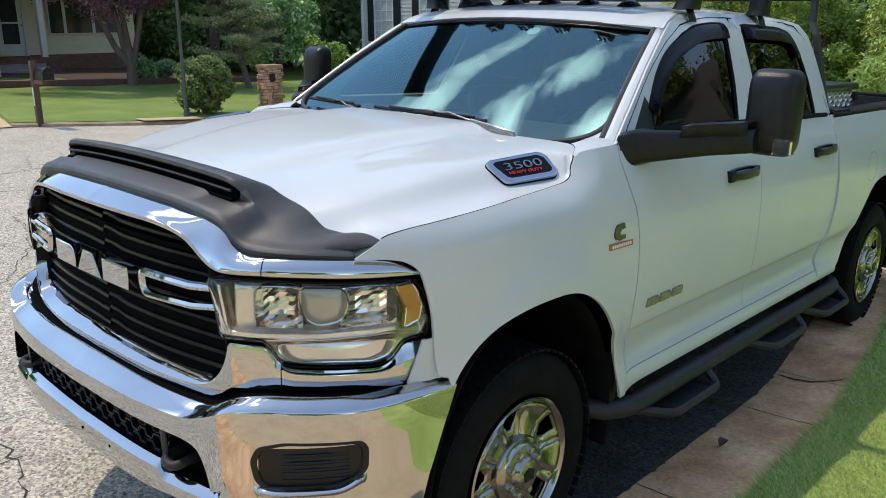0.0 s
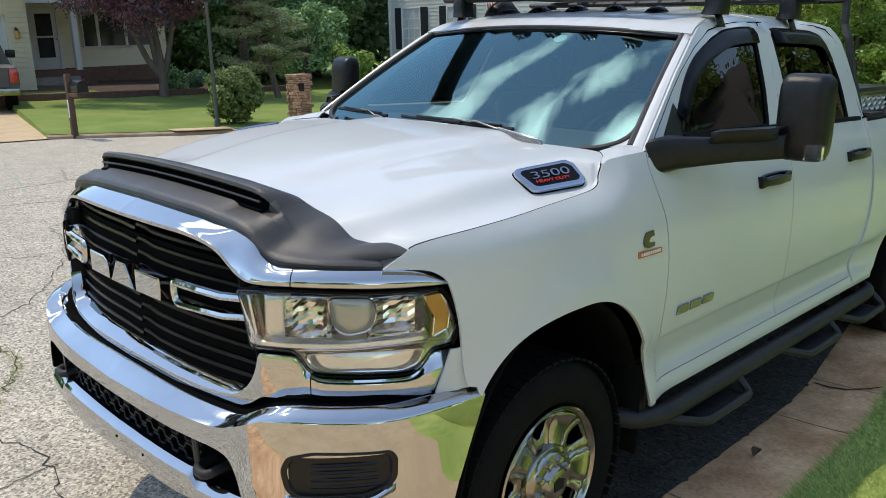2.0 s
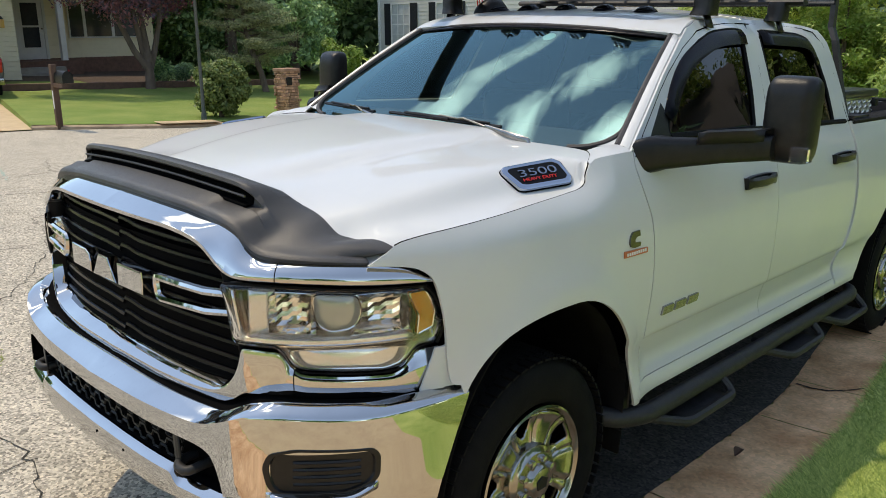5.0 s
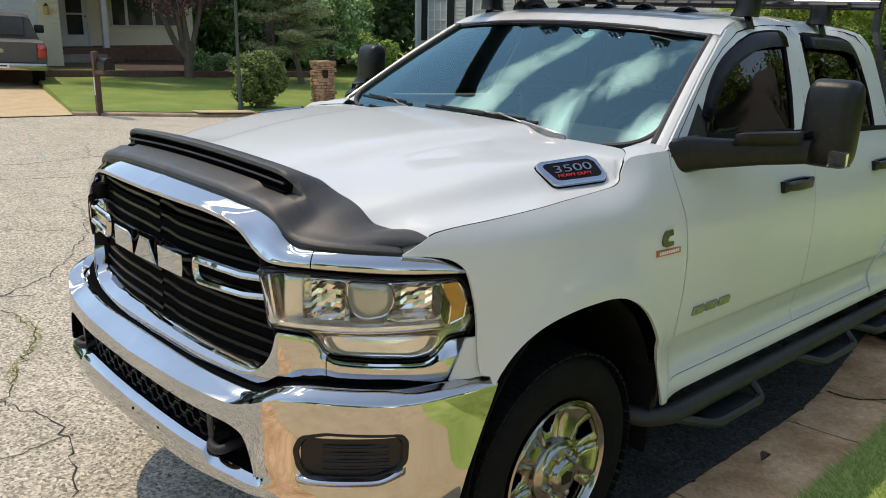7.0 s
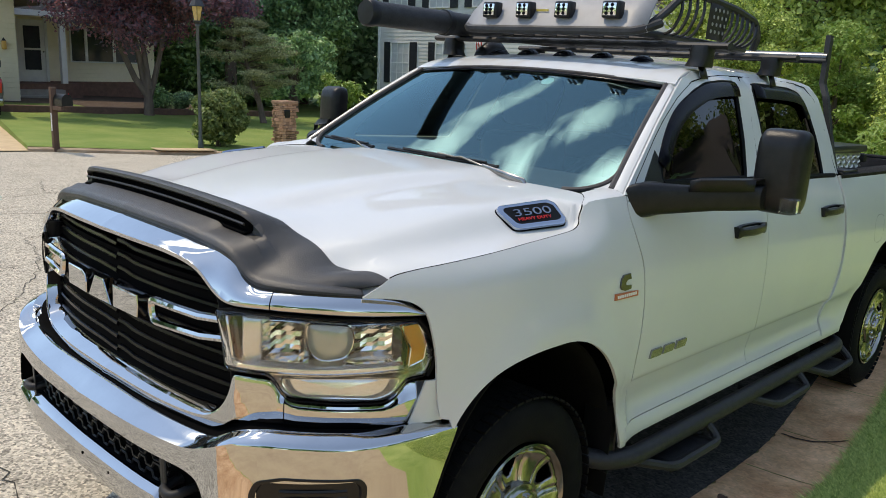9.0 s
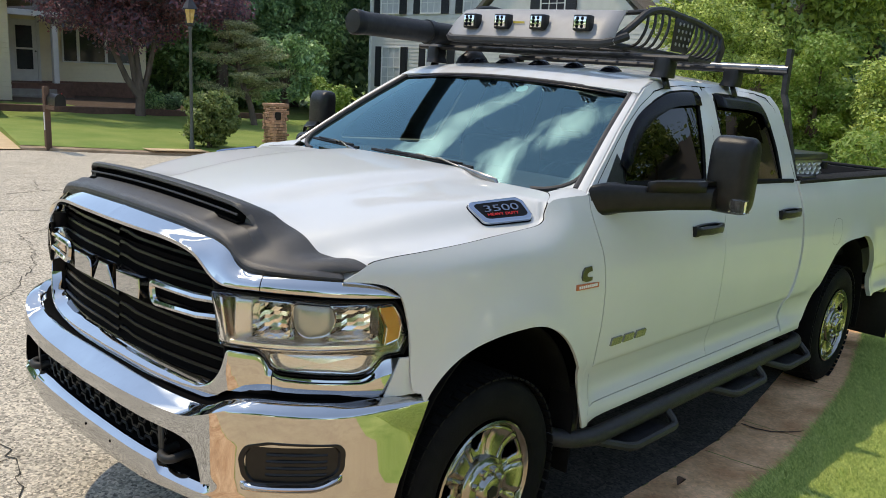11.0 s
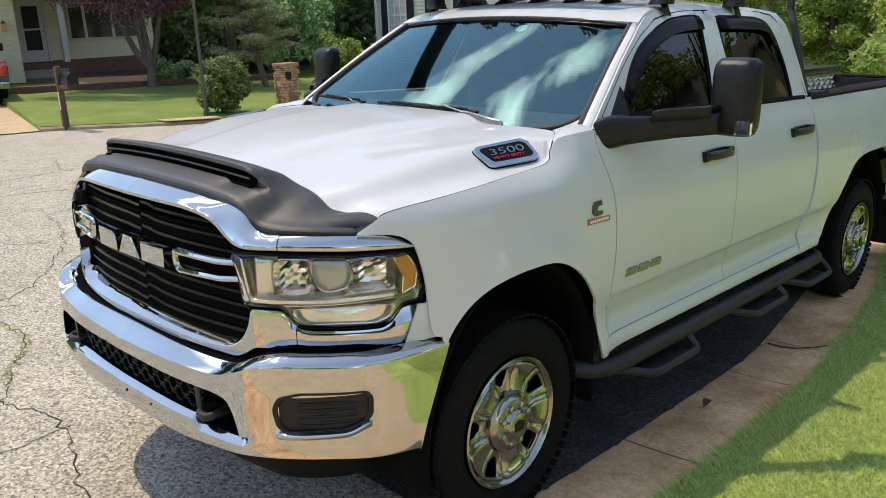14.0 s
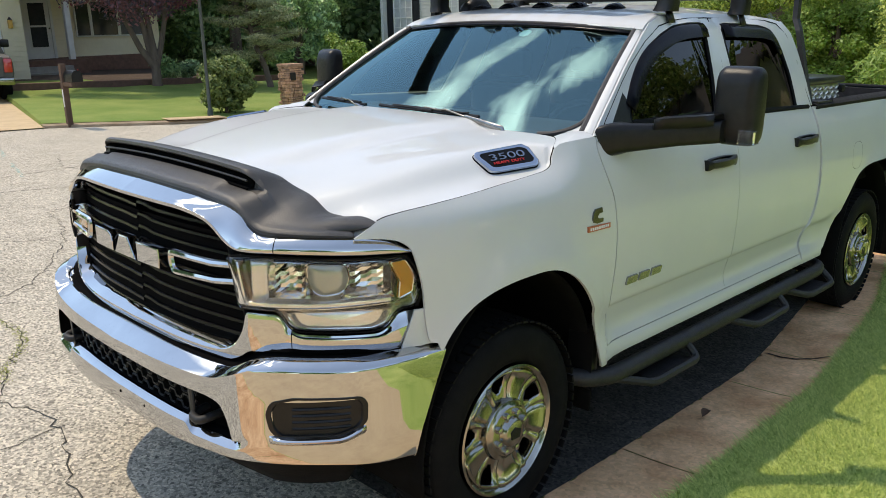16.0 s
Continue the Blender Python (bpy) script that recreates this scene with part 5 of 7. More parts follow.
# badge frame is plain chrome; the blue of reflected sky is put into its colour
BADGE_CHROME = material("sky_tinted_chrome", (0.46, 0.50, 0.57), 0.06, 1.0, color2=(0.40, 0.44, 0.50), scale=9.0)
BADGE_STEEL = material("brushed_numeral", (0.36, 0.39, 0.43), 0.22, 1.0, color2=(0.26, 0.28, 0.31), scale=40.0)
BADGE = ((-0.028, 0.797), (0.210, 0.829), (0.194, 0.904), (-0.052, 0.866))
for s in (-1, 1):
    # hood badge: chrome frame, dark field, numerals
    corner = [Vector(c) for c in BADGE]

    def badge_pt(u, v, o=0.0):
        p = corner[0].lerp(corner[1], u).lerp(corner[3].lerp(corner[2], u), v)
        zs = [hood_z(c.x, c.y) for c in corner]
        z = (zs[0] * (1 - u) + zs[1] * u) * (1 - v) + (zs[3] * (1 - u) + zs[2] * u) * v
        return Vector((p.x, s * p.y, z + 0.006)) + Vector((0, s * 0.45, 0.89)) * o
    outline = ((0.0, -0.03), (0.92, -0.06), (1.03, 0.14), (1.07, 0.84), (0.99, 1.02), (0.17, 1.06), (0.09, 0.98), (-0.06, 0.22), (-0.06, 0.06))
    shrink = lambda p, a, b: (0.5 + (p[0] - 0.5) * a, 0.5 + (p[1] - 0.5) * b)
    ring_at = lambda a, b: [(p.x, p.z) for p in rounded([(shrink(q, a, b)[0], 0, shrink(q, a, b)[1]) for q in outline], 0.05, 4, True)]
    loop, mid, inner = ring_at(1.0, 1.0), ring_at(0.95, 0.89), ring_at(0.85, 0.72)
    rows = [[badge_pt(*p, -0.015) for p in loop], [badge_pt(*p, 0.010) for p in loop], [badge_pt(*p, 0.014) for p in mid], [badge_pt(*p, 0.013) for p in inner], [badge_pt(*p, 0.008) for p in inner]]
    badge = part("hood_badge", loft(rows, close_v=True), BADGE_CHROME, truck, "chrome-framed black hood badge")
    part("badge_gap", tube([badge_pt(*p, -0.001) for p in loop], 0.0028, 5, close=True), SEAM, badge, "dark gap round the badge")
    bm = bmesh.new()
    hub_v = bm.verts.new(badge_pt(0.5, 0.5, 0.0105))
    rim_v = [bm.verts.new(badge_pt(*p, 0.0105)) for p in inner]
    for a, b in zip(rim_v, rim_v[1:] + rim_v[:1]):
        bm.faces.new((hub_v, a, b))
    part("badge_field", bm, BLACK_GLOSS, badge, smooth=False, solid=0.002)
    for body, t0, t1, x0, x1, mt in (("3500", 0.58, 0.27, 0.17, 0.85, BADGE_STEEL), ("HEAVY DUTY", 0.77, 0.65, 0.20, 0.80, RED_PAINT)):
        cu = bpy.data.curves.new("badge_text", "FONT")
        cu.body, cu.align_x, cu.align_y, cu.extrude, cu.size = body, "LEFT", "BOTTOM_BASELINE", 0.06, 1.0
        tmp = new("badge_text", cu)
        me = bpy.data.meshes.new_from_object(tmp.evaluated_get(bpy.context.evaluated_depsgraph_get()))
        bpy.data.objects.remove(tmp)
        xs_ = [v.co.x for v in me.vertices]
        ys_ = [v.co.y for v in me.vertices]
        ax, bx, ay, by = min(xs_), max(xs_), min(ys_), max(ys_)
        for v in me.vertices:
            fx, fy = (v.co.x - ax) / (bx - ax), (v.co.y - ay) / (by - ay)
            if s > 0:
                fx = 1 - fx
            v.co = badge_pt(x0 + (x1 - x0) * fx, t0 + (t1 - t0) * fy, 0.0150 + 0.02 * v.co.z)
        me.materials.append(mt)
        tx = new("badge_text", me)
        tx.parent = badge
    # fender mark: chrome hook shape over an orange strip with bars
    mk = part("fender_badge", prism([(0.396, 1.168), (0.402, 1.190), (0.416, 1.204), (0.462, 1.206), (0.466, 1.186), (0.440, 1.186), (0.428, 1.176), (0.430, 1.168), (0.446, 1.164), (0.468, 1.164), (0.466, 1.150), (0.424, 1.148), (0.404, 1.154)], lambda a, b, h: (a, s * (side_y(a, b) + 0.004 + h), b), 0.008, 0.001), DARK_STEEL, truck, "small dark chrome fender badge", smooth=False)
    part("badge_strip", prism([(0.365, 1.121), (0.517, 1.119), (0.517, 1.138), (0.365, 1.143)], lambda a, b, h: (a, s * (side_y(a, b) + 0.005 + h), b), 0.006), ORANGE_PAINT, mk, "orange strip", smooth=False)
    for k in range(9):
        xa = 0.378 + k * 0.0145
        zb = 1.1255
        part("bar", prism([(xa, zb), (xa + 0.009, zb - 0.0002), (xa + 0.009, zb + 0.010), (xa, zb + 0.0105)], lambda a, b, h: (a, s * (side_y(a, b) + 0.011 + h), b), 0.002), WHITE_MARK, mk, smooth=False)
    # door mark: three plain chrome blocks
    for x0 in (0.665, 0.762, 0.862):
        part("door_emblem", prism([(x0, 0.848), (x0 + 0.078, 0.848), (x0 + 0.088, 0.872), (x0 + 0.081, 0.882), (x0 + 0.008, 0.882)], lambda a, b, h: (a, s * (side_y(a, b) + 0.006 + h), b), 0.009, 0.002), EMBLEM, truck, "plain silver emblem shape", smooth=False)

# cab clearance lamps
for y in (-0.43, -0.222, -0.005, 0.222, 0.43):
    x = 1.375 - 0.02 * (1 - (y / 0.5) ** 2)
    z = roof_pt(1.37, y / 0.72).z
    rows = []
    for t, hw, hh in ((0.0, 0.020, 0.002), (0.08, 0.034, 0.016), (0.3, 0.042, 0.034), (0.65, 0.042, 0.040), (0.9, 0.036, 0.028), (1.0, 0.03, 0.003)):
        rows.append([Vector((x - 0.06 + 0.14 * t, y + hw * math.cos(a), z - 0.002 + hh * max(0, math.sin(a)))) for a in lin(0, math.pi, 10)])
    part("clearance_lamp", loft(rows), SMOKE, truck, "smoked roof clearance lamp", solid=0.003)

# ---- roof rack ----
rack = thing("roof_rack", "black roof rack crossbars clamped on the cab roof", "roof rack")
for x in (1.35, 2.10):
    part("crossbar", tube([(x, -0.86, 2.045), (x, 0.86, 2.045)], 0.030, 12, flat=0.5), POWDER, rack)
    for s in (-1, 1):
        rows = []
        for z, hw, hy, yc in ((2.045, 0.042, 0.042, 0.735), (2.02, 0.050, 0.046, 0.735), (1.99, 0.048, 0.045, 0.735), (1.97, 0.054, 0.048, 0.73), (1.955, 0.060, 0.05, 0.725)):
            rows.append([Vector((x + hw * math.copysign(abs(math.cos(a)) ** 0.6, math.cos(a)), s * (yc + hy * math.copysign(abs(math.sin(a)) ** 0.6, math.sin(a))), z)) for a in lin(0, 2 * math.pi, 18)[:-1]])
        foot = part("rack_foot", loft(rows, close_v=True, caps=True), BLACK_PLASTIC, rack)
        part("clamp", loft([[Vector((x + dx, s * y, z)) for dx in (-0.03, 0.03)] for y, z in ((0.738, 1.962), (0.752, 1.930), (0.762, 1.905))]), BLACK_PLASTIC, foot, solid=0.005)
rows = [[Vector((1.36 + 0.20 * t, 0.56 + w * math.cos(a), 1.955 + h * max(0.0, math.sin(a)) ** 0.8)) for a in lin(0, math.pi, 9)] for t, w, h in ((0, 0.03, 0.005), (0.12, 0.045, 0.05), (0.4, 0.05, 0.085), (0.8, 0.05, 0.09), (1.0, 0.045, 0.06))]
part("antenna_fin", loft(rows, caps=True), BLACK_PLASTIC, rack, "black fin-shaped cover", solid=0.003)
basket = thing("roof_basket", "black roof basket with a pale front fairing and four lights", "roof basket")
BC = -0.02


def rail(z, w, x0, x1, r, rad=0.14):
    return tube(rounded([(x0, BC - w, z), (x1, BC - w, z), (x1, BC + w, z), (x0, BC + w, z)], rad, 6, True), r, 8, close=True)


part("lower_rail", rail(2.085, 0.50, 1.17, 2.33, 0.016), POWDER, basket)
for s in (-1, 1):
    top = rounded([(1.20, BC + s * 0.505, 2.10), (1.30, BC + s * 0.535, 2.17), (1.42, BC + s * 0.55, 2.262), (1.56, BC + s * 0.555, 2.285), (1.95, BC + s * 0.555, 2.262), (2.22, BC + s * 0.55, 2.225), (2.34, BC + s * 0.52, 2.16), (2.345, BC + s * 0.50, 2.09)], 0.06, 5)
    part("side_rail", tube(top, 0.019, 8), POWDER, basket)
    for x in (1.42, 1.49, 1.56, 1.63, 1.93, 1.99, 2.05, 2.11, 2.17, 2.23):
        zt = ease([(1.42, 2.262), (1.56, 2.285), (1.95, 2.262), (2.22, 2.225), (2.34, 2.16)], x)
        part("side_bar", tube(rounded([(x, BC + s * 0.553, zt), (x - 0.03, BC + s * 0.575, (zt + 2.1) / 2), (x - 0.05, BC + s * 0.54, 2.095), (x - 0.05, BC + s * 0.46, 2.088)], 0.06, 5), 0.008, 6), POWDER, basket)
    plate = part("side_plate", loft([[Vector((x + (0.5 - t) * 0.03 * (1 if x > 1.78 else -1), BC + s * (0.565 - 0.02 * t), 2.265 - 0.165 * t)) for t in lin(0, 1, 4)] for x in (1.69, 1.88)]), POWDER, basket, "perforated black side plate", solid=0.006)
    for i in range(4):
        for j in range(4):
            x, z = 1.722 + i * 0.042, 2.235 - j * 0.033
            part("hole", lathe([(0.0, 0.0), (0.009, 0.0)], 8, (x, BC + s * 0.572 - s * 0.02 * (2.265 - z) / 0.165, z), "y", sign=s), GREY_PANEL, plate, smooth=False, solid=0.002)
for y in lin(-0.42, 0.42, 6):
    part("floor_bar", tube([(1.17, BC + y, 2.082), (2.33, BC + y, 2.082)], 0.009, 6), POWDER, basket)
for x in (1.45, 1.75, 2.05):
    part("floor_bar", tube([(x, BC - 0.5, 2.078), (x, BC + 0.5, 2.078)], 0.010, 6), POWDER, basket)
# fairing
rows = []
for t, x, z in ((0, 1.165, 2.085), (0.08, 1.15, 2.10), (0.5, 1.20, 2.175), (1.0, 1.27, 2.245), (1.05, 1.285, 2.248)):
    rows.append([Vector((x + 0.03 * abs(q) ** 6, BC + q * (0.53 - 0.025 * t - 0.10 * max(0, t - 0.9) * 4 * 0), z)) for q in lin(-1, 1, 12)])
fair = part("fairing", loft(rows), GREY_PANEL, basket, "pale grey fairing panel", solid=0.008)
part("fairing_rail", tube(rounded([(1.26, BC - 0.55, 2.13), (1.16, BC - 0.50, 2.085), (1.145, BC, 2.083), (1.16, BC + 0.50, 2.085), (1.26, BC + 0.55, 2.13)], 0.08, 5), 0.020, 8), POWDER, basket)
part("top_rail", tube(rounded([(1.42, BC - 0.55, 2.262), (1.37, BC - 0.50, 2.25), (1.32, BC - 0.35, 2.235), (1.32, BC + 0.35, 2.235), (1.37, BC + 0.50, 2.25), (1.42, BC + 0.55, 2.262)], 0.08, 5), 0.012, 8), POWDER, basket)
for y in (-0.375, -0.115, 0.115, 0.325):
    lt = part("light_pod", box(1.150, 1.20, y - 0.045, y + 0.045, 2.14, 2.215, 0.008), BLACK_PLASTIC, basket, "square light pod")
    part("pod_lens", box(1.142, 1.15, y - 0.034, y + 0.034, 2.150, 2.205, 0.003), REFLECTOR, lt)
    for i in (-1, 1):
        for j in (-1, 0, 1):
            part("emitter", lathe([(0.0, 0.004), (0.007, 0.004), (0.009, 0.0)], 8, (1.142, y + i * 0.014, 2.1775 + j * 0.018), "x", sign=-1), SMOKE, lt)
part("fairing_mark", box(1.187, 1.19, -0.01, 0.06, 2.172, 2.182), YELLOW_MARK, fair, "small yellow strip", smooth=False)
carrier = part("pipe_carrier", tube([(0.66, 0.675, 2.112), (1.60, 0.665, 2.118), (2.45, 0.655, 2.124)], 0.060, 28), POWDER, None, "", angle=30)
tagged(carrier, "long black pipe carrier strapped along the roof rack", "pipe")
part("end_cap", lathe([(0.064, 0.04), (0.066, 0.0), (0.058, -0.012), (0.0, -0.014)], 28, (0.655, 0.675, 2.112), "x"), BLACK_PLASTIC, carrier)
part("collar", lathe([(0.061, -0.02), (0.067, -0.018), (0.067, 0.018), (0.061, 0.02)], 28, (1.2, 0.67, 2.1155), "x"), BLACK_PLASTIC, carrier)

# ---- headache rack and tool box ----
hr = thing("headache_rack", "black steel headache rack standing behind the cab", "rack")
for s in (-1, 1):
    part("post", loft([[Vector((x + dx, s * (y + dy), z)) for dx, dy in ((-0.022, -0.014), (0.022, -0.014), (0.022, 0.014), (-0.022, 0.014))] for x, y, z in ((2.80, 0.89, 1.47), (2.81, 0.835, 1.65), (2.83, 0.770, 1.88), (2.85, 0.735, 1.95), (2.855, 0.73, 2.215))], close_v=True, caps=True), POWDER, hr, smooth=False)
    part("foot_plate", box(2.76, 3.0, s * 0.86, s * 0.95, 1.474, 1.484, 0.003), POWDER, hr)
part("cross_tube", tube([(2.85, -0.74, 2.09), (2.85, 0.74, 2.09)], 0.031, 14), DARK_STEEL, hr, "shiny steel cross tube")
for z in (1.56, 1.76):
    part("cross_bar", tube([(2.82, -0.80, z), (2.82, 0.80, z)], 0.02, 8), POWDER, hr)
LID = material("lid_paint", (0.02, 0.022, 0.026), 0.3, spec=0.4, color2=(0.035, 0.037, 0.04), scale=8.0)
tb = thing("tool_box", "diamond plate aluminium tool box across the truck bed", "tool box")
part("box_body", box(2.96, 3.52, -0.80, 0.80, 1.17, 1.562, 0.012), DIAMOND, tb)
part("box_lid", box(2.94, 3.54, -0.83, 0.83, 1.565, 1.607, 0.012), LID, tb, "flat dark painted lid")
for i in range(12):
    for j in range(4):
        x, z = 2.985 + i * 0.046 + (j % 2) * 0.02, 1.445 + j * 0.030
        sl = 0.012 if (i + j) % 2 else -0.012
        part("raised_bar", tube([(x - 0.014, -0.801, z - sl), (x, -0.806, z), (x + 0.014, -0.801, z + sl)], [0.003, 0.008, 0.003], 6), DIAMOND, tb)
part("latch", box(3.50, 3.56, -0.83, -0.76, 1.50, 1.55, 0.006), BLACK_PLASTIC, tb)

# ---- street and ground ----
ASPHALT = material("asphalt", (0.41, 0.362, 0.285), 0.85, color2=(0.52, 0.462, 0.372), scale=2.2, bump=0.7, bump_scale=130, contrast=(0.3, 0.7))
def speckle(mat, scale, lo, hi):
    """Stones of differing tone in a surface."""
    nodes, links = mat.node_tree.nodes, mat.node_tree.links
    vor = nodes.new("ShaderNodeTexVoronoi")
    vor.inputs["Scale"].default_value = scale
    coords = [n for n in nodes if n.bl_idname == "ShaderNodeTexCoord"][0]
    links.new(coords.outputs["Object"], vor.inputs["Vector"])
    stone = nodes.new("ShaderNodeMapRange")
    stone.inputs["To Min"].default_value, stone.inputs["To Max"].default_value = lo, hi
    links.new(vor.outputs["Color"], stone.inputs["Value"])
    hsv = nodes.new("ShaderNodeHueSaturation")
    bsdf = nodes["Principled BSDF"]
    links.new(bsdf.inputs["Base Color"].links[0].from_socket, hsv.inputs["Color"])
    links.new(stone.outputs["Result"], hsv.inputs["Value"])
    links.new(hsv.outputs["Color"], bsdf.inputs["Base Color"])


speckle(ASPHALT, 85.0, 0.2, 1.75)
CONCRETE = material("concrete", (0.60, 0.45, 0.265), 0.85, color2=(0.47, 0.33, 0.20), scale=3.0, bump=0.35, bump_scale=120, contrast=(0.35, 0.75))
GUTTER = material("stained_concrete", (0.82, 0.51, 0.28), 0.88, color2=(0.52, 0.27, 0.125), scale=3.2, bump=0.6, bump_scale=90, contrast=(0.38, 0.66), detail=9.0)
LAWN = material("lawn", (0.25, 0.36, 0.07), 0.9, color2=(0.50, 0.56, 0.16), scale=1.3, bump=0.9, bump_scale=90)
LAWN_FAR = material("lawn_far", (0.13, 0.21, 0.03), 0.9, color2=(0.22, 0.27, 0.06), scale=0.9, bump=0.9, bump_scale=70)
SOIL = material("mulch", (0.09, 0.055, 0.035), 0.95, color2=(0.05, 0.032, 0.022), scale=9.0, bump=0.8, bump_scale=40)
BLADE = leafy("grass_blade", (0.13, 0.28, 0.035), (0.95, 0.98, 0.38), 0.42)
KERB_GREY = material("step_concrete", (0.36, 0.34, 0.31), 0.9, color2=(0.27, 0.25, 0.23), scale=4.0, bump=0.3)
CRACK = material("crack_fill", (0.055, 0.05, 0.042), 0.95)
TEAL = material("teal_mark", (0.24, 0.44, 0.37), 0.9, color2=(0.34, 0.38, 0.33), scale=14.0)

NEAR = [(-60, 7.0), (-20, 4.0), (-10, 1.9), (-6, 0.45), (-4, -0.15), (-2.4, -0.54), (-1, -0.81), (0.3, -0.955), (1.0, -0.962), (2.0, -0.960), (2.4, -0.93), (2.95, -0.845), (3.46, -0.762), (4.2, -0.63), (6.0, -0.15), (9.0, 1.4), (13.0, 4.5), (18.0, 9.0)]
FAR = [(-60, 16.0), (-20, 14.8), (0.0, 13.7), (3.6, 13.0), (4.65, 12.6), (5.6, 12.2), (6.6, 11.96), (8.5, 11.8), (10.0, 11.9), (13.0, 12.2), (18.0, 11.0)]
GW = [(-60, 0.40), (0.5, 0.405), (1.0, 0.41), (1.6, 0.41), (2.5, 0.405), (3.4, 0.445), (4.2, 0.45), (18, 0.45)]


def sheet(name, rows, mat, label, category="ground", kind="structure", **k):
    return tagged(part(name, loft(rows), mat, None, **k), label, category, "", kind)


xs = [-60, -40, -25, -16, -11, -8, -6, -4.5, -3.2, -2.2, -1.4] + lin(-0.8, 5.2, 24) + [5.6, 6.0, 6.6, 7.3, 8, 9, 10, 11, 12, 13, 14.5, 16, 18]
near_y = lambda x: ease(NEAR, x)
grass_y = lambda x: ease(NEAR, x) - ease(GW, x)
far_y = lambda x: ease(FAR, x)
sheet("ground", [[Vector((x, y, -0.06)) for y in (-900, -200, -60, -20, 20, 60, 200, 900)] for x in (-900, -200, -60, -20, 20, 60, 200, 900)], LAWN_FAR, "grassy ground reaching to the horizon")
sheet("road", [[Vector((x, near_y(x) + (far_y(x) - near_y(x)) * t, 0.0)) for t in lin(0, 1, 12)] for x in xs], ASPHALT, "weathered light grey asphalt street with cracks", "road")

# strip along the gutter, far darker than the rest of the road
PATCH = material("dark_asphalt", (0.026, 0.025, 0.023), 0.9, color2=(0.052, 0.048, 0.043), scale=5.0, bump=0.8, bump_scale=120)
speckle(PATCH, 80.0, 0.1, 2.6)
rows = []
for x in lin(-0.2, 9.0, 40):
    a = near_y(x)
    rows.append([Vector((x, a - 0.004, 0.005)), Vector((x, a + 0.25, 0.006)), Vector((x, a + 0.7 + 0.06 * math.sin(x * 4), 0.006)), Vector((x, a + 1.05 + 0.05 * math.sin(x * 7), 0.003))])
sheet("road_edge", rows, PATCH, "dark asphalt strip beside the gutter", "road")

# gutter slabs with joints, stained orange brown
def gutter_slab(x0, x1):
    rows = []
    for x in lin(x0 + 0.004, x1 - 0.004, max(4, int((x1 - x0) / (0.03 if -1 < x0 < 5 else 0.12)))):
        a, b = near_y(x) + 0.008 * math.sin(x * 23) + 0.006 * math.sin(x * 61 + 1.0) + 0.004 * math.sin(x * 137), grass_y(x) + 0.01 * math.sin(x * 17 + 1)
        rows.append([Vector((x, a, -0.03)), Vector((x, a, 0.004))] + [Vector((x, a + (b - a) * t, 0.006 + 0.022 * t * t)) for t in (0.15, 0.4, 0.7, 1.0)] + [Vector((x, b - 0.02, -0.03))])
    return loft(rows)


gutter = tagged(new("gutter"), "orange-brown stained concrete gutter along the lawn", "gutter", "", "structure")
edges = [-40, -20, -12, -8, -6.2, -4.6, -3.1, -1.6, -0.35, 0.845, 1.93, 2.54, 3.55, 4.8, 6.2, 8.0, 10, 12, 15, 18]
for x0, x1 in zip(edges, edges[1:]):
    part("slab", gutter_slab(x0, x1), GUTTER, gutter)

speckle(GUTTER, 60.0, 0.82, 1.18)
CRACK_LINE = [(2.47, -0.95), (2.465, -1.04), (2.49, -1.12), (2.58, -1.21), (2.67, -1.27)]
rows = []
for i, (x, y) in enumerate((a[0] + (b[0] - a[0]) * t, a[1] + (b[1] - a[1]) * t) for a, b in zip(CRACK_LINE, CRACK_LINE[1:]) for t in (0.0, 0.25, 0.5, 0.75)):
    d = (near_y(x) - y) / 0.41
    w = 0.004 + 0.006 * abs(math.sin(i * 1.7))
    rows.append([Vector((x - w, y, 0.0105 + 0.022 * d * d)), Vector((x + w, y + 0.004, 0.0105 + 0.022 * d * d))])
part("crack", loft(rows), material("gutter_crack", (0.05, 0.03, 0.02), 0.95), gutter)
# near lawn, a little above the gutter
rows = []
for x in xs:
    g = grass_y(x)
    rows.append([Vector((x, g + 0.015, -0.03)), Vector((x, g + 0.01, 0.02)), Vector((x, g - 0.03, 0.038)), Vector((x, g - 0.4, 0.06)), Vector((x, g - 2.0, 0.08)), Vector((x, g - 8, 0.15)), Vector((x, -30, 0.3))])
sheet("lawn_near", rows, LAWN, "trimmed green lawn beside the gutter", "lawn")
# concrete driveway running up behind the camera
rows = []
for x in lin(-11.0, -6.6, 6)[:-1] + lin(-6.6, 0.42, 18):
    g = grass_y(x) - 0.004
    row = []
    for d in (0.0, 0.12, 0.4, 1.0, 2.0, 3.5, 6.0, 9.0, 12.0):
        xx = x if d < 0.1 else -3.1 + (x + 3.1) * (0.825 + 0.175 * math.exp(-d / 0.40))
        row.append(Vector((xx, g + (-12.4 - g) * d / 12.0 if d > 0.9 else g - d, ease([(0.0, 0.032), (0.12, 0.062), (0.4, 0.075), (2.0, 0.097), (8.0, 0.17), (12.0, 0.22)], d) + 0.004)))
    rows.append(row)
sheet("driveway_near", rows, CONCRETE, "tan concrete driveway", "driveway")

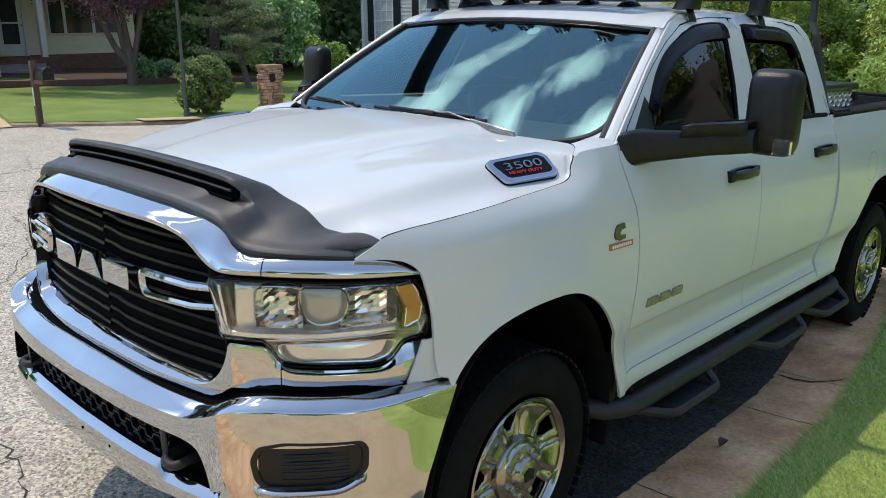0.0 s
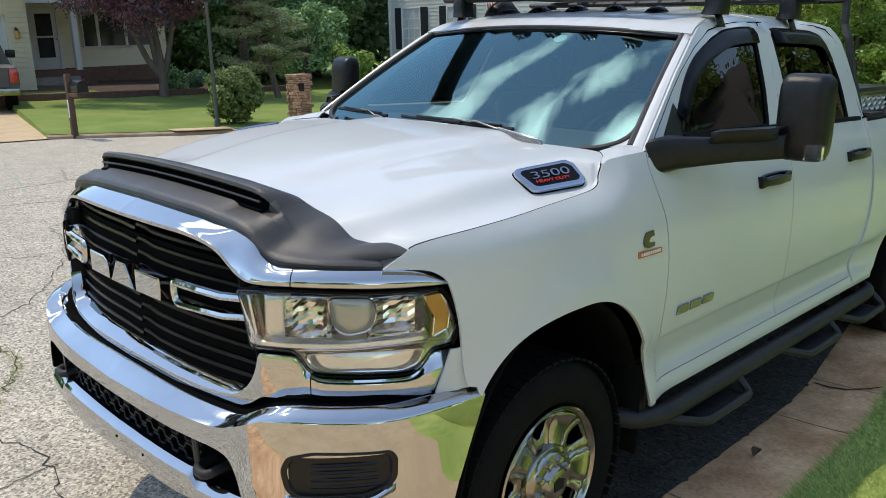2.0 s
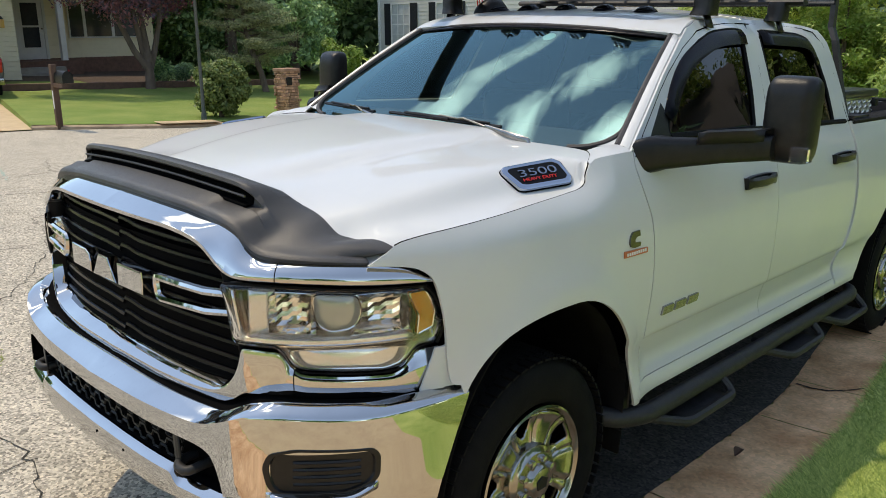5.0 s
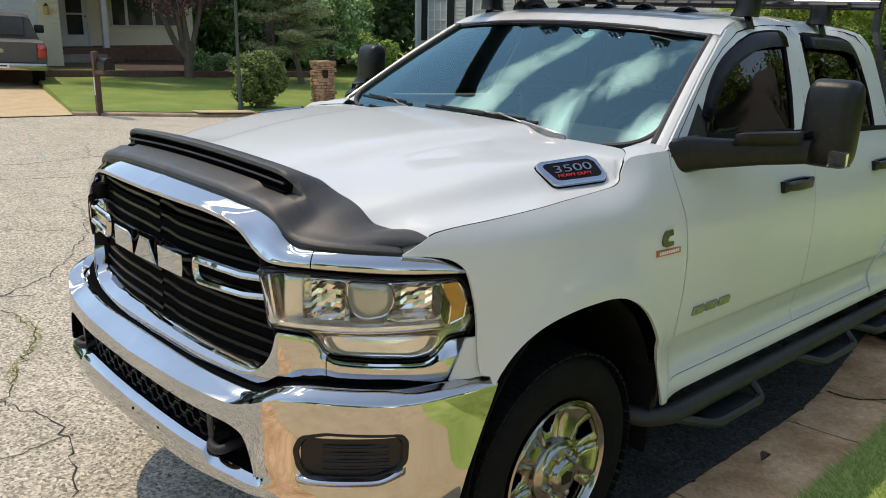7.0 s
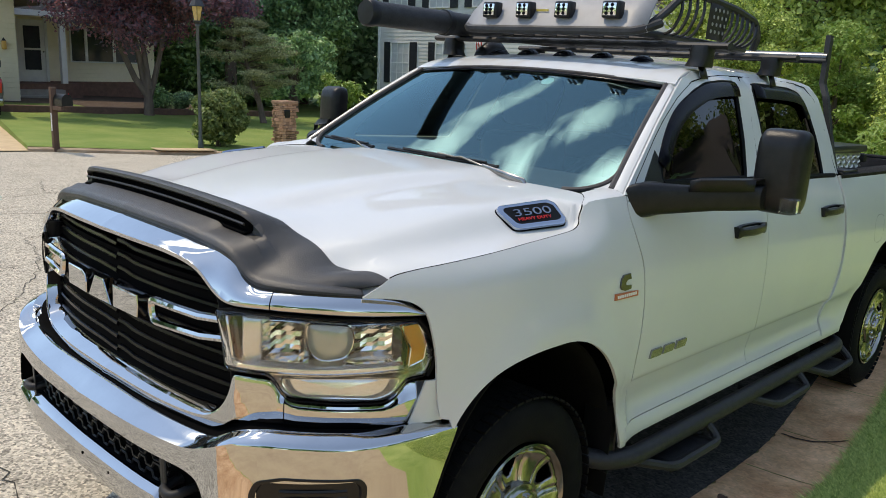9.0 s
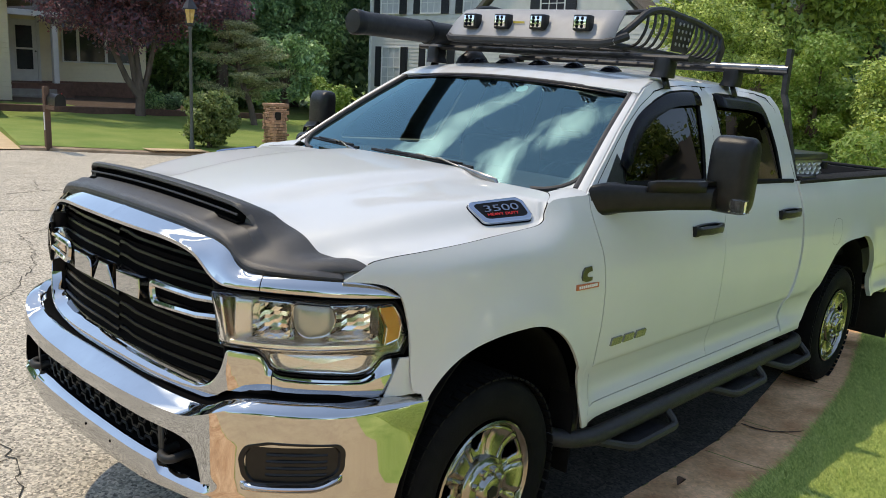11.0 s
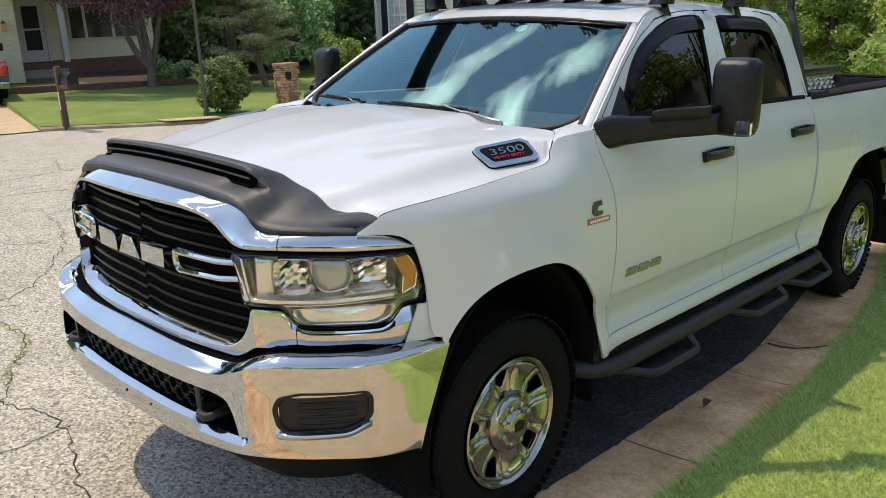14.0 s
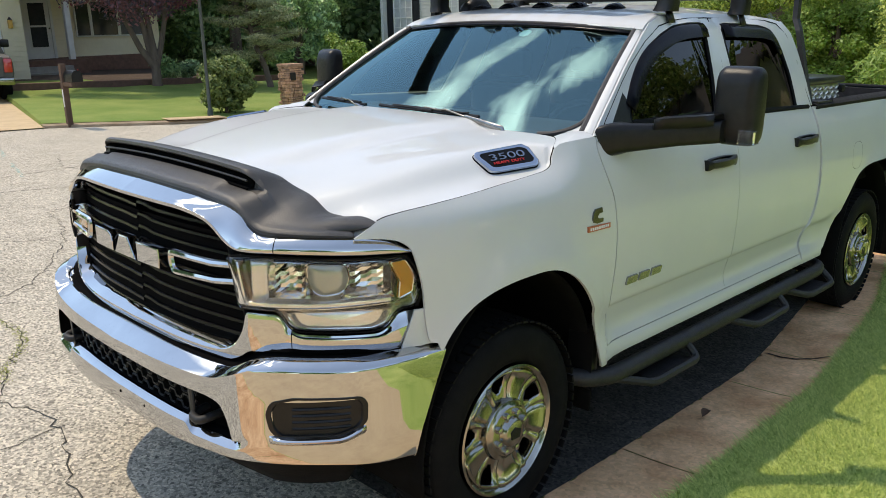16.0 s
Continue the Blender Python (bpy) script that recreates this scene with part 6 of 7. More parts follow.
# far kerb, lawn, driveways
rows = []
for x in lin(3.56, 13, 44):
    if x:
        f = far_y(x)
        rows.append([Vector((x, f, -0.02)), Vector((x, f + 0.015, 0.045)), Vector((x, f + 0.04, 0.062)), Vector((x, f + 0.13, 0.070)), Vector((x, f + 0.18, 0.06))])
sheet("kerb_far", rows, material("kerb_stone", (0.42, 0.31, 0.21), 0.9, color2=(0.27, 0.19, 0.12), scale=4.0), "low brown kerb across the street", "kerb")
rows = []
for x in lin(3.56, 13, 44) + [15, 18, 22, 30]:
    f = far_y(min(x, 18)) + 0.17
    rows.append([Vector((max(x, 3.57 + 0.24 * (f + (20.4 - f) * t - 13.0)), f + (20.4 - f) * t, 0.076 + 0.085 * t + 0.012 * t * math.sin(3 * x + 5 * t))) for t in lin(0, 1, 10)])
rows.insert(0, [Vector((p.x - 0.02, p.y, -0.02)) for p in rows[0]])
sheet("lawn_far", rows, LAWN_FAR, "bright mown lawn across the street", "lawn")
sheet("driveway_far", [[Vector((x, y, 0.02 + 0.0 * y)) for y in lin(13.0, 24, 8)] for x in (-3.0, -1, 1, 3.0, 5.8)], CONCRETE, "pale tan concrete driveway across the street", "driveway")
sheet("driveway_apron", [[Vector((x, far_y(x) - 0.02 + d, 0.092 + 0.04 * d)) for d in (0.0, 0.14, 0.30)] for x in lin(5.6, 6.72, 5)], CONCRETE, "short tan concrete apron by the lamp post", "driveway", solid=0.01)

# cracks in the asphalt
def crack(pts, w, seed):
    rnd = random.Random(seed)
    line = []
    for (x0, y0), (x1, y1) in zip(pts, pts[1:]):
        n = max(3, int(math.hypot(x1 - x0, y1 - y0) / 0.05))
        line += [(x0 + (x1 - x0) * k / n + rnd.uniform(-0.026, 0.026), y0 + (y1 - y0) * k / n + rnd.uniform(-0.026, 0.026)) for k in range(n)]
    line.append(pts[-1])
    rows = []
    for i, (x, y) in enumerate(line):
        a, b = line[max(i - 1, 0)], line[min(i + 1, len(line) - 1)]
        d = Vector((b[0] - a[0], b[1] - a[1])).normalized()
        ww = w * rnd.uniform(0.12, 0.62)
        rows.append([Vector((x - d.y * ww, y + d.x * ww, 0.004)), Vector((x, y, 0.006)), Vector((x + d.y * ww, y - d.x * ww, 0.004))])
    return loft(rows)


for i, (pts, w) in enumerate((([(-1.25, 0.05), (-1.08, 0.33), (-1.09, 0.46), (-1.03, 0.61), (-0.95, 0.84), (-0.90, 1.08), (-0.89, 1.27), (-0.96, 1.42), (-1.01, 1.56), (-1.9, 1.75)], 0.009), ([(-1.01, 1.56), (-0.92, 1.72), (-0.85, 1.93), (-0.71, 2.12), (-0.60, 2.32), (-0.57, 2.52), (-0.60, 2.85), (-0.9, 3.1)], 0.007),
                              ([(-1.2, 3.0), (-0.50, 3.22), (-0.20, 3.42), (0.03, 3.70), (0.33, 4.23), (0.57, 4.60), (0.80, 5.3), (0.87, 5.8)], 0.009),
                              ([(0.87, 5.8), (2.2, 6.6), (4.0, 6.9)], 0.008), ([(0.5, 4.64), (-0.6, 5.4), (-2.5, 6.2)], 0.006), ([(-0.86, 1.02), (-1.8, 1.0), (-3, 1.3)], 0.005),
                              ([(2.4, 9.4), (2.1, 8.5), (2.6, 7.6), (1.8, 7.0), (0.2, 7.4)], 0.008), ([(-2, 8.6), (1.2, 8.2), (4.5, 8.9), (8, 8.4)], 0.010), ([(-3.5, 3.2), (-1.6, 3.6), (-0.35, 3.1)], 0.006))):
    tagged(part("crack", crack(pts, w, i), CRACK, None), "dark winding crack in the asphalt", "crack", "asphalt cracks", "structure")
for i, (a, b) in enumerate((((2.65, 12.9), (2.35, 11.8)), ((2.05, 10.7), (1.85, 9.9)), ((1.72, 9.3), (1.45, 8.1)))):
    tagged(part("paint_mark", crack([a, b], 0.026, 40 + i), TEAL, None), "faded teal paint mark on the asphalt", "paint mark", "", "structure")


# ---- plants ----
def scatter_leaves(name, centers, radii, count, size, mat, seed, parent=None, flat=1.0, droop=0.3, density=None):
    """Many small leaves in clumps, joined in one mesh."""
    g = np.random.default_rng(seed)
    centers, radii = np.array(centers, float), np.array(radii, float)
    if radii.ndim == 1:
        radii = np.repeat(radii[:, None], 3, 1)
    wgt = radii.prod(1) ** 0.667
    pick = g.choice(len(centers), count, p=wgt / wgt.sum())
    d = g.normal(size=(count, 3))
    d /= np.linalg.norm(d, axis=1)[:, None]
    r = g.uniform(0.45, 1.0, count) ** 0.6
    p = centers[pick] + d * radii[pick] * r[:, None] * (1 + 0.16 * g.normal(size=count))[:, None]
    n = d * 0.6 + g.normal(size=(count, 3)) * 0.6 + np.array([0, 0, 0.5])
    n /= np.linalg.norm(n, axis=1)[:, None]
    a = np.cross(n, g.normal(size=(count, 3)))
    a /= np.linalg.norm(a, axis=1)[:, None] + 1e-9
    b = np.cross(n, a)
    s = size * g.uniform(0.55, 1.3, count)[:, None]
    v = np.stack([p - a * s, p + b * s * flat * 0.5 - n * s * 0.12, p + a * s, p - b * s * flat * 0.5 - n * s * 0.12], 1).reshape(-1, 3)
    me = bpy.data.meshes.new(name)
    me.vertices.add(len(v))
    me.vertices.foreach_set("co", v.ravel())
    me.loops.add(4 * count)
    me.loops.foreach_set("vertex_index", np.arange(4 * count))
    me.polygons.add(count)
    me.polygons.foreach_set("loop_start", np.arange(0, 4 * count, 4))
    me.update(calc_edges=True)
    me.materials.append(mat)
    ob = new(name, me)
    if parent:
        ob.parent = parent
    return ob


def clumps(center, radii, n, size, seed, shell=0.55):
    rnd = random.Random(seed)
    out, rad = [], []
    while len(out) < n:
        d = Vector((rnd.gauss(0, 1), rnd.gauss(0, 1), rnd.gauss(0, 1))).normalized()
        k = rnd.uniform(shell, 1.0)
        out.append((center[0] + d.x * radii[0] * k, center[1] + d.y * radii[1] * k, center[2] + d.z * radii[2] * k))
        s = size * rnd.uniform(0.6, 1.3)
        rad.append((s, s, s * 0.7))
    return out, rad


BARK = material("bark", (0.17, 0.125, 0.10), 0.9, color2=(0.09, 0.065, 0.055), scale=6.0, bump=0.8, bump_scale=22, stretch=(1, 1, 0.25))
LEAF_GREEN = leafy("leaf_green", (0.09, 0.21, 0.09), (0.46, 0.66, 0.30))
LEAF_BRIGHT = leafy("leaf_bright", (0.14, 0.27, 0.04), (0.36, 0.46, 0.12))
LEAF_DARK = leafy("leaf_dark", (0.08, 0.18, 0.10), (0.34, 0.53, 0.28))
LEAF_PURPLE = leafy("leaf_purple", (0.085, 0.100, 0.150), (0.44, 0.17, 0.20), 0.45)
LEAF_CEDAR = leafy("leaf_cedar", (0.16, 0.19, 0.09), (0.54, 0.54, 0.29))
LEAF_HEDGE = leafy("leaf_hedge", (0.11, 0.21, 0.035), (0.72, 0.80, 0.24))
LEAF_BROWN = leafy("leaf_brown", (0.16, 0.17, 0.05), (0.74, 0.46, 0.20))
LEAF_BUSH = leafy("leaf_bush", (0.07, 0.13, 0.03), (0.30, 0.36, 0.12))


def limbs(bm, base, top, r, crowns, seed):
    rnd = random.Random(seed)
    b, t = Vector(base), Vector(top)
    mid = b.lerp(t, 0.5) + Vector((rnd.uniform(-0.1, 0.1), rnd.uniform(-0.1, 0.1), 0))
    tube([b - Vector((0, 0, 0.1)), b.lerp(mid, 0.4), mid, t], [r * 1.35, r, r * 0.85, r * 0.6], 9, bm)
    for c in crowns:
        c = Vector(c)
        k = b.lerp(t, rnd.uniform(0.55, 1.0))
        m = k.lerp(c, 0.5) + Vector((0, 0, 0.12 * (c - k).length))
        tube([k, m, c], [r * 0.45, r * 0.28, r * 0.08], 6, bm)
    return bm


def tree(base, height, radii, leaf, count, size, seed, label, trunk_r=0.16, trunk_top=0.45, n_clumps=34, clump=0.9, group="", category="tree", leaf_flat=1.0, shell=0.5):
    t = thing("tree", label, category, group)
    c = (base[0], base[1], base[2] + height - radii[2])
    cs, rs = clumps(c, (radii[0] * 0.85, radii[1] * 0.85, radii[2] * 0.85), n_clumps, clump, seed, shell)
    bm = limbs(bmesh.new(), base, (base[0], base[1], base[2] + height * trunk_top), trunk_r, cs[:10], seed)
    part("trunk", bm, BARK, t)
    scatter_leaves("crown", cs, rs, count, size, leaf, seed, t, flat=leaf_flat)
    return t


# grass blades near the camera's side, where the lawn is seen close
def blades(name, x0, x1, depth, count, seed):
    g = np.random.default_rng(seed)
    x = x0 + (x1 - x0) * np.minimum(g.uniform(0, 1, count), g.uniform(0.55, 1.0, count))
    gy = np.interp(x, np.linspace(x0, x1, 60), [grass_y(v) for v in np.linspace(x0, x1, 60)])
    dd = (1 - np.sqrt(1 - g.uniform(0, 1, count))) * depth - 0.012
    y = gy - dd
    z = np.where(dd < 0.03, 0.03, np.where(dd < 0.4, 0.038 + 0.022 * dd / 0.4, 0.06 + 0.012 * (dd - 0.4)))
    h = g.uniform(0.003, 0.024, count)
    an = g.uniform(0, 2 * math.pi, count)
    lean = g.normal(size=(count, 2)) * 0.034
    w = 0.0034
    dx, dy = np.cos(an) * w, np.sin(an) * w
    v = np.stack([np.stack([x - dx, y - dy, z - 0.006], 1), np.stack([x + dx, y + dy, z - 0.006], 1), np.stack([x + lean[:, 0], y + lean[:, 1], z + h], 1)], 1).reshape(-1, 3)
    me = bpy.data.meshes.new(name)
    me.vertices.add(len(v))
    me.vertices.foreach_set("co", v.ravel())
    me.loops.add(3 * count)
    me.loops.foreach_set("vertex_index", np.arange(3 * count))
    me.polygons.add(count)
    me.polygons.foreach_set("loop_start", np.arange(0, 3 * count, 3))
    me.update(calc_edges=True)
    me.materials.append(BLADE)
    return tagged(new(name, me), "short mown grass blades along the gutter", "grass", "", "stuff")


blades("grass", 0.40, 7.5, 2.4, 620000, 3)
leaf = thing("fallen_leaf", "dry brown curled leaf on the gutter", "leaf", at=(1.40, -1.097, 0.018))
part("blade", loft([[Vector((0.036 * (t - 0.5) * 2, 0.022 * math.sin(math.pi * t) * k, 0.012 + 0.02 * k * k * math.sin(math.pi * t) + 0.012 * t)) for k in lin(-1, 1, 4)] for t in lin(0.02, 0.98, 8)]), material("dry_leaf", (0.07, 0.035, 0.02), 0.8, color2=(0.12, 0.06, 0.03), scale=60.0), leaf, solid=0.001)

# weeds in a crack of the street
wc = []
WEED_LINE = ((-0.90, 1.76), (-0.85, 1.93), (-0.71, 2.12), (-0.60, 2.32), (-0.57, 2.52), (-0.60, 2.80))
for (xa, ya), (xb, yb) in zip(WEED_LINE, WEED_LINE[1:]):
    wc += [(xa + (xb - xa) * t, ya + (yb - ya) * t, 0.008) for t in lin(0, 1, 9)]
tagged(scatter_leaves("weeds", wc, [(0.028, 0.028, 0.010) if i % 3 else (0.05, 0.05, 0.014) for i in range(len(wc))], 520, 0.008, leafy("weed_leaf", (0.26, 0.30, 0.08), (0.52, 0.52, 0.20)), 19, None, 0.7), "small green weeds growing in an asphalt crack", "weeds", "", "stuff")

# across the street
maple = thing("tree", "purple-leaved maple with several pale trunks", "tree")
cs, rs = clumps((9.3, 20.4, 4.25), (4.1, 2.2, 1.85), 110, 0.8, 11, 0.2)
bm = bmesh.new()
for tx, ty, tz in ((8.3, 20.2, 2.9), (9.0, 20.4, 3.2), (10.0, 20.2, 3.0)):
    tube([(9.42, 20.0, 0.05), (9.40, 20.0, 0.7), (9.4 + (tx - 9.4) * 0.35, 20.05, 1.2), (9.4 + (tx - 9.4) * 0.7, 20.1, 2.0), (tx, ty, tz)], [0.16, 0.12, 0.085, 0.07, 0.05], 9, bm)
limbs(bm, (9.4, 20.0, 1.0), (9.2, 20.2, 3.0), 0.09, cs[:12], 5)
part("trunk", bm, BARK, maple)
scatter_leaves("crown", cs, rs, 120000, 0.058, LEAF_PURPLE, 11, maple)
cedar = thing("tree", "loose grey-green evergreen tree with layered boughs and a leaning trunk", "tree")
rnd = random.Random(21)
axis = [Vector((12.0, 18.05, 0.05)), Vector((11.88, 18.15, 0.7)), Vector((11.65, 18.3, 1.35)), Vector((11.5, 18.4, 2.1)), Vector((11.4, 18.4, 2.95))]
bm = tube(axis, [0.10, 0.085, 0.07, 0.05, 0.015], 9)
cs, rs = [], []
for k in range(34):
    f = 0.28 + 0.72 * (k / 33) ** 0.9
    i = min(3, int(f * 4))
    root = axis[i].lerp(axis[i + 1], f * 4 - i)
    az, ln = rnd.uniform(0, 2 * math.pi), (2.3 * (1 - f) ** 0.7 + 0.30) * rnd.uniform(0.65, 1.1)
    tip = root + Vector((math.cos(az) * ln, math.sin(az) * ln * 0.8, 0.22 * ln * rnd.uniform(0.1, 1.0)))
    tube([root, root.lerp(tip, 0.5) + Vector((0, 0, 0.06)), tip], [0.028, 0.018, 0.006], 6, bm)
    for t in (0.45, 0.7, 0.95):
        cs.append(root.lerp(tip, t) + Vector((rnd.uniform(-0.12, 0.12), rnd.uniform(-0.12, 0.12), 0.03)))
        w = rnd.uniform(0.24, 0.42)
        rs.append((w, w, 0.10))
part("trunk", bm, BARK, cedar)
scatter_leaves("crown", [tuple(c) for c in cs], rs, 34000, 0.034, LEAF_CEDAR, 21, cedar, flat=0.6)
tree((16.5, 27.0, 0.0), 11.0, (3.4, 3.0, 4.6), LEAF_DARK, 30000, 0.11, 31, "tall dark green tree between the houses", 0.25)
tree((14.0, 30.0, 0.0), 10.0, (3.0, 3.0, 4.2), LEAF_GREEN, 26000, 0.11, 32, "tall leafy tree between the houses", 0.22)
tree((19.2, 26.5, 0.0), 10.0, (2.6, 2.6, 4.4), LEAF_GREEN, 28000, 0.10, 33, "tall leafy green tree beside the white house", 0.2)
tree((24.5, 33.0, 0.0), 13.0, (5.0, 4.0, 5.6), LEAF_DARK, 26000, 0.15, 34, "tall dark tree behind the houses", 0.3)
tree((18.0, 36.0, 0.0), 13.0, (6.0, 4.0, 5.8), LEAF_DARK, 30000, 0.15, 35, "tall dark tree behind the houses", 0.3)
tree((16.0, 22.0, 0.1), 3.2, (1.6, 1.4, 1.5), LEAF_GREEN, 8000, 0.09, 36, "green shrub at the edge of the woods", 0.06, 0.4, 20, 0.5)
tree((14.6, 18.2, 0.1), 1.7, (0.8, 0.8, 0.75), LEAF_BRIGHT, 5000, 0.07, 37, "bright green bush behind the brick pillar", 0.04, 0.4, 14, 0.35, category="bush")
bush = thing("bush", "trimmed rounded evergreen bush by the lamp post", "bush")
cs, rs = clumps((7.30, 12.85, 0.68), (0.46, 0.44, 0.50), 46, 0.20, 41, 0.75)
cs += [(7.30, 12.85, 0.6)]
rs += [(0.45, 0.42, 0.47)]
part("stem", limbs(bmesh.new(), (7.30, 12.85, 0.08), (7.30, 12.85, 0.6), 0.05, cs[:8], 4), BARK, bush)
scatter_leaves("crown", cs, rs, 14000, 0.046, LEAF_BUSH, 41, bush)
for i, (x, y, r) in enumerate(((10.2, 20.9, 0.5), (11.3, 21.3, 0.6), (12.6, 21.0, 0.5))):
    b = thing("bush", "small dark foundation shrub", "bush", "foundation shrubs")
    cs, rs = clumps((x, y, 0.55), (r * 0.7, r * 0.7, 0.3), 12, 0.25, 60 + i, 0.3)
    part("stem", limbs(bmesh.new(), (x, y, 0.15), (x, y, 0.5), 0.03, cs[:4], i), BARK, b)
    scatter_leaves("crown", cs, rs, 2500, 0.05, LEAF_DARK if i % 2 else LEAF_GREEN, 60 + i, b)

# hedge behind the truck
for i in range(9):
    y = -9.0 + i * 1.75
    x = 14.6 + 0.5 * math.sin(i * 2.1)
    h = 4.0 + 0.35 * math.sin(i * 1.7)
    b = thing("hedge_shrub", "tall dense leafy hedge shrub", "shrub", "hedge behind the truck")
    cs, rs = clumps((x, y, h * 0.52), (0.95, 1.0, h * 0.46), 44, 0.40, 80 + i, 0.4)
    part("stem", limbs(bmesh.new(), (x, y, 0), (x, y, h * 0.6), 0.07, cs[:8], i), BARK, b)
    scatter_leaves("crown", cs, rs, 38000, 0.040, (LEAF_HEDGE, LEAF_BRIGHT, LEAF_HEDGE, LEAF_BROWN)[(i + 2) % 4], 80 + i, b)
tree((9.3, 0.2, 0.0), 1.85, (0.9, 0.8, 0.8), LEAF_BRIGHT, 7000, 0.07, 95, "bright green feathery shrub behind the truck bed", 0.04, 0.4, 18, 0.32, category="bush", leaf_flat=0.35)
for i, (x, y, h, lf) in enumerate(((22, -4, 12, LEAF_HEDGE), (22, 2.5, 12, LEAF_HEDGE), (20, -11, 12, LEAF_HEDGE), (27, -1, 14, LEAF_GREEN), (26, 5.5, 14, LEAF_GREEN), (19, 6.0, 8, LEAF_HEDGE))):
    tree((x, y, 0), h, (3.6, 3.6, h * 0.42), lf, 30000, 0.095, 100 + i, "tall tree behind the hedge", 0.25)

# woods all round, far behind
g = random.Random(77)
wc, wr = [], []
for k in range(300):
    a = g.uniform(-0.15, 1.25)
    d = g.uniform(36, 50)
    h = 0.8 + 14.5 * g.uniform(0, 1) ** 1.5
    wc.append((d * math.cos(a), d * math.sin(a), h))
    q = g.uniform(1.6, 3.0)
    wr.append((q, q, q * 0.9))
tagged(scatter_leaves("far_woods", wc, wr, 200000, 0.22, LEAF_DARK, 77), "dense dark green woods behind the houses", "woods", "", "stuff")
wc, wr = [], []
for k in range(170):
    a = g.uniform(1.25, 6.13)
    d = g.uniform(48, 66)
    wc.append((d * math.cos(a), d * math.sin(a), g.uniform(1.0, 11.0)))
    q = g.uniform(2.4, 4.0)
    wr.append((q, q, q))
tagged(scatter_leaves("far_woods", wc, wr, 40000, 0.5, LEAF_GREEN, 78), "belt of green trees round the neighbourhood", "woods", "", "stuff")
wc, wr = [], []
for k in range(70):
    t = g.uniform(0, 1)
    wc.append((14.5 + 7.5 * t + g.uniform(-1, 1), 28.5 - 0.5 * t + g.uniform(-1.5, 4), g.uniform(0.5, 10.0)))
    q = g.uniform(0.9, 1.8)
    wr.append((q, q, q * 0.8))
tagged(scatter_leaves("undergrowth", wc, wr, 80000, 0.10, LEAF_GREEN, 79), "dense green thicket between the two houses", "thicket", "", "stuff")

# lawn side behind the camera
for i, (x, y, h, lf) in enumerate(((11.5, -7.6, 5.5, LEAF_DARK), (8.5, -11.0, 6.0, LEAF_DARK), (14.0, -11.5, 8, LEAF_GREEN), (-10, -14, 7, LEAF_GREEN), (4.0, -17, 4.5, LEAF_DARK), (9.5, -17, 9, LEAF_DARK), (-13, -8, 7, LEAF_GREEN), (-1.0, -19, 5.5, LEAF_GREEN))):
    tree((x, y, 0.1), h, (3.0, 3.0, h * 0.38), lf, 9000, 0.17, 120 + i, "leafy garden tree on the near lawn", 0.2)
for i, (x, y, h) in enumerate(((-14, 19, 9), (-22, 22, 11), (-8, 30, 11), (-30, 18, 10), (-4, 34, 12), (-32, -10, 10), (-20, -18, 11))):
    tree((x, y, 0), h, (3.4, 3.4, h * 0.4), (LEAF_GREEN, LEAF_DARK)[i % 2], 7000, 0.2, 140 + i, "leafy tree down the street", 0.22)

# ---- houses ----
SIDING = material("beige_siding", (0.86, 0.77, 0.56), 0.6, color2=(0.80, 0.71, 0.51), scale=3.0)
SIDING_W = material("white_siding", (0.62, 0.61, 0.57), 0.6, color2=(0.56, 0.55, 0.52), scale=3.0)
TRIM = material("white_trim", (0.75, 0.75, 0.72), 0.5, color2=(0.68, 0.68, 0.66), scale=5.0)
SHUTTER = material("black_shutter", (0.015, 0.016, 0.02), 0.5, color2=(0.025, 0.026, 0.03), scale=20.0)
PANE = material("window_pane", (0.03, 0.035, 0.04), 0.05, color2=(0.05, 0.055, 0.06), scale=3.0)
BLIND = material("window_blind", (0.55, 0.56, 0.56), 0.6, color2=(0.45, 0.46, 0.47), scale=4.0)
ROOFING = material("shingle", (0.12, 0.105, 0.095), 0.9, color2=(0.17, 0.15, 0.13), scale=12.0, bump=0.5, bump_scale=40)
BRICK = material("brick", (0.17, 0.09, 0.065), 0.85, color2=(0.11, 0.06, 0.045), scale=8.0, per_piece=0.35)
STONE = material("ledge_stone", (0.55, 0.33, 0.21), 0.85, color2=(0.38, 0.21, 0.13), scale=10.0, bump=0.5, bump_scale=60, per_piece=0.35)


def lap_wall(axis, fixed, a0, a1, z0, z1, face, lap=0.14, depth=0.16):
    """A wall of overlapping boards. axis 'x': runs along x at y = fixed, seen from the side that face gives."""
    bm = bmesh.new()
    n = int((z1 - z0) / lap)
    prof = []
    for k in range(n):
        prof += [(z0 + k * lap, 0.018), (z0 + (k + 1) * lap - 0.002, 0.004)]
    prof += [(z1, 0.004), (z1, -depth), (z0, -depth)]
    rows = []
    for a in (a0, a1):
        rows.append([Vector((a, fixed + face * o, z)) if axis == "x" else Vector((fixed + face * o, a, z)) for z, o in prof])
    return loft(rows, close_v=True, caps=True)


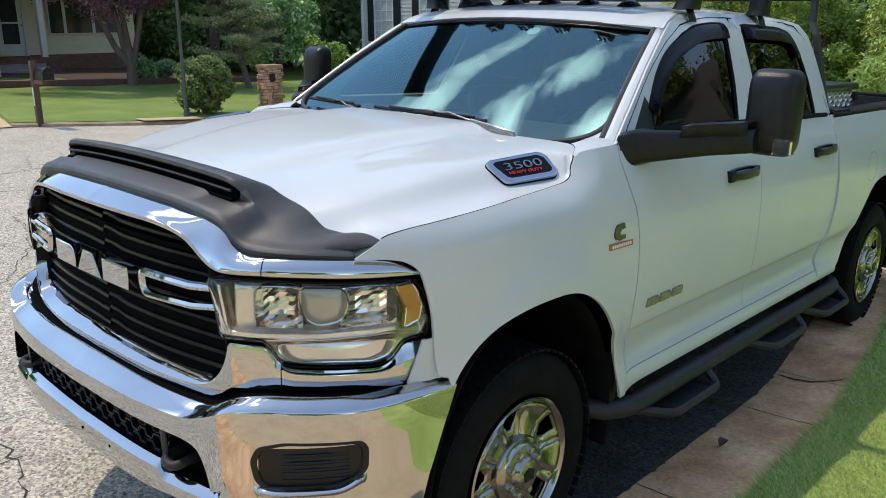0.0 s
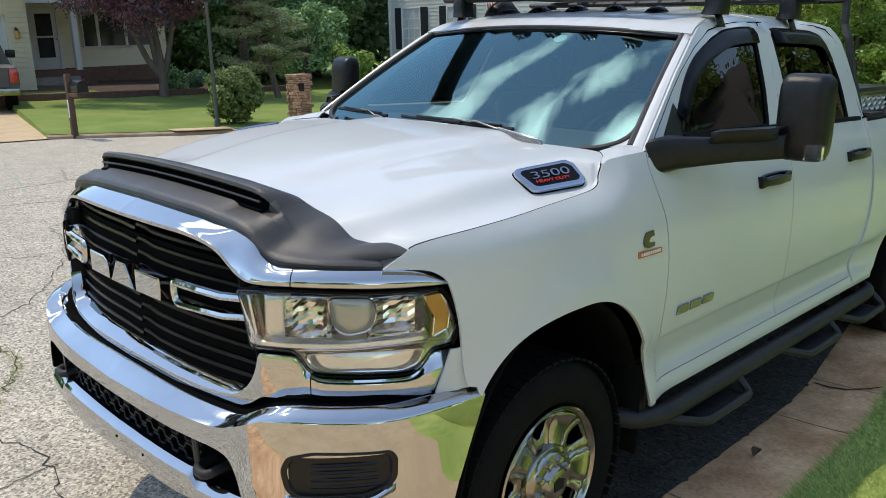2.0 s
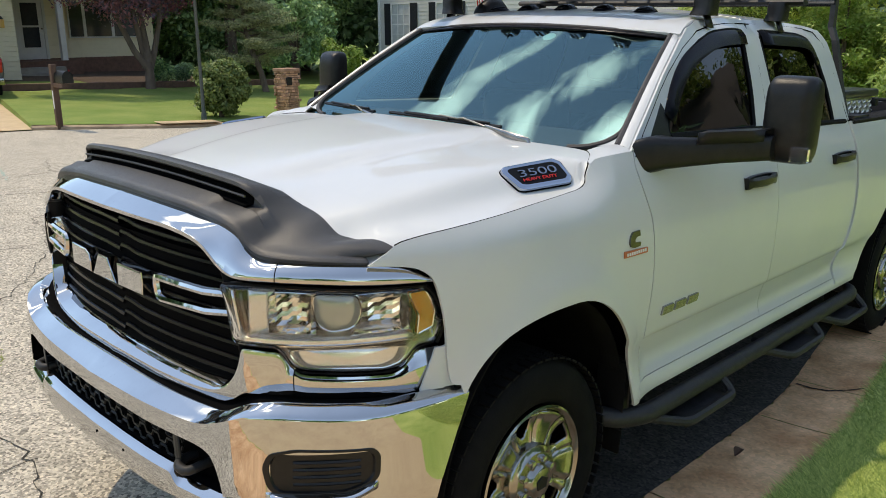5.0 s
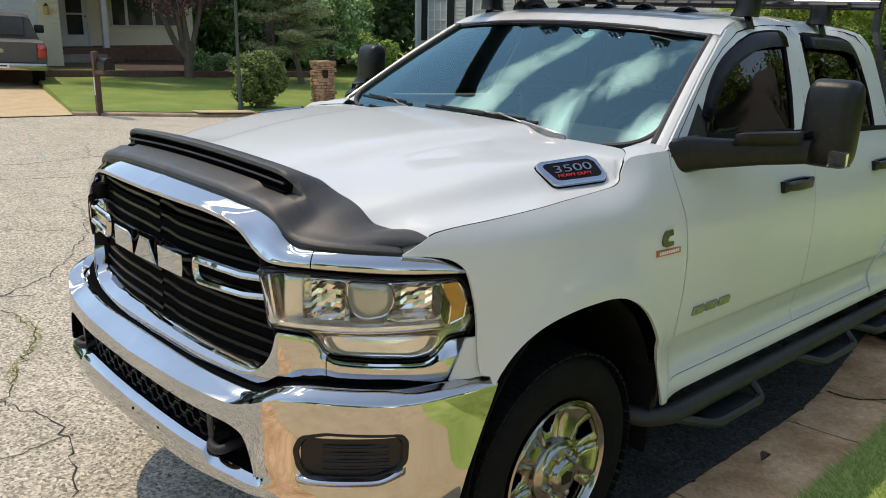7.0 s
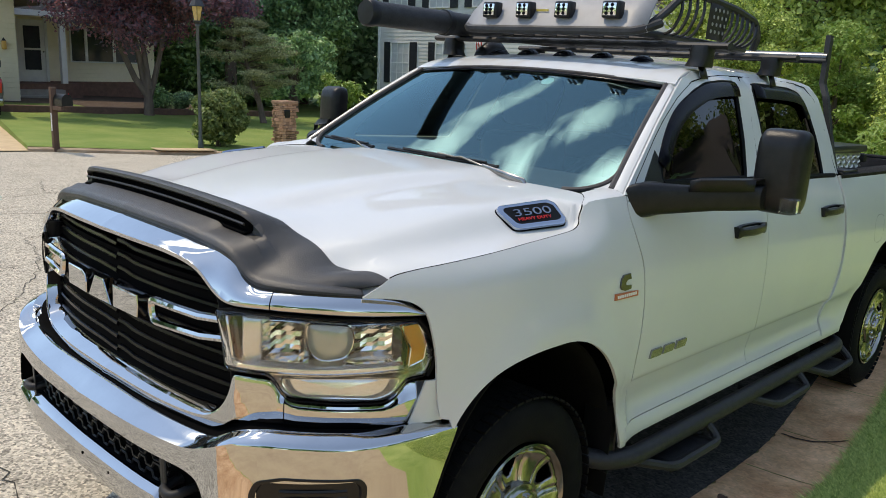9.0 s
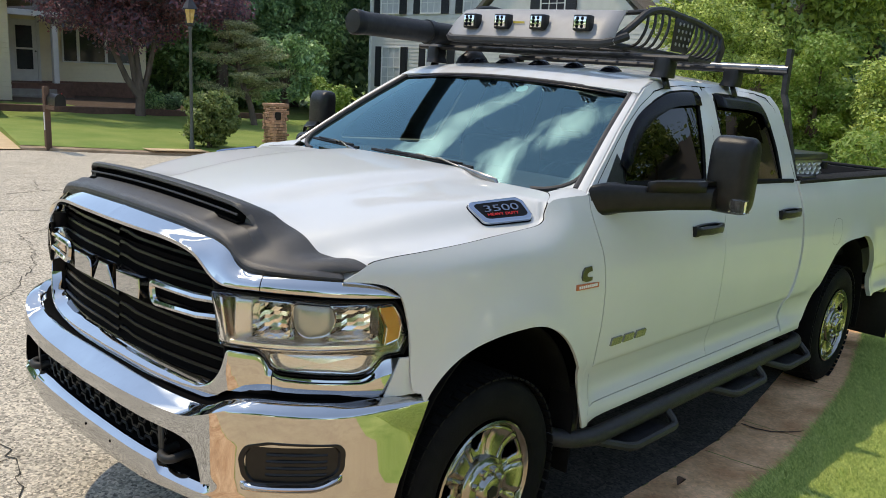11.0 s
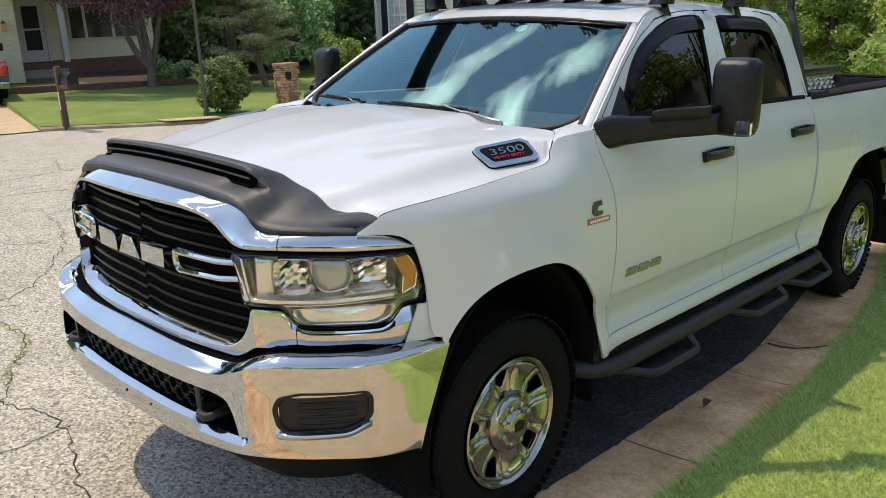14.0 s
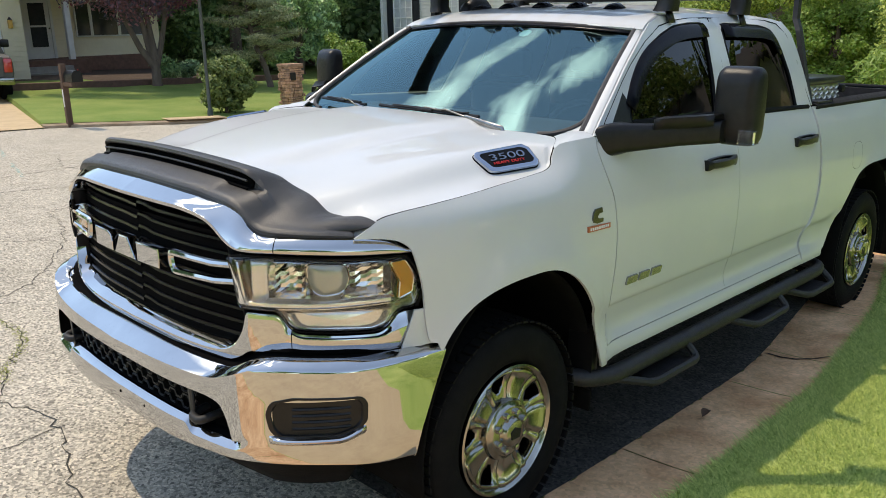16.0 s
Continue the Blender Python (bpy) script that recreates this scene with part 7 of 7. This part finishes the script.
def window(parent, axis, fixed, a0, a1, z0, z1, face, grid=(2, 2), shutters=0.0, pane=None, two_sash=True):
    def pt(a, o, z):
        return (a, fixed + face * o, z) if axis == "x" else (fixed + face * o, a, z)

    def bx(a, b, o0, o1, c, d, bev=0.0):
        p, q = pt(a, o0, c), pt(b, o1, d)
        return box(min(p[0], q[0]), max(p[0], q[0]), min(p[1], q[1]), max(p[1], q[1]), c, d, bev)
    win = part("window", bx(a0, a1, 0.012, 0.03, z0, z1), pane or PANE, parent, smooth=False)
    t = 0.047
    for a, b, c, d in ((a0 - t, a0, z0 - t, z1 + t), (a1, a1 + t, z0 - t, z1 + t), (a0, a1, z1, z1 + t), (a0, a1, z0 - t, z0)):
        part("window_frame", bx(a, b, 0.012, 0.06, c, d), TRIM, win, smooth=False)
    zm = (z0 + z1) / 2
    if two_sash:
        part("sash_bar", bx(a0, a1, 0.03, 0.05, zm - 0.025, zm + 0.025), TRIM, win, smooth=False)
    for k in range(1, grid[0]):
        a = a0 + (a1 - a0) * k / grid[0]
        part("muntin", bx(a - 0.012, a + 0.012, 0.03, 0.042, z0, z1), TRIM, win, smooth=False)
    for k in range(1, grid[1]):
        if two_sash and k * 2 == grid[1]:
            continue
        z = z0 + (z1 - z0) * k / grid[1]
        part("muntin", bx(a0, a1, 0.03, 0.041, z - 0.012, z + 0.012), TRIM, win, smooth=False)
    if shutters:
        for a in (a0 - t - shutters, a1 + t):
            sh = part("shutter", bx(a, a + shutters, 0.012, 0.05, z0 - 0.05, z1 + 0.05, 0.006), SHUTTER, win, "black shutter", smooth=False)
            for k in range(10):
                z = z0 + (z1 - z0) * (k + 0.5) / 10
                part("slat", bx(a + 0.05, a + shutters - 0.05, 0.05, 0.06, z - 0.03, z + 0.03), SHUTTER, sh, smooth=False)
    return win


# beige house across the street
house = thing("house", "beige house with a white door and a brick base", "house")
part("wall", lap_wall("x", 27.0, 7.2, 13.2, 0.78, 3.2, -1), SIDING, house)
part("wall", lap_wall("y", 13.2, 27.0, 34.0, 0.78, 3.2, 1), SIDING, house)
part("brick_base", box(7.2, 13.2, 26.95, 27.2, -0.6, 0.78), BRICK, house, "dark brick base", smooth=False)
part("garage_wall", lap_wall("x", 23.5, 6.55, 7.15, 0.0, 3.3, -1), SIDING, house)
part("garage_wall", lap_wall("y", 7.15, 23.5, 27.0, 0.0, 3.3, 1), SIDING, house)
part("garage_wall", lap_wall("x", 23.5, -0.2, 1.2, 0.0, 3.3, -1), SIDING, house)
part("garage_wall", lap_wall("x", 23.5, 1.2, 6.55, 2.45, 3.3, -1), SIDING, house)
gd = part("garage_door", box(1.2, 6.55, 23.6, 23.66, 0.02, 2.45), TRIM, house, "white panelled garage door", smooth=False)
for i in range(4):
    for j in range(8):
        part("panel", box(1.3 + j * 0.655, 1.87 + j * 0.655, 23.575, 23.6, 0.08 + i * 0.6, 0.56 + i * 0.6, 0.01), TRIM, gd, smooth=False)
part("roof", loft([[Vector((x, y, z)) for y, z in ((25.6, 2.98), (30.5, 5.6), (35.4, 2.98))] for x in (6.8, 13.7)]), ROOFING, house, solid=0.12)
part("roof", loft([[Vector((x, y, z)) for x, z in ((-0.7, 3.1), (3.5, 5.2), (7.7, 3.1))] for y in (23.0, 31.0)]), ROOFING, house, solid=0.12)
part("fascia", box(6.8, 13.7, 25.52, 25.6, 2.86, 3.04), TRIM, house, smooth=False)
part("porch_ceiling", box(7.2, 13.4, 25.6, 27.0, 2.90, 2.94), TRIM, house, smooth=False)
part("porch_floor", box(7.25, 9.9, 25.6, 27.0, 0.02, 0.74), BRICK, house, "dark brick porch", smooth=False)
for k in range(3):
    part("porch_step", box(7.6, 9.2, 25.6 - 0.32 * (k + 1), 25.62 - 0.32 * k, 0.02, 0.56 - 0.18 * k), KERB_GREY, house, "grey concrete porch step", smooth=False)
part("porch_column", box(9.32, 9.50, 25.75, 25.93, 0.74, 2.9, 0.01), TRIM, house, "white porch column", smooth=False)
door = part("front_door", box(8.45, 9.27, 26.93, 26.98, 0.76, 2.78, 0.01), TRIM, house, "white storm door with a tall glass pane", smooth=False)
part("door_pane", box(8.60, 9.12, 26.915, 26.93, 1.15, 2.58), PANE, door, smooth=False)
part("door_rail", box(8.58, 9.14, 26.905, 26.92, 1.80, 1.86), TRIM, door, smooth=False)
part("door_knob", lathe([(0.0, 0.05), (0.025, 0.045), (0.03, 0.025), (0.012, 0.0)], 12, (9.21, 26.93, 1.75), "y", sign=-1), CHROME_DULL, door)
for a in (8.36, 9.27):
    part("door_trim", box(a, a + 0.09, 26.9, 26.97, 0.76, 2.86), TRIM, house, smooth=False)
for a0, a1 in ((10.16, 10.62), (10.72, 11.62), (11.72, 12.55)):
    window(house, "x", 26.985, a0, a1, 1.48, 2.62, -1, (1, 1), 0, None, False)
lampw = part("wall_lamp", box(6.72, 6.84, 23.36, 23.46, 1.78, 2.02, 0.02), material("lamp_glow", (0.8, 0.45, 0.12), 0.3), house, "small amber wall lantern")
part("lamp_cap", lathe([(0.0, 0.10), (0.05, 0.03), (0.075, 0.0), (0.0, 0.0)], 8, (6.78, 23.41, 2.02), "z"), SHUTTER, lampw, smooth=False)
tagged(part("garden_wall", box(4.05, 14.0, 20.45, 20.65, 0.0, 0.33, 0.02), BRICK, None, smooth=False), "low brown brick garden wall", "wall", "", "structure")
tagged(part("planting_bed", loft([[Vector((x, y, 0.22 + 0.012 * (y - 20.6))) for y in lin(20.6, 26.9, 6)] for x in lin(4.0, 14.0, 8)]), SOIL, None), "mulched planting bed before the house", "soil", "", "structure")
sheet("lawn_strip", [[Vector((x, y, 0.27 + 0.012 * (y - 20.6))) for y in (20.75, 21.4, 22.2)] for x in lin(4.1, 8.2, 5)], LAWN_FAR, "narrow strip of sunlit grass above the garden wall", "lawn")

# white house behind
wh = thing("house", "white two-storey house with black shutters", "house")
part("wall", lap_wall("y", 21.0, 17.0, 23.3, 0.3, 7.0, -1), SIDING_W, wh)
part("wall", lap_wall("x", 23.3, 21.0, 30.0, 0.3, 7.0, 1), SIDING_W, wh)
part("gable_wall", lap_wall("y", 20.0, 9.3, 17.0, 0.3, 4.2, -1), SIDING_W, wh)
part("gable_wall", lap_wall("x", 9.3, 20.0, 30.0, 0.3, 7.0, -1), SIDING_W, wh)
part("upper_wall", lap_wall("y", 21.0, 9.3, 17.0, 4.2, 7.0, -1), SIDING_W, wh)
part("gable", prism([(16.6, 4.2), (10.4, 4.2), (13.5, 6.9)], lambda a, b, h: (20.0 + h, a, b), 0.8), SIDING_W, wh, smooth=False)
for a, b in (((16.95, 4.1), (13.5, 7.05)), ((10.05, 4.1), (13.5, 7.05))):
    part("rake_board", loft([[Vector((19.86 + dx, y, z + dz)) for dx, dz in ((0, 0), (1.2, 0), (1.2, 0.16), (0, 0.16))] for y, z in (a, b)], close_v=True, caps=True), ROOFING, wh, smooth=False)
part("roof", loft([[Vector((x, y, z)) for x, z in ((20.5, 6.95), (25.5, 9.6), (30.5, 6.95))] for y in (8.8, 23.8)]), ROOFING, wh, solid=0.15)
for y0, z0, z1 in ((21.5, 1.6, 3.1), (19.0, 1.6, 3.1), (21.65, 4.45, 5.95), (19.4, 4.45, 5.95), (17.2, 4.45, 5.95)):
    window(wh, "y", 20.985, y0, y0 + 1.0, z0, z1, -1, (3, 4), 0.38, BLIND)
window(wh, "y", 19.985, 13.05, 13.95, 4.25, 5.6, -1, (3, 4), 0.40, None)
part("corner_board", box(20.96, 21.05, 23.22, 23.34, 0.3, 7.0), TRIM, wh, smooth=False)

banana = thing("banana_plant", "pale green banana plant with broad upright leaves", "plant", at=(17.5, 19.5, 0.1))
BANANA = leafy("banana_leaf", (0.42, 0.55, 0.14), (0.62, 0.70, 0.26), 0.4)
part("stem", tube([(0, 0, -0.1), (0.02, 0, 0.4), (0, 0, 0.75)], [0.07, 0.06, 0.04], 8), BANANA, banana)
for k, (az, up, ln) in enumerate(((0.4, 1.25, 0.95), (1.6, 0.95, 0.85), (2.7, 1.1, 0.9), (3.9, 0.8, 0.8), (5.1, 1.3, 1.0), (5.9, 0.7, 0.75))):
    rows = []
    for t in lin(0.0, 1.0, 8):
        r, z = ln * t * math.cos(up) * (1 + 0.5 * t), 0.55 + ln * t * math.sin(up) - 0.35 * t * t
        w = 0.13 * math.sin(math.pi * min(1.0, 0.06 + 0.92 * t)) ** 0.7
        c, n = Vector((r * math.cos(az), r * math.sin(az), z)), Vector((-math.sin(az), math.cos(az), 0))
        rows.append([c - n * w + Vector((0, 0, 0.04)), c, c + n * w + Vector((0, 0, 0.04))])
    part("leaf", loft(rows), BANANA, banana, solid=0.004)
flag = thing("flag", "small red and white striped flag on a short pole", "flag", at=(19.86, 16.7, 2.55))
part("pole", tube([(-0.02, 0.0, -0.1), (-0.30, 0.05, 0.62)], 0.014, 8), TRIM, flag)
for k in range(6):
    part("stripe", loft([[Vector((-0.28 + 0.10 * u, -0.22 + 0.055 * k + dy, 0.55 - 0.42 * u - 0.02 * math.sin(5 * u + k))) for dy in (0.0, 0.053)] for u in lin(0, 1, 6)]), (RED_PAINT, WHITE_MARK)[k % 2], flag, solid=0.003)

# neighbour's house on the near side, out of view but mirrored in paint and glass
nh = thing("house", "beige house with a dark roof on the near side", "house")
part("wall", lap_wall("x", -7.5, 17.0, 28.0, 0.0, 4.6, 1), SIDING, nh)
part("wall", lap_wall("y", 17.0, -16.0, -7.5, 0.0, 4.6, -1), SIDING, nh)
part("gable", prism([(17.0, 4.6), (28.0, 4.6), (22.5, 8.0)], lambda a, b, h: (a, -7.5 - h, b), 0.3), SIDING, nh, smooth=False)
part("roof", loft([[Vector((x, y, z)) for x, z in ((16.4, 4.4), (22.5, 8.2), (28.6, 4.4))] for y in (-6.9, -16)]), ROOFING, nh, solid=0.15)
part("garage_door", box(23.0, 27.0, -7.48, -7.42, 0.1, 2.4, 0.01), TRIM, nh, smooth=False)
for a in (18.5, 20.8):
    window(nh, "x", -7.485, a, a + 1.0, 1.0, 2.5, 1, (2, 2), 0.38)

# ---- street things ----
post = thing("lamp_post", "green-black lamp post with a lantern head", "lamp post", at=(6.70, 12.52, 0.08))
post.scale = (0.80, 0.80, 0.985)
part("pole", lathe([(0.075, 0.0), (0.07, 0.10), (0.048, 0.16), (0.042, 0.6), (0.038, 2.40), (0.06, 2.43), (0.045, 2.48)], 14, (0, 0, 0), "z"), material("post_paint", (0.05, 0.065, 0.06), 0.5, color2=(0.08, 0.09, 0.085), scale=12.0), post)
lan = part("lantern", lathe([(0.05, 2.46), (0.10, 2.50), (0.105, 2.52), (0.10, 2.53)], 8, (0, 0, 0), "z"), SHUTTER, post, smooth=False)
part("lantern_glass", lathe([(0.085, 2.53), (0.145, 2.80)], 6, (0, 0, 0), "z"), material("amber_glass", (0.55, 0.34, 0.10), 0.25, color2=(0.7, 0.5, 0.2), scale=9.0), lan, "amber lantern glass", smooth=False, solid=0.004)
for k in range(6):
    a = math.pi * k / 3
    part("lantern_bar", tube([(0.087 * math.cos(a), 0.087 * math.sin(a), 2.53), (0.147 * math.cos(a), 0.147 * math.sin(a), 2.80)], 0.008, 5), SHUTTER, lan)
part("lantern_roof", lathe([(0.19, 2.80), (0.185, 2.82), (0.11, 2.93), (0.06, 3.02), (0.02, 3.07), (0.03, 3.10), (0.008, 3.16), (0.0, 3.20)], 8, (0, 0, 0), "z"), SHUTTER, lan, smooth=False)

mb = thing("mailbox", "dark mailbox on a weathered wooden post", "mailbox", at=(4.01, 12.93, 0.08))
WOOD = material("post_wood", (0.13, 0.075, 0.05), 0.85, color2=(0.08, 0.045, 0.03), scale=8.0, stretch=(1, 1, 0.15), bump=0.5, bump_scale=40)
part("post", box(-0.05, 0.05, -0.05, 0.05, -0.1, 1.08, 0.008), WOOD, mb, smooth=False)
part("arm", box(-0.04, 0.04, -0.42, 0.05, 0.68, 0.75, 0.005), WOOD, mb, smooth=False)
part("shell", loft([[Vector((0.08 + 0.10 * math.copysign(min(1, abs(math.cos(a))), math.cos(a)), y, 0.76 + (0.09 + 0.12 * math.sin(a) if math.sin(a) > 0 else 0.0))) for a in lin(-0.3, math.pi + 0.3, 14)] for y in (-0.42, 0.08)], close_v=True, caps=True), BLACK_PLASTIC, mb)
part("flag", box(0.185, 0.19, -0.25, -0.22, 0.80, 0.98), RED_PAINT, mb, smooth=False)
part("bar", box(-0.054, -0.05, -0.02, 0.02, 0.30, 0.62), WHITE_MARK, mb, "pale bars on the post", smooth=False)

pil = thing("brick_pillar", "stacked stone mailbox pillar by the lawn", "pillar", at=(8.93, 12.75, 0.0))
pil.scale = (0.86, 0.86, 0.99)
part("core", box(-0.175, 0.175, -0.175, 0.175, 0.0, 1.02), CRACK, pil, "dark mortar core", smooth=False)
rnd = random.Random(7)
stones = {}
for w in (0.10, 0.14, 0.19, 0.25):
    for h in (0.045, 0.07):
        bm = box(-w / 2 + 0.004, w / 2 - 0.004, -0.035, 0.035, -h / 2 + 0.004, h / 2 - 0.004, 0.006, seg=1)
        me = bpy.data.meshes.new("stone")
        bm.to_mesh(me)
        bm.free()
        me.materials.append(STONE)
        stones[w, h] = me
z = 0.03
while z < 1.0:
    h = rnd.choice((0.045, 0.07, 0.07))
    for f in range(4):
        a = -0.20
        while a < 0.19:
            w = rnd.choice([v for v in (0.10, 0.14, 0.19, 0.25) if a + v <= 0.23] or [0.10])
            ob = new("stone", stones[w, h])
            ob.parent = pil
            out = 0.180 + rnd.uniform(-0.01, 0.014)
            ob.matrix_local = Matrix.Rotation(f * math.pi / 2, 4, "Z") @ Matrix.Translation((a + w / 2, -out, z + h / 2))
            a += w
    z += h
part("cap", box(-0.245, 0.245, -0.245, 0.245, 1.02, 1.085, 0.012), STONE, pil, "flat cap stone", smooth=False)
part("mail_slot", box(-0.17, 0.0, -0.25, -0.20, 0.72, 0.90, 0.02), BLACK_PLASTIC, pil, "dark mailbox door", smooth=False)

# grey pickup in the far driveway
PG = material("grey_paint", (0.075, 0.066, 0.058), 0.5, coat=0.1, color2=(0.09, 0.08, 0.07), scale=2.0)
gp = thing("pickup_truck", "dark grey pickup parked nose-in on the far driveway", "truck", at=(4.10, 18.83, 0.02))
gp.rotation_euler, gp.scale = (0, 0, -0.235), (1, 1, 0.95)
rows = []
for y, w, zt in ((0.0, 0.98, 1.10), (0.04, 1.0, 1.13), (1.75, 1.0, 1.15)):
    rows.append([Vector((x, y, z)) for x, z in ((-w + 0.03, 0.50), (-w, 0.7), (-w, 0.95), (-w + 0.05, zt), (w - 0.05, zt), (w, 0.95), (w, 0.7), (w - 0.03, 0.50))])
part("bed", loft(rows, close_v=True, caps=True), PG, gp)
part("cab", loft([[Vector((x, y, z)) for x, z in ((-w, 0.5), (-w, 1.15), (-w + 0.2, zt - 0.05), (-w + 0.32, zt), (w - 0.32, zt), (w - 0.2, zt - 0.05), (w, 1.15), (w, 0.5))] for y, w, zt in ((1.75, 0.99, 1.72), (1.95, 0.99, 1.80), (3.3, 0.99, 1.80), (4.0, 0.98, 1.25), (5.1, 0.95, 1.15))], close_v=True, caps=True), PG, gp)
part("rear_window", box(-0.66, 0.66, 1.70, 1.755, 1.22, 1.72, 0.02), PANE, gp, smooth=False)
tg = part("tailgate", box(-0.78, 0.78, -0.02, 0.02, 0.62, 1.12, 0.015), PG, gp, smooth=False)
part("plate_emblem", prism([(-0.07, -0.05), (0.07, -0.05), (0.08, 0.03), (0.0, 0.07), (-0.08, 0.03)], lambda a, b, h: (a, -0.02 - h, 0.90 + b), 0.008), CHROME_DULL, tg, "plain emblem shape", smooth=False)
for sx in (-1, 1):
    part("tail_lamp", box(sx * 0.88 - 0.09, sx * 0.88 + 0.09, -0.035, 0.05, 0.74, 1.08, 0.015), RED_LENS, gp, "red tail lamp")
    part("side_mirror", box(sx * 1.12 - 0.12, sx * 1.12 + 0.12, 3.05, 3.12, 1.28, 1.5, 0.03), BLACK_PLASTIC, gp)
    for y in (0.95, 4.4):
        part("wheel", lathe([(0.0, -0.12), (0.2, -0.12), (0.36, -0.12), (0.39, -0.08), (0.39, 0.08), (0.36, 0.12), (0.2, 0.12), (0.0, 0.11)], 28, (sx * 0.86, y, 0.39), "x"), RUBBER, gp)
bp = part("rear_bumper", box(-0.98, 0.98, -0.20, 0.02, 0.44, 0.62, 0.03), CHROME_DULL, gp, "chrome rear bumper")
part("plate", box(-0.16, 0.16, -0.215, -0.2, 0.49, 0.60), WHITE_MARK, bp, smooth=False)
part("bar", box(-0.11, 0.11, -0.22, -0.215, 0.53, 0.565), SHUTTER, bp, smooth=False)
part("brake_lamp", box(-0.12, 0.12, 1.74, 1.76, 1.80, 1.84), RED_LENS, gp, smooth=False)

# the truck is the level here, on a street that falls towards its gutter: what stands plumb across the street leans by that fall
for ob, foot in ((house, (9.5, 25.0, 1.3)), (wh, (20.5, 17.0, 4.0)), (post, (6.70, 12.52, 0.08)), (mb, (4.01, 12.93, 0.08)), (pil, (8.93, 12.75, 0.0))):
    ob.matrix_basis = Matrix.Translation(foot) @ Matrix.Rotation(radians(-2.2), 4, Vector((0.45, 0.89, 0.0))) @ Matrix.Translation([-c for c in foot]) @ ob.matrix_basis
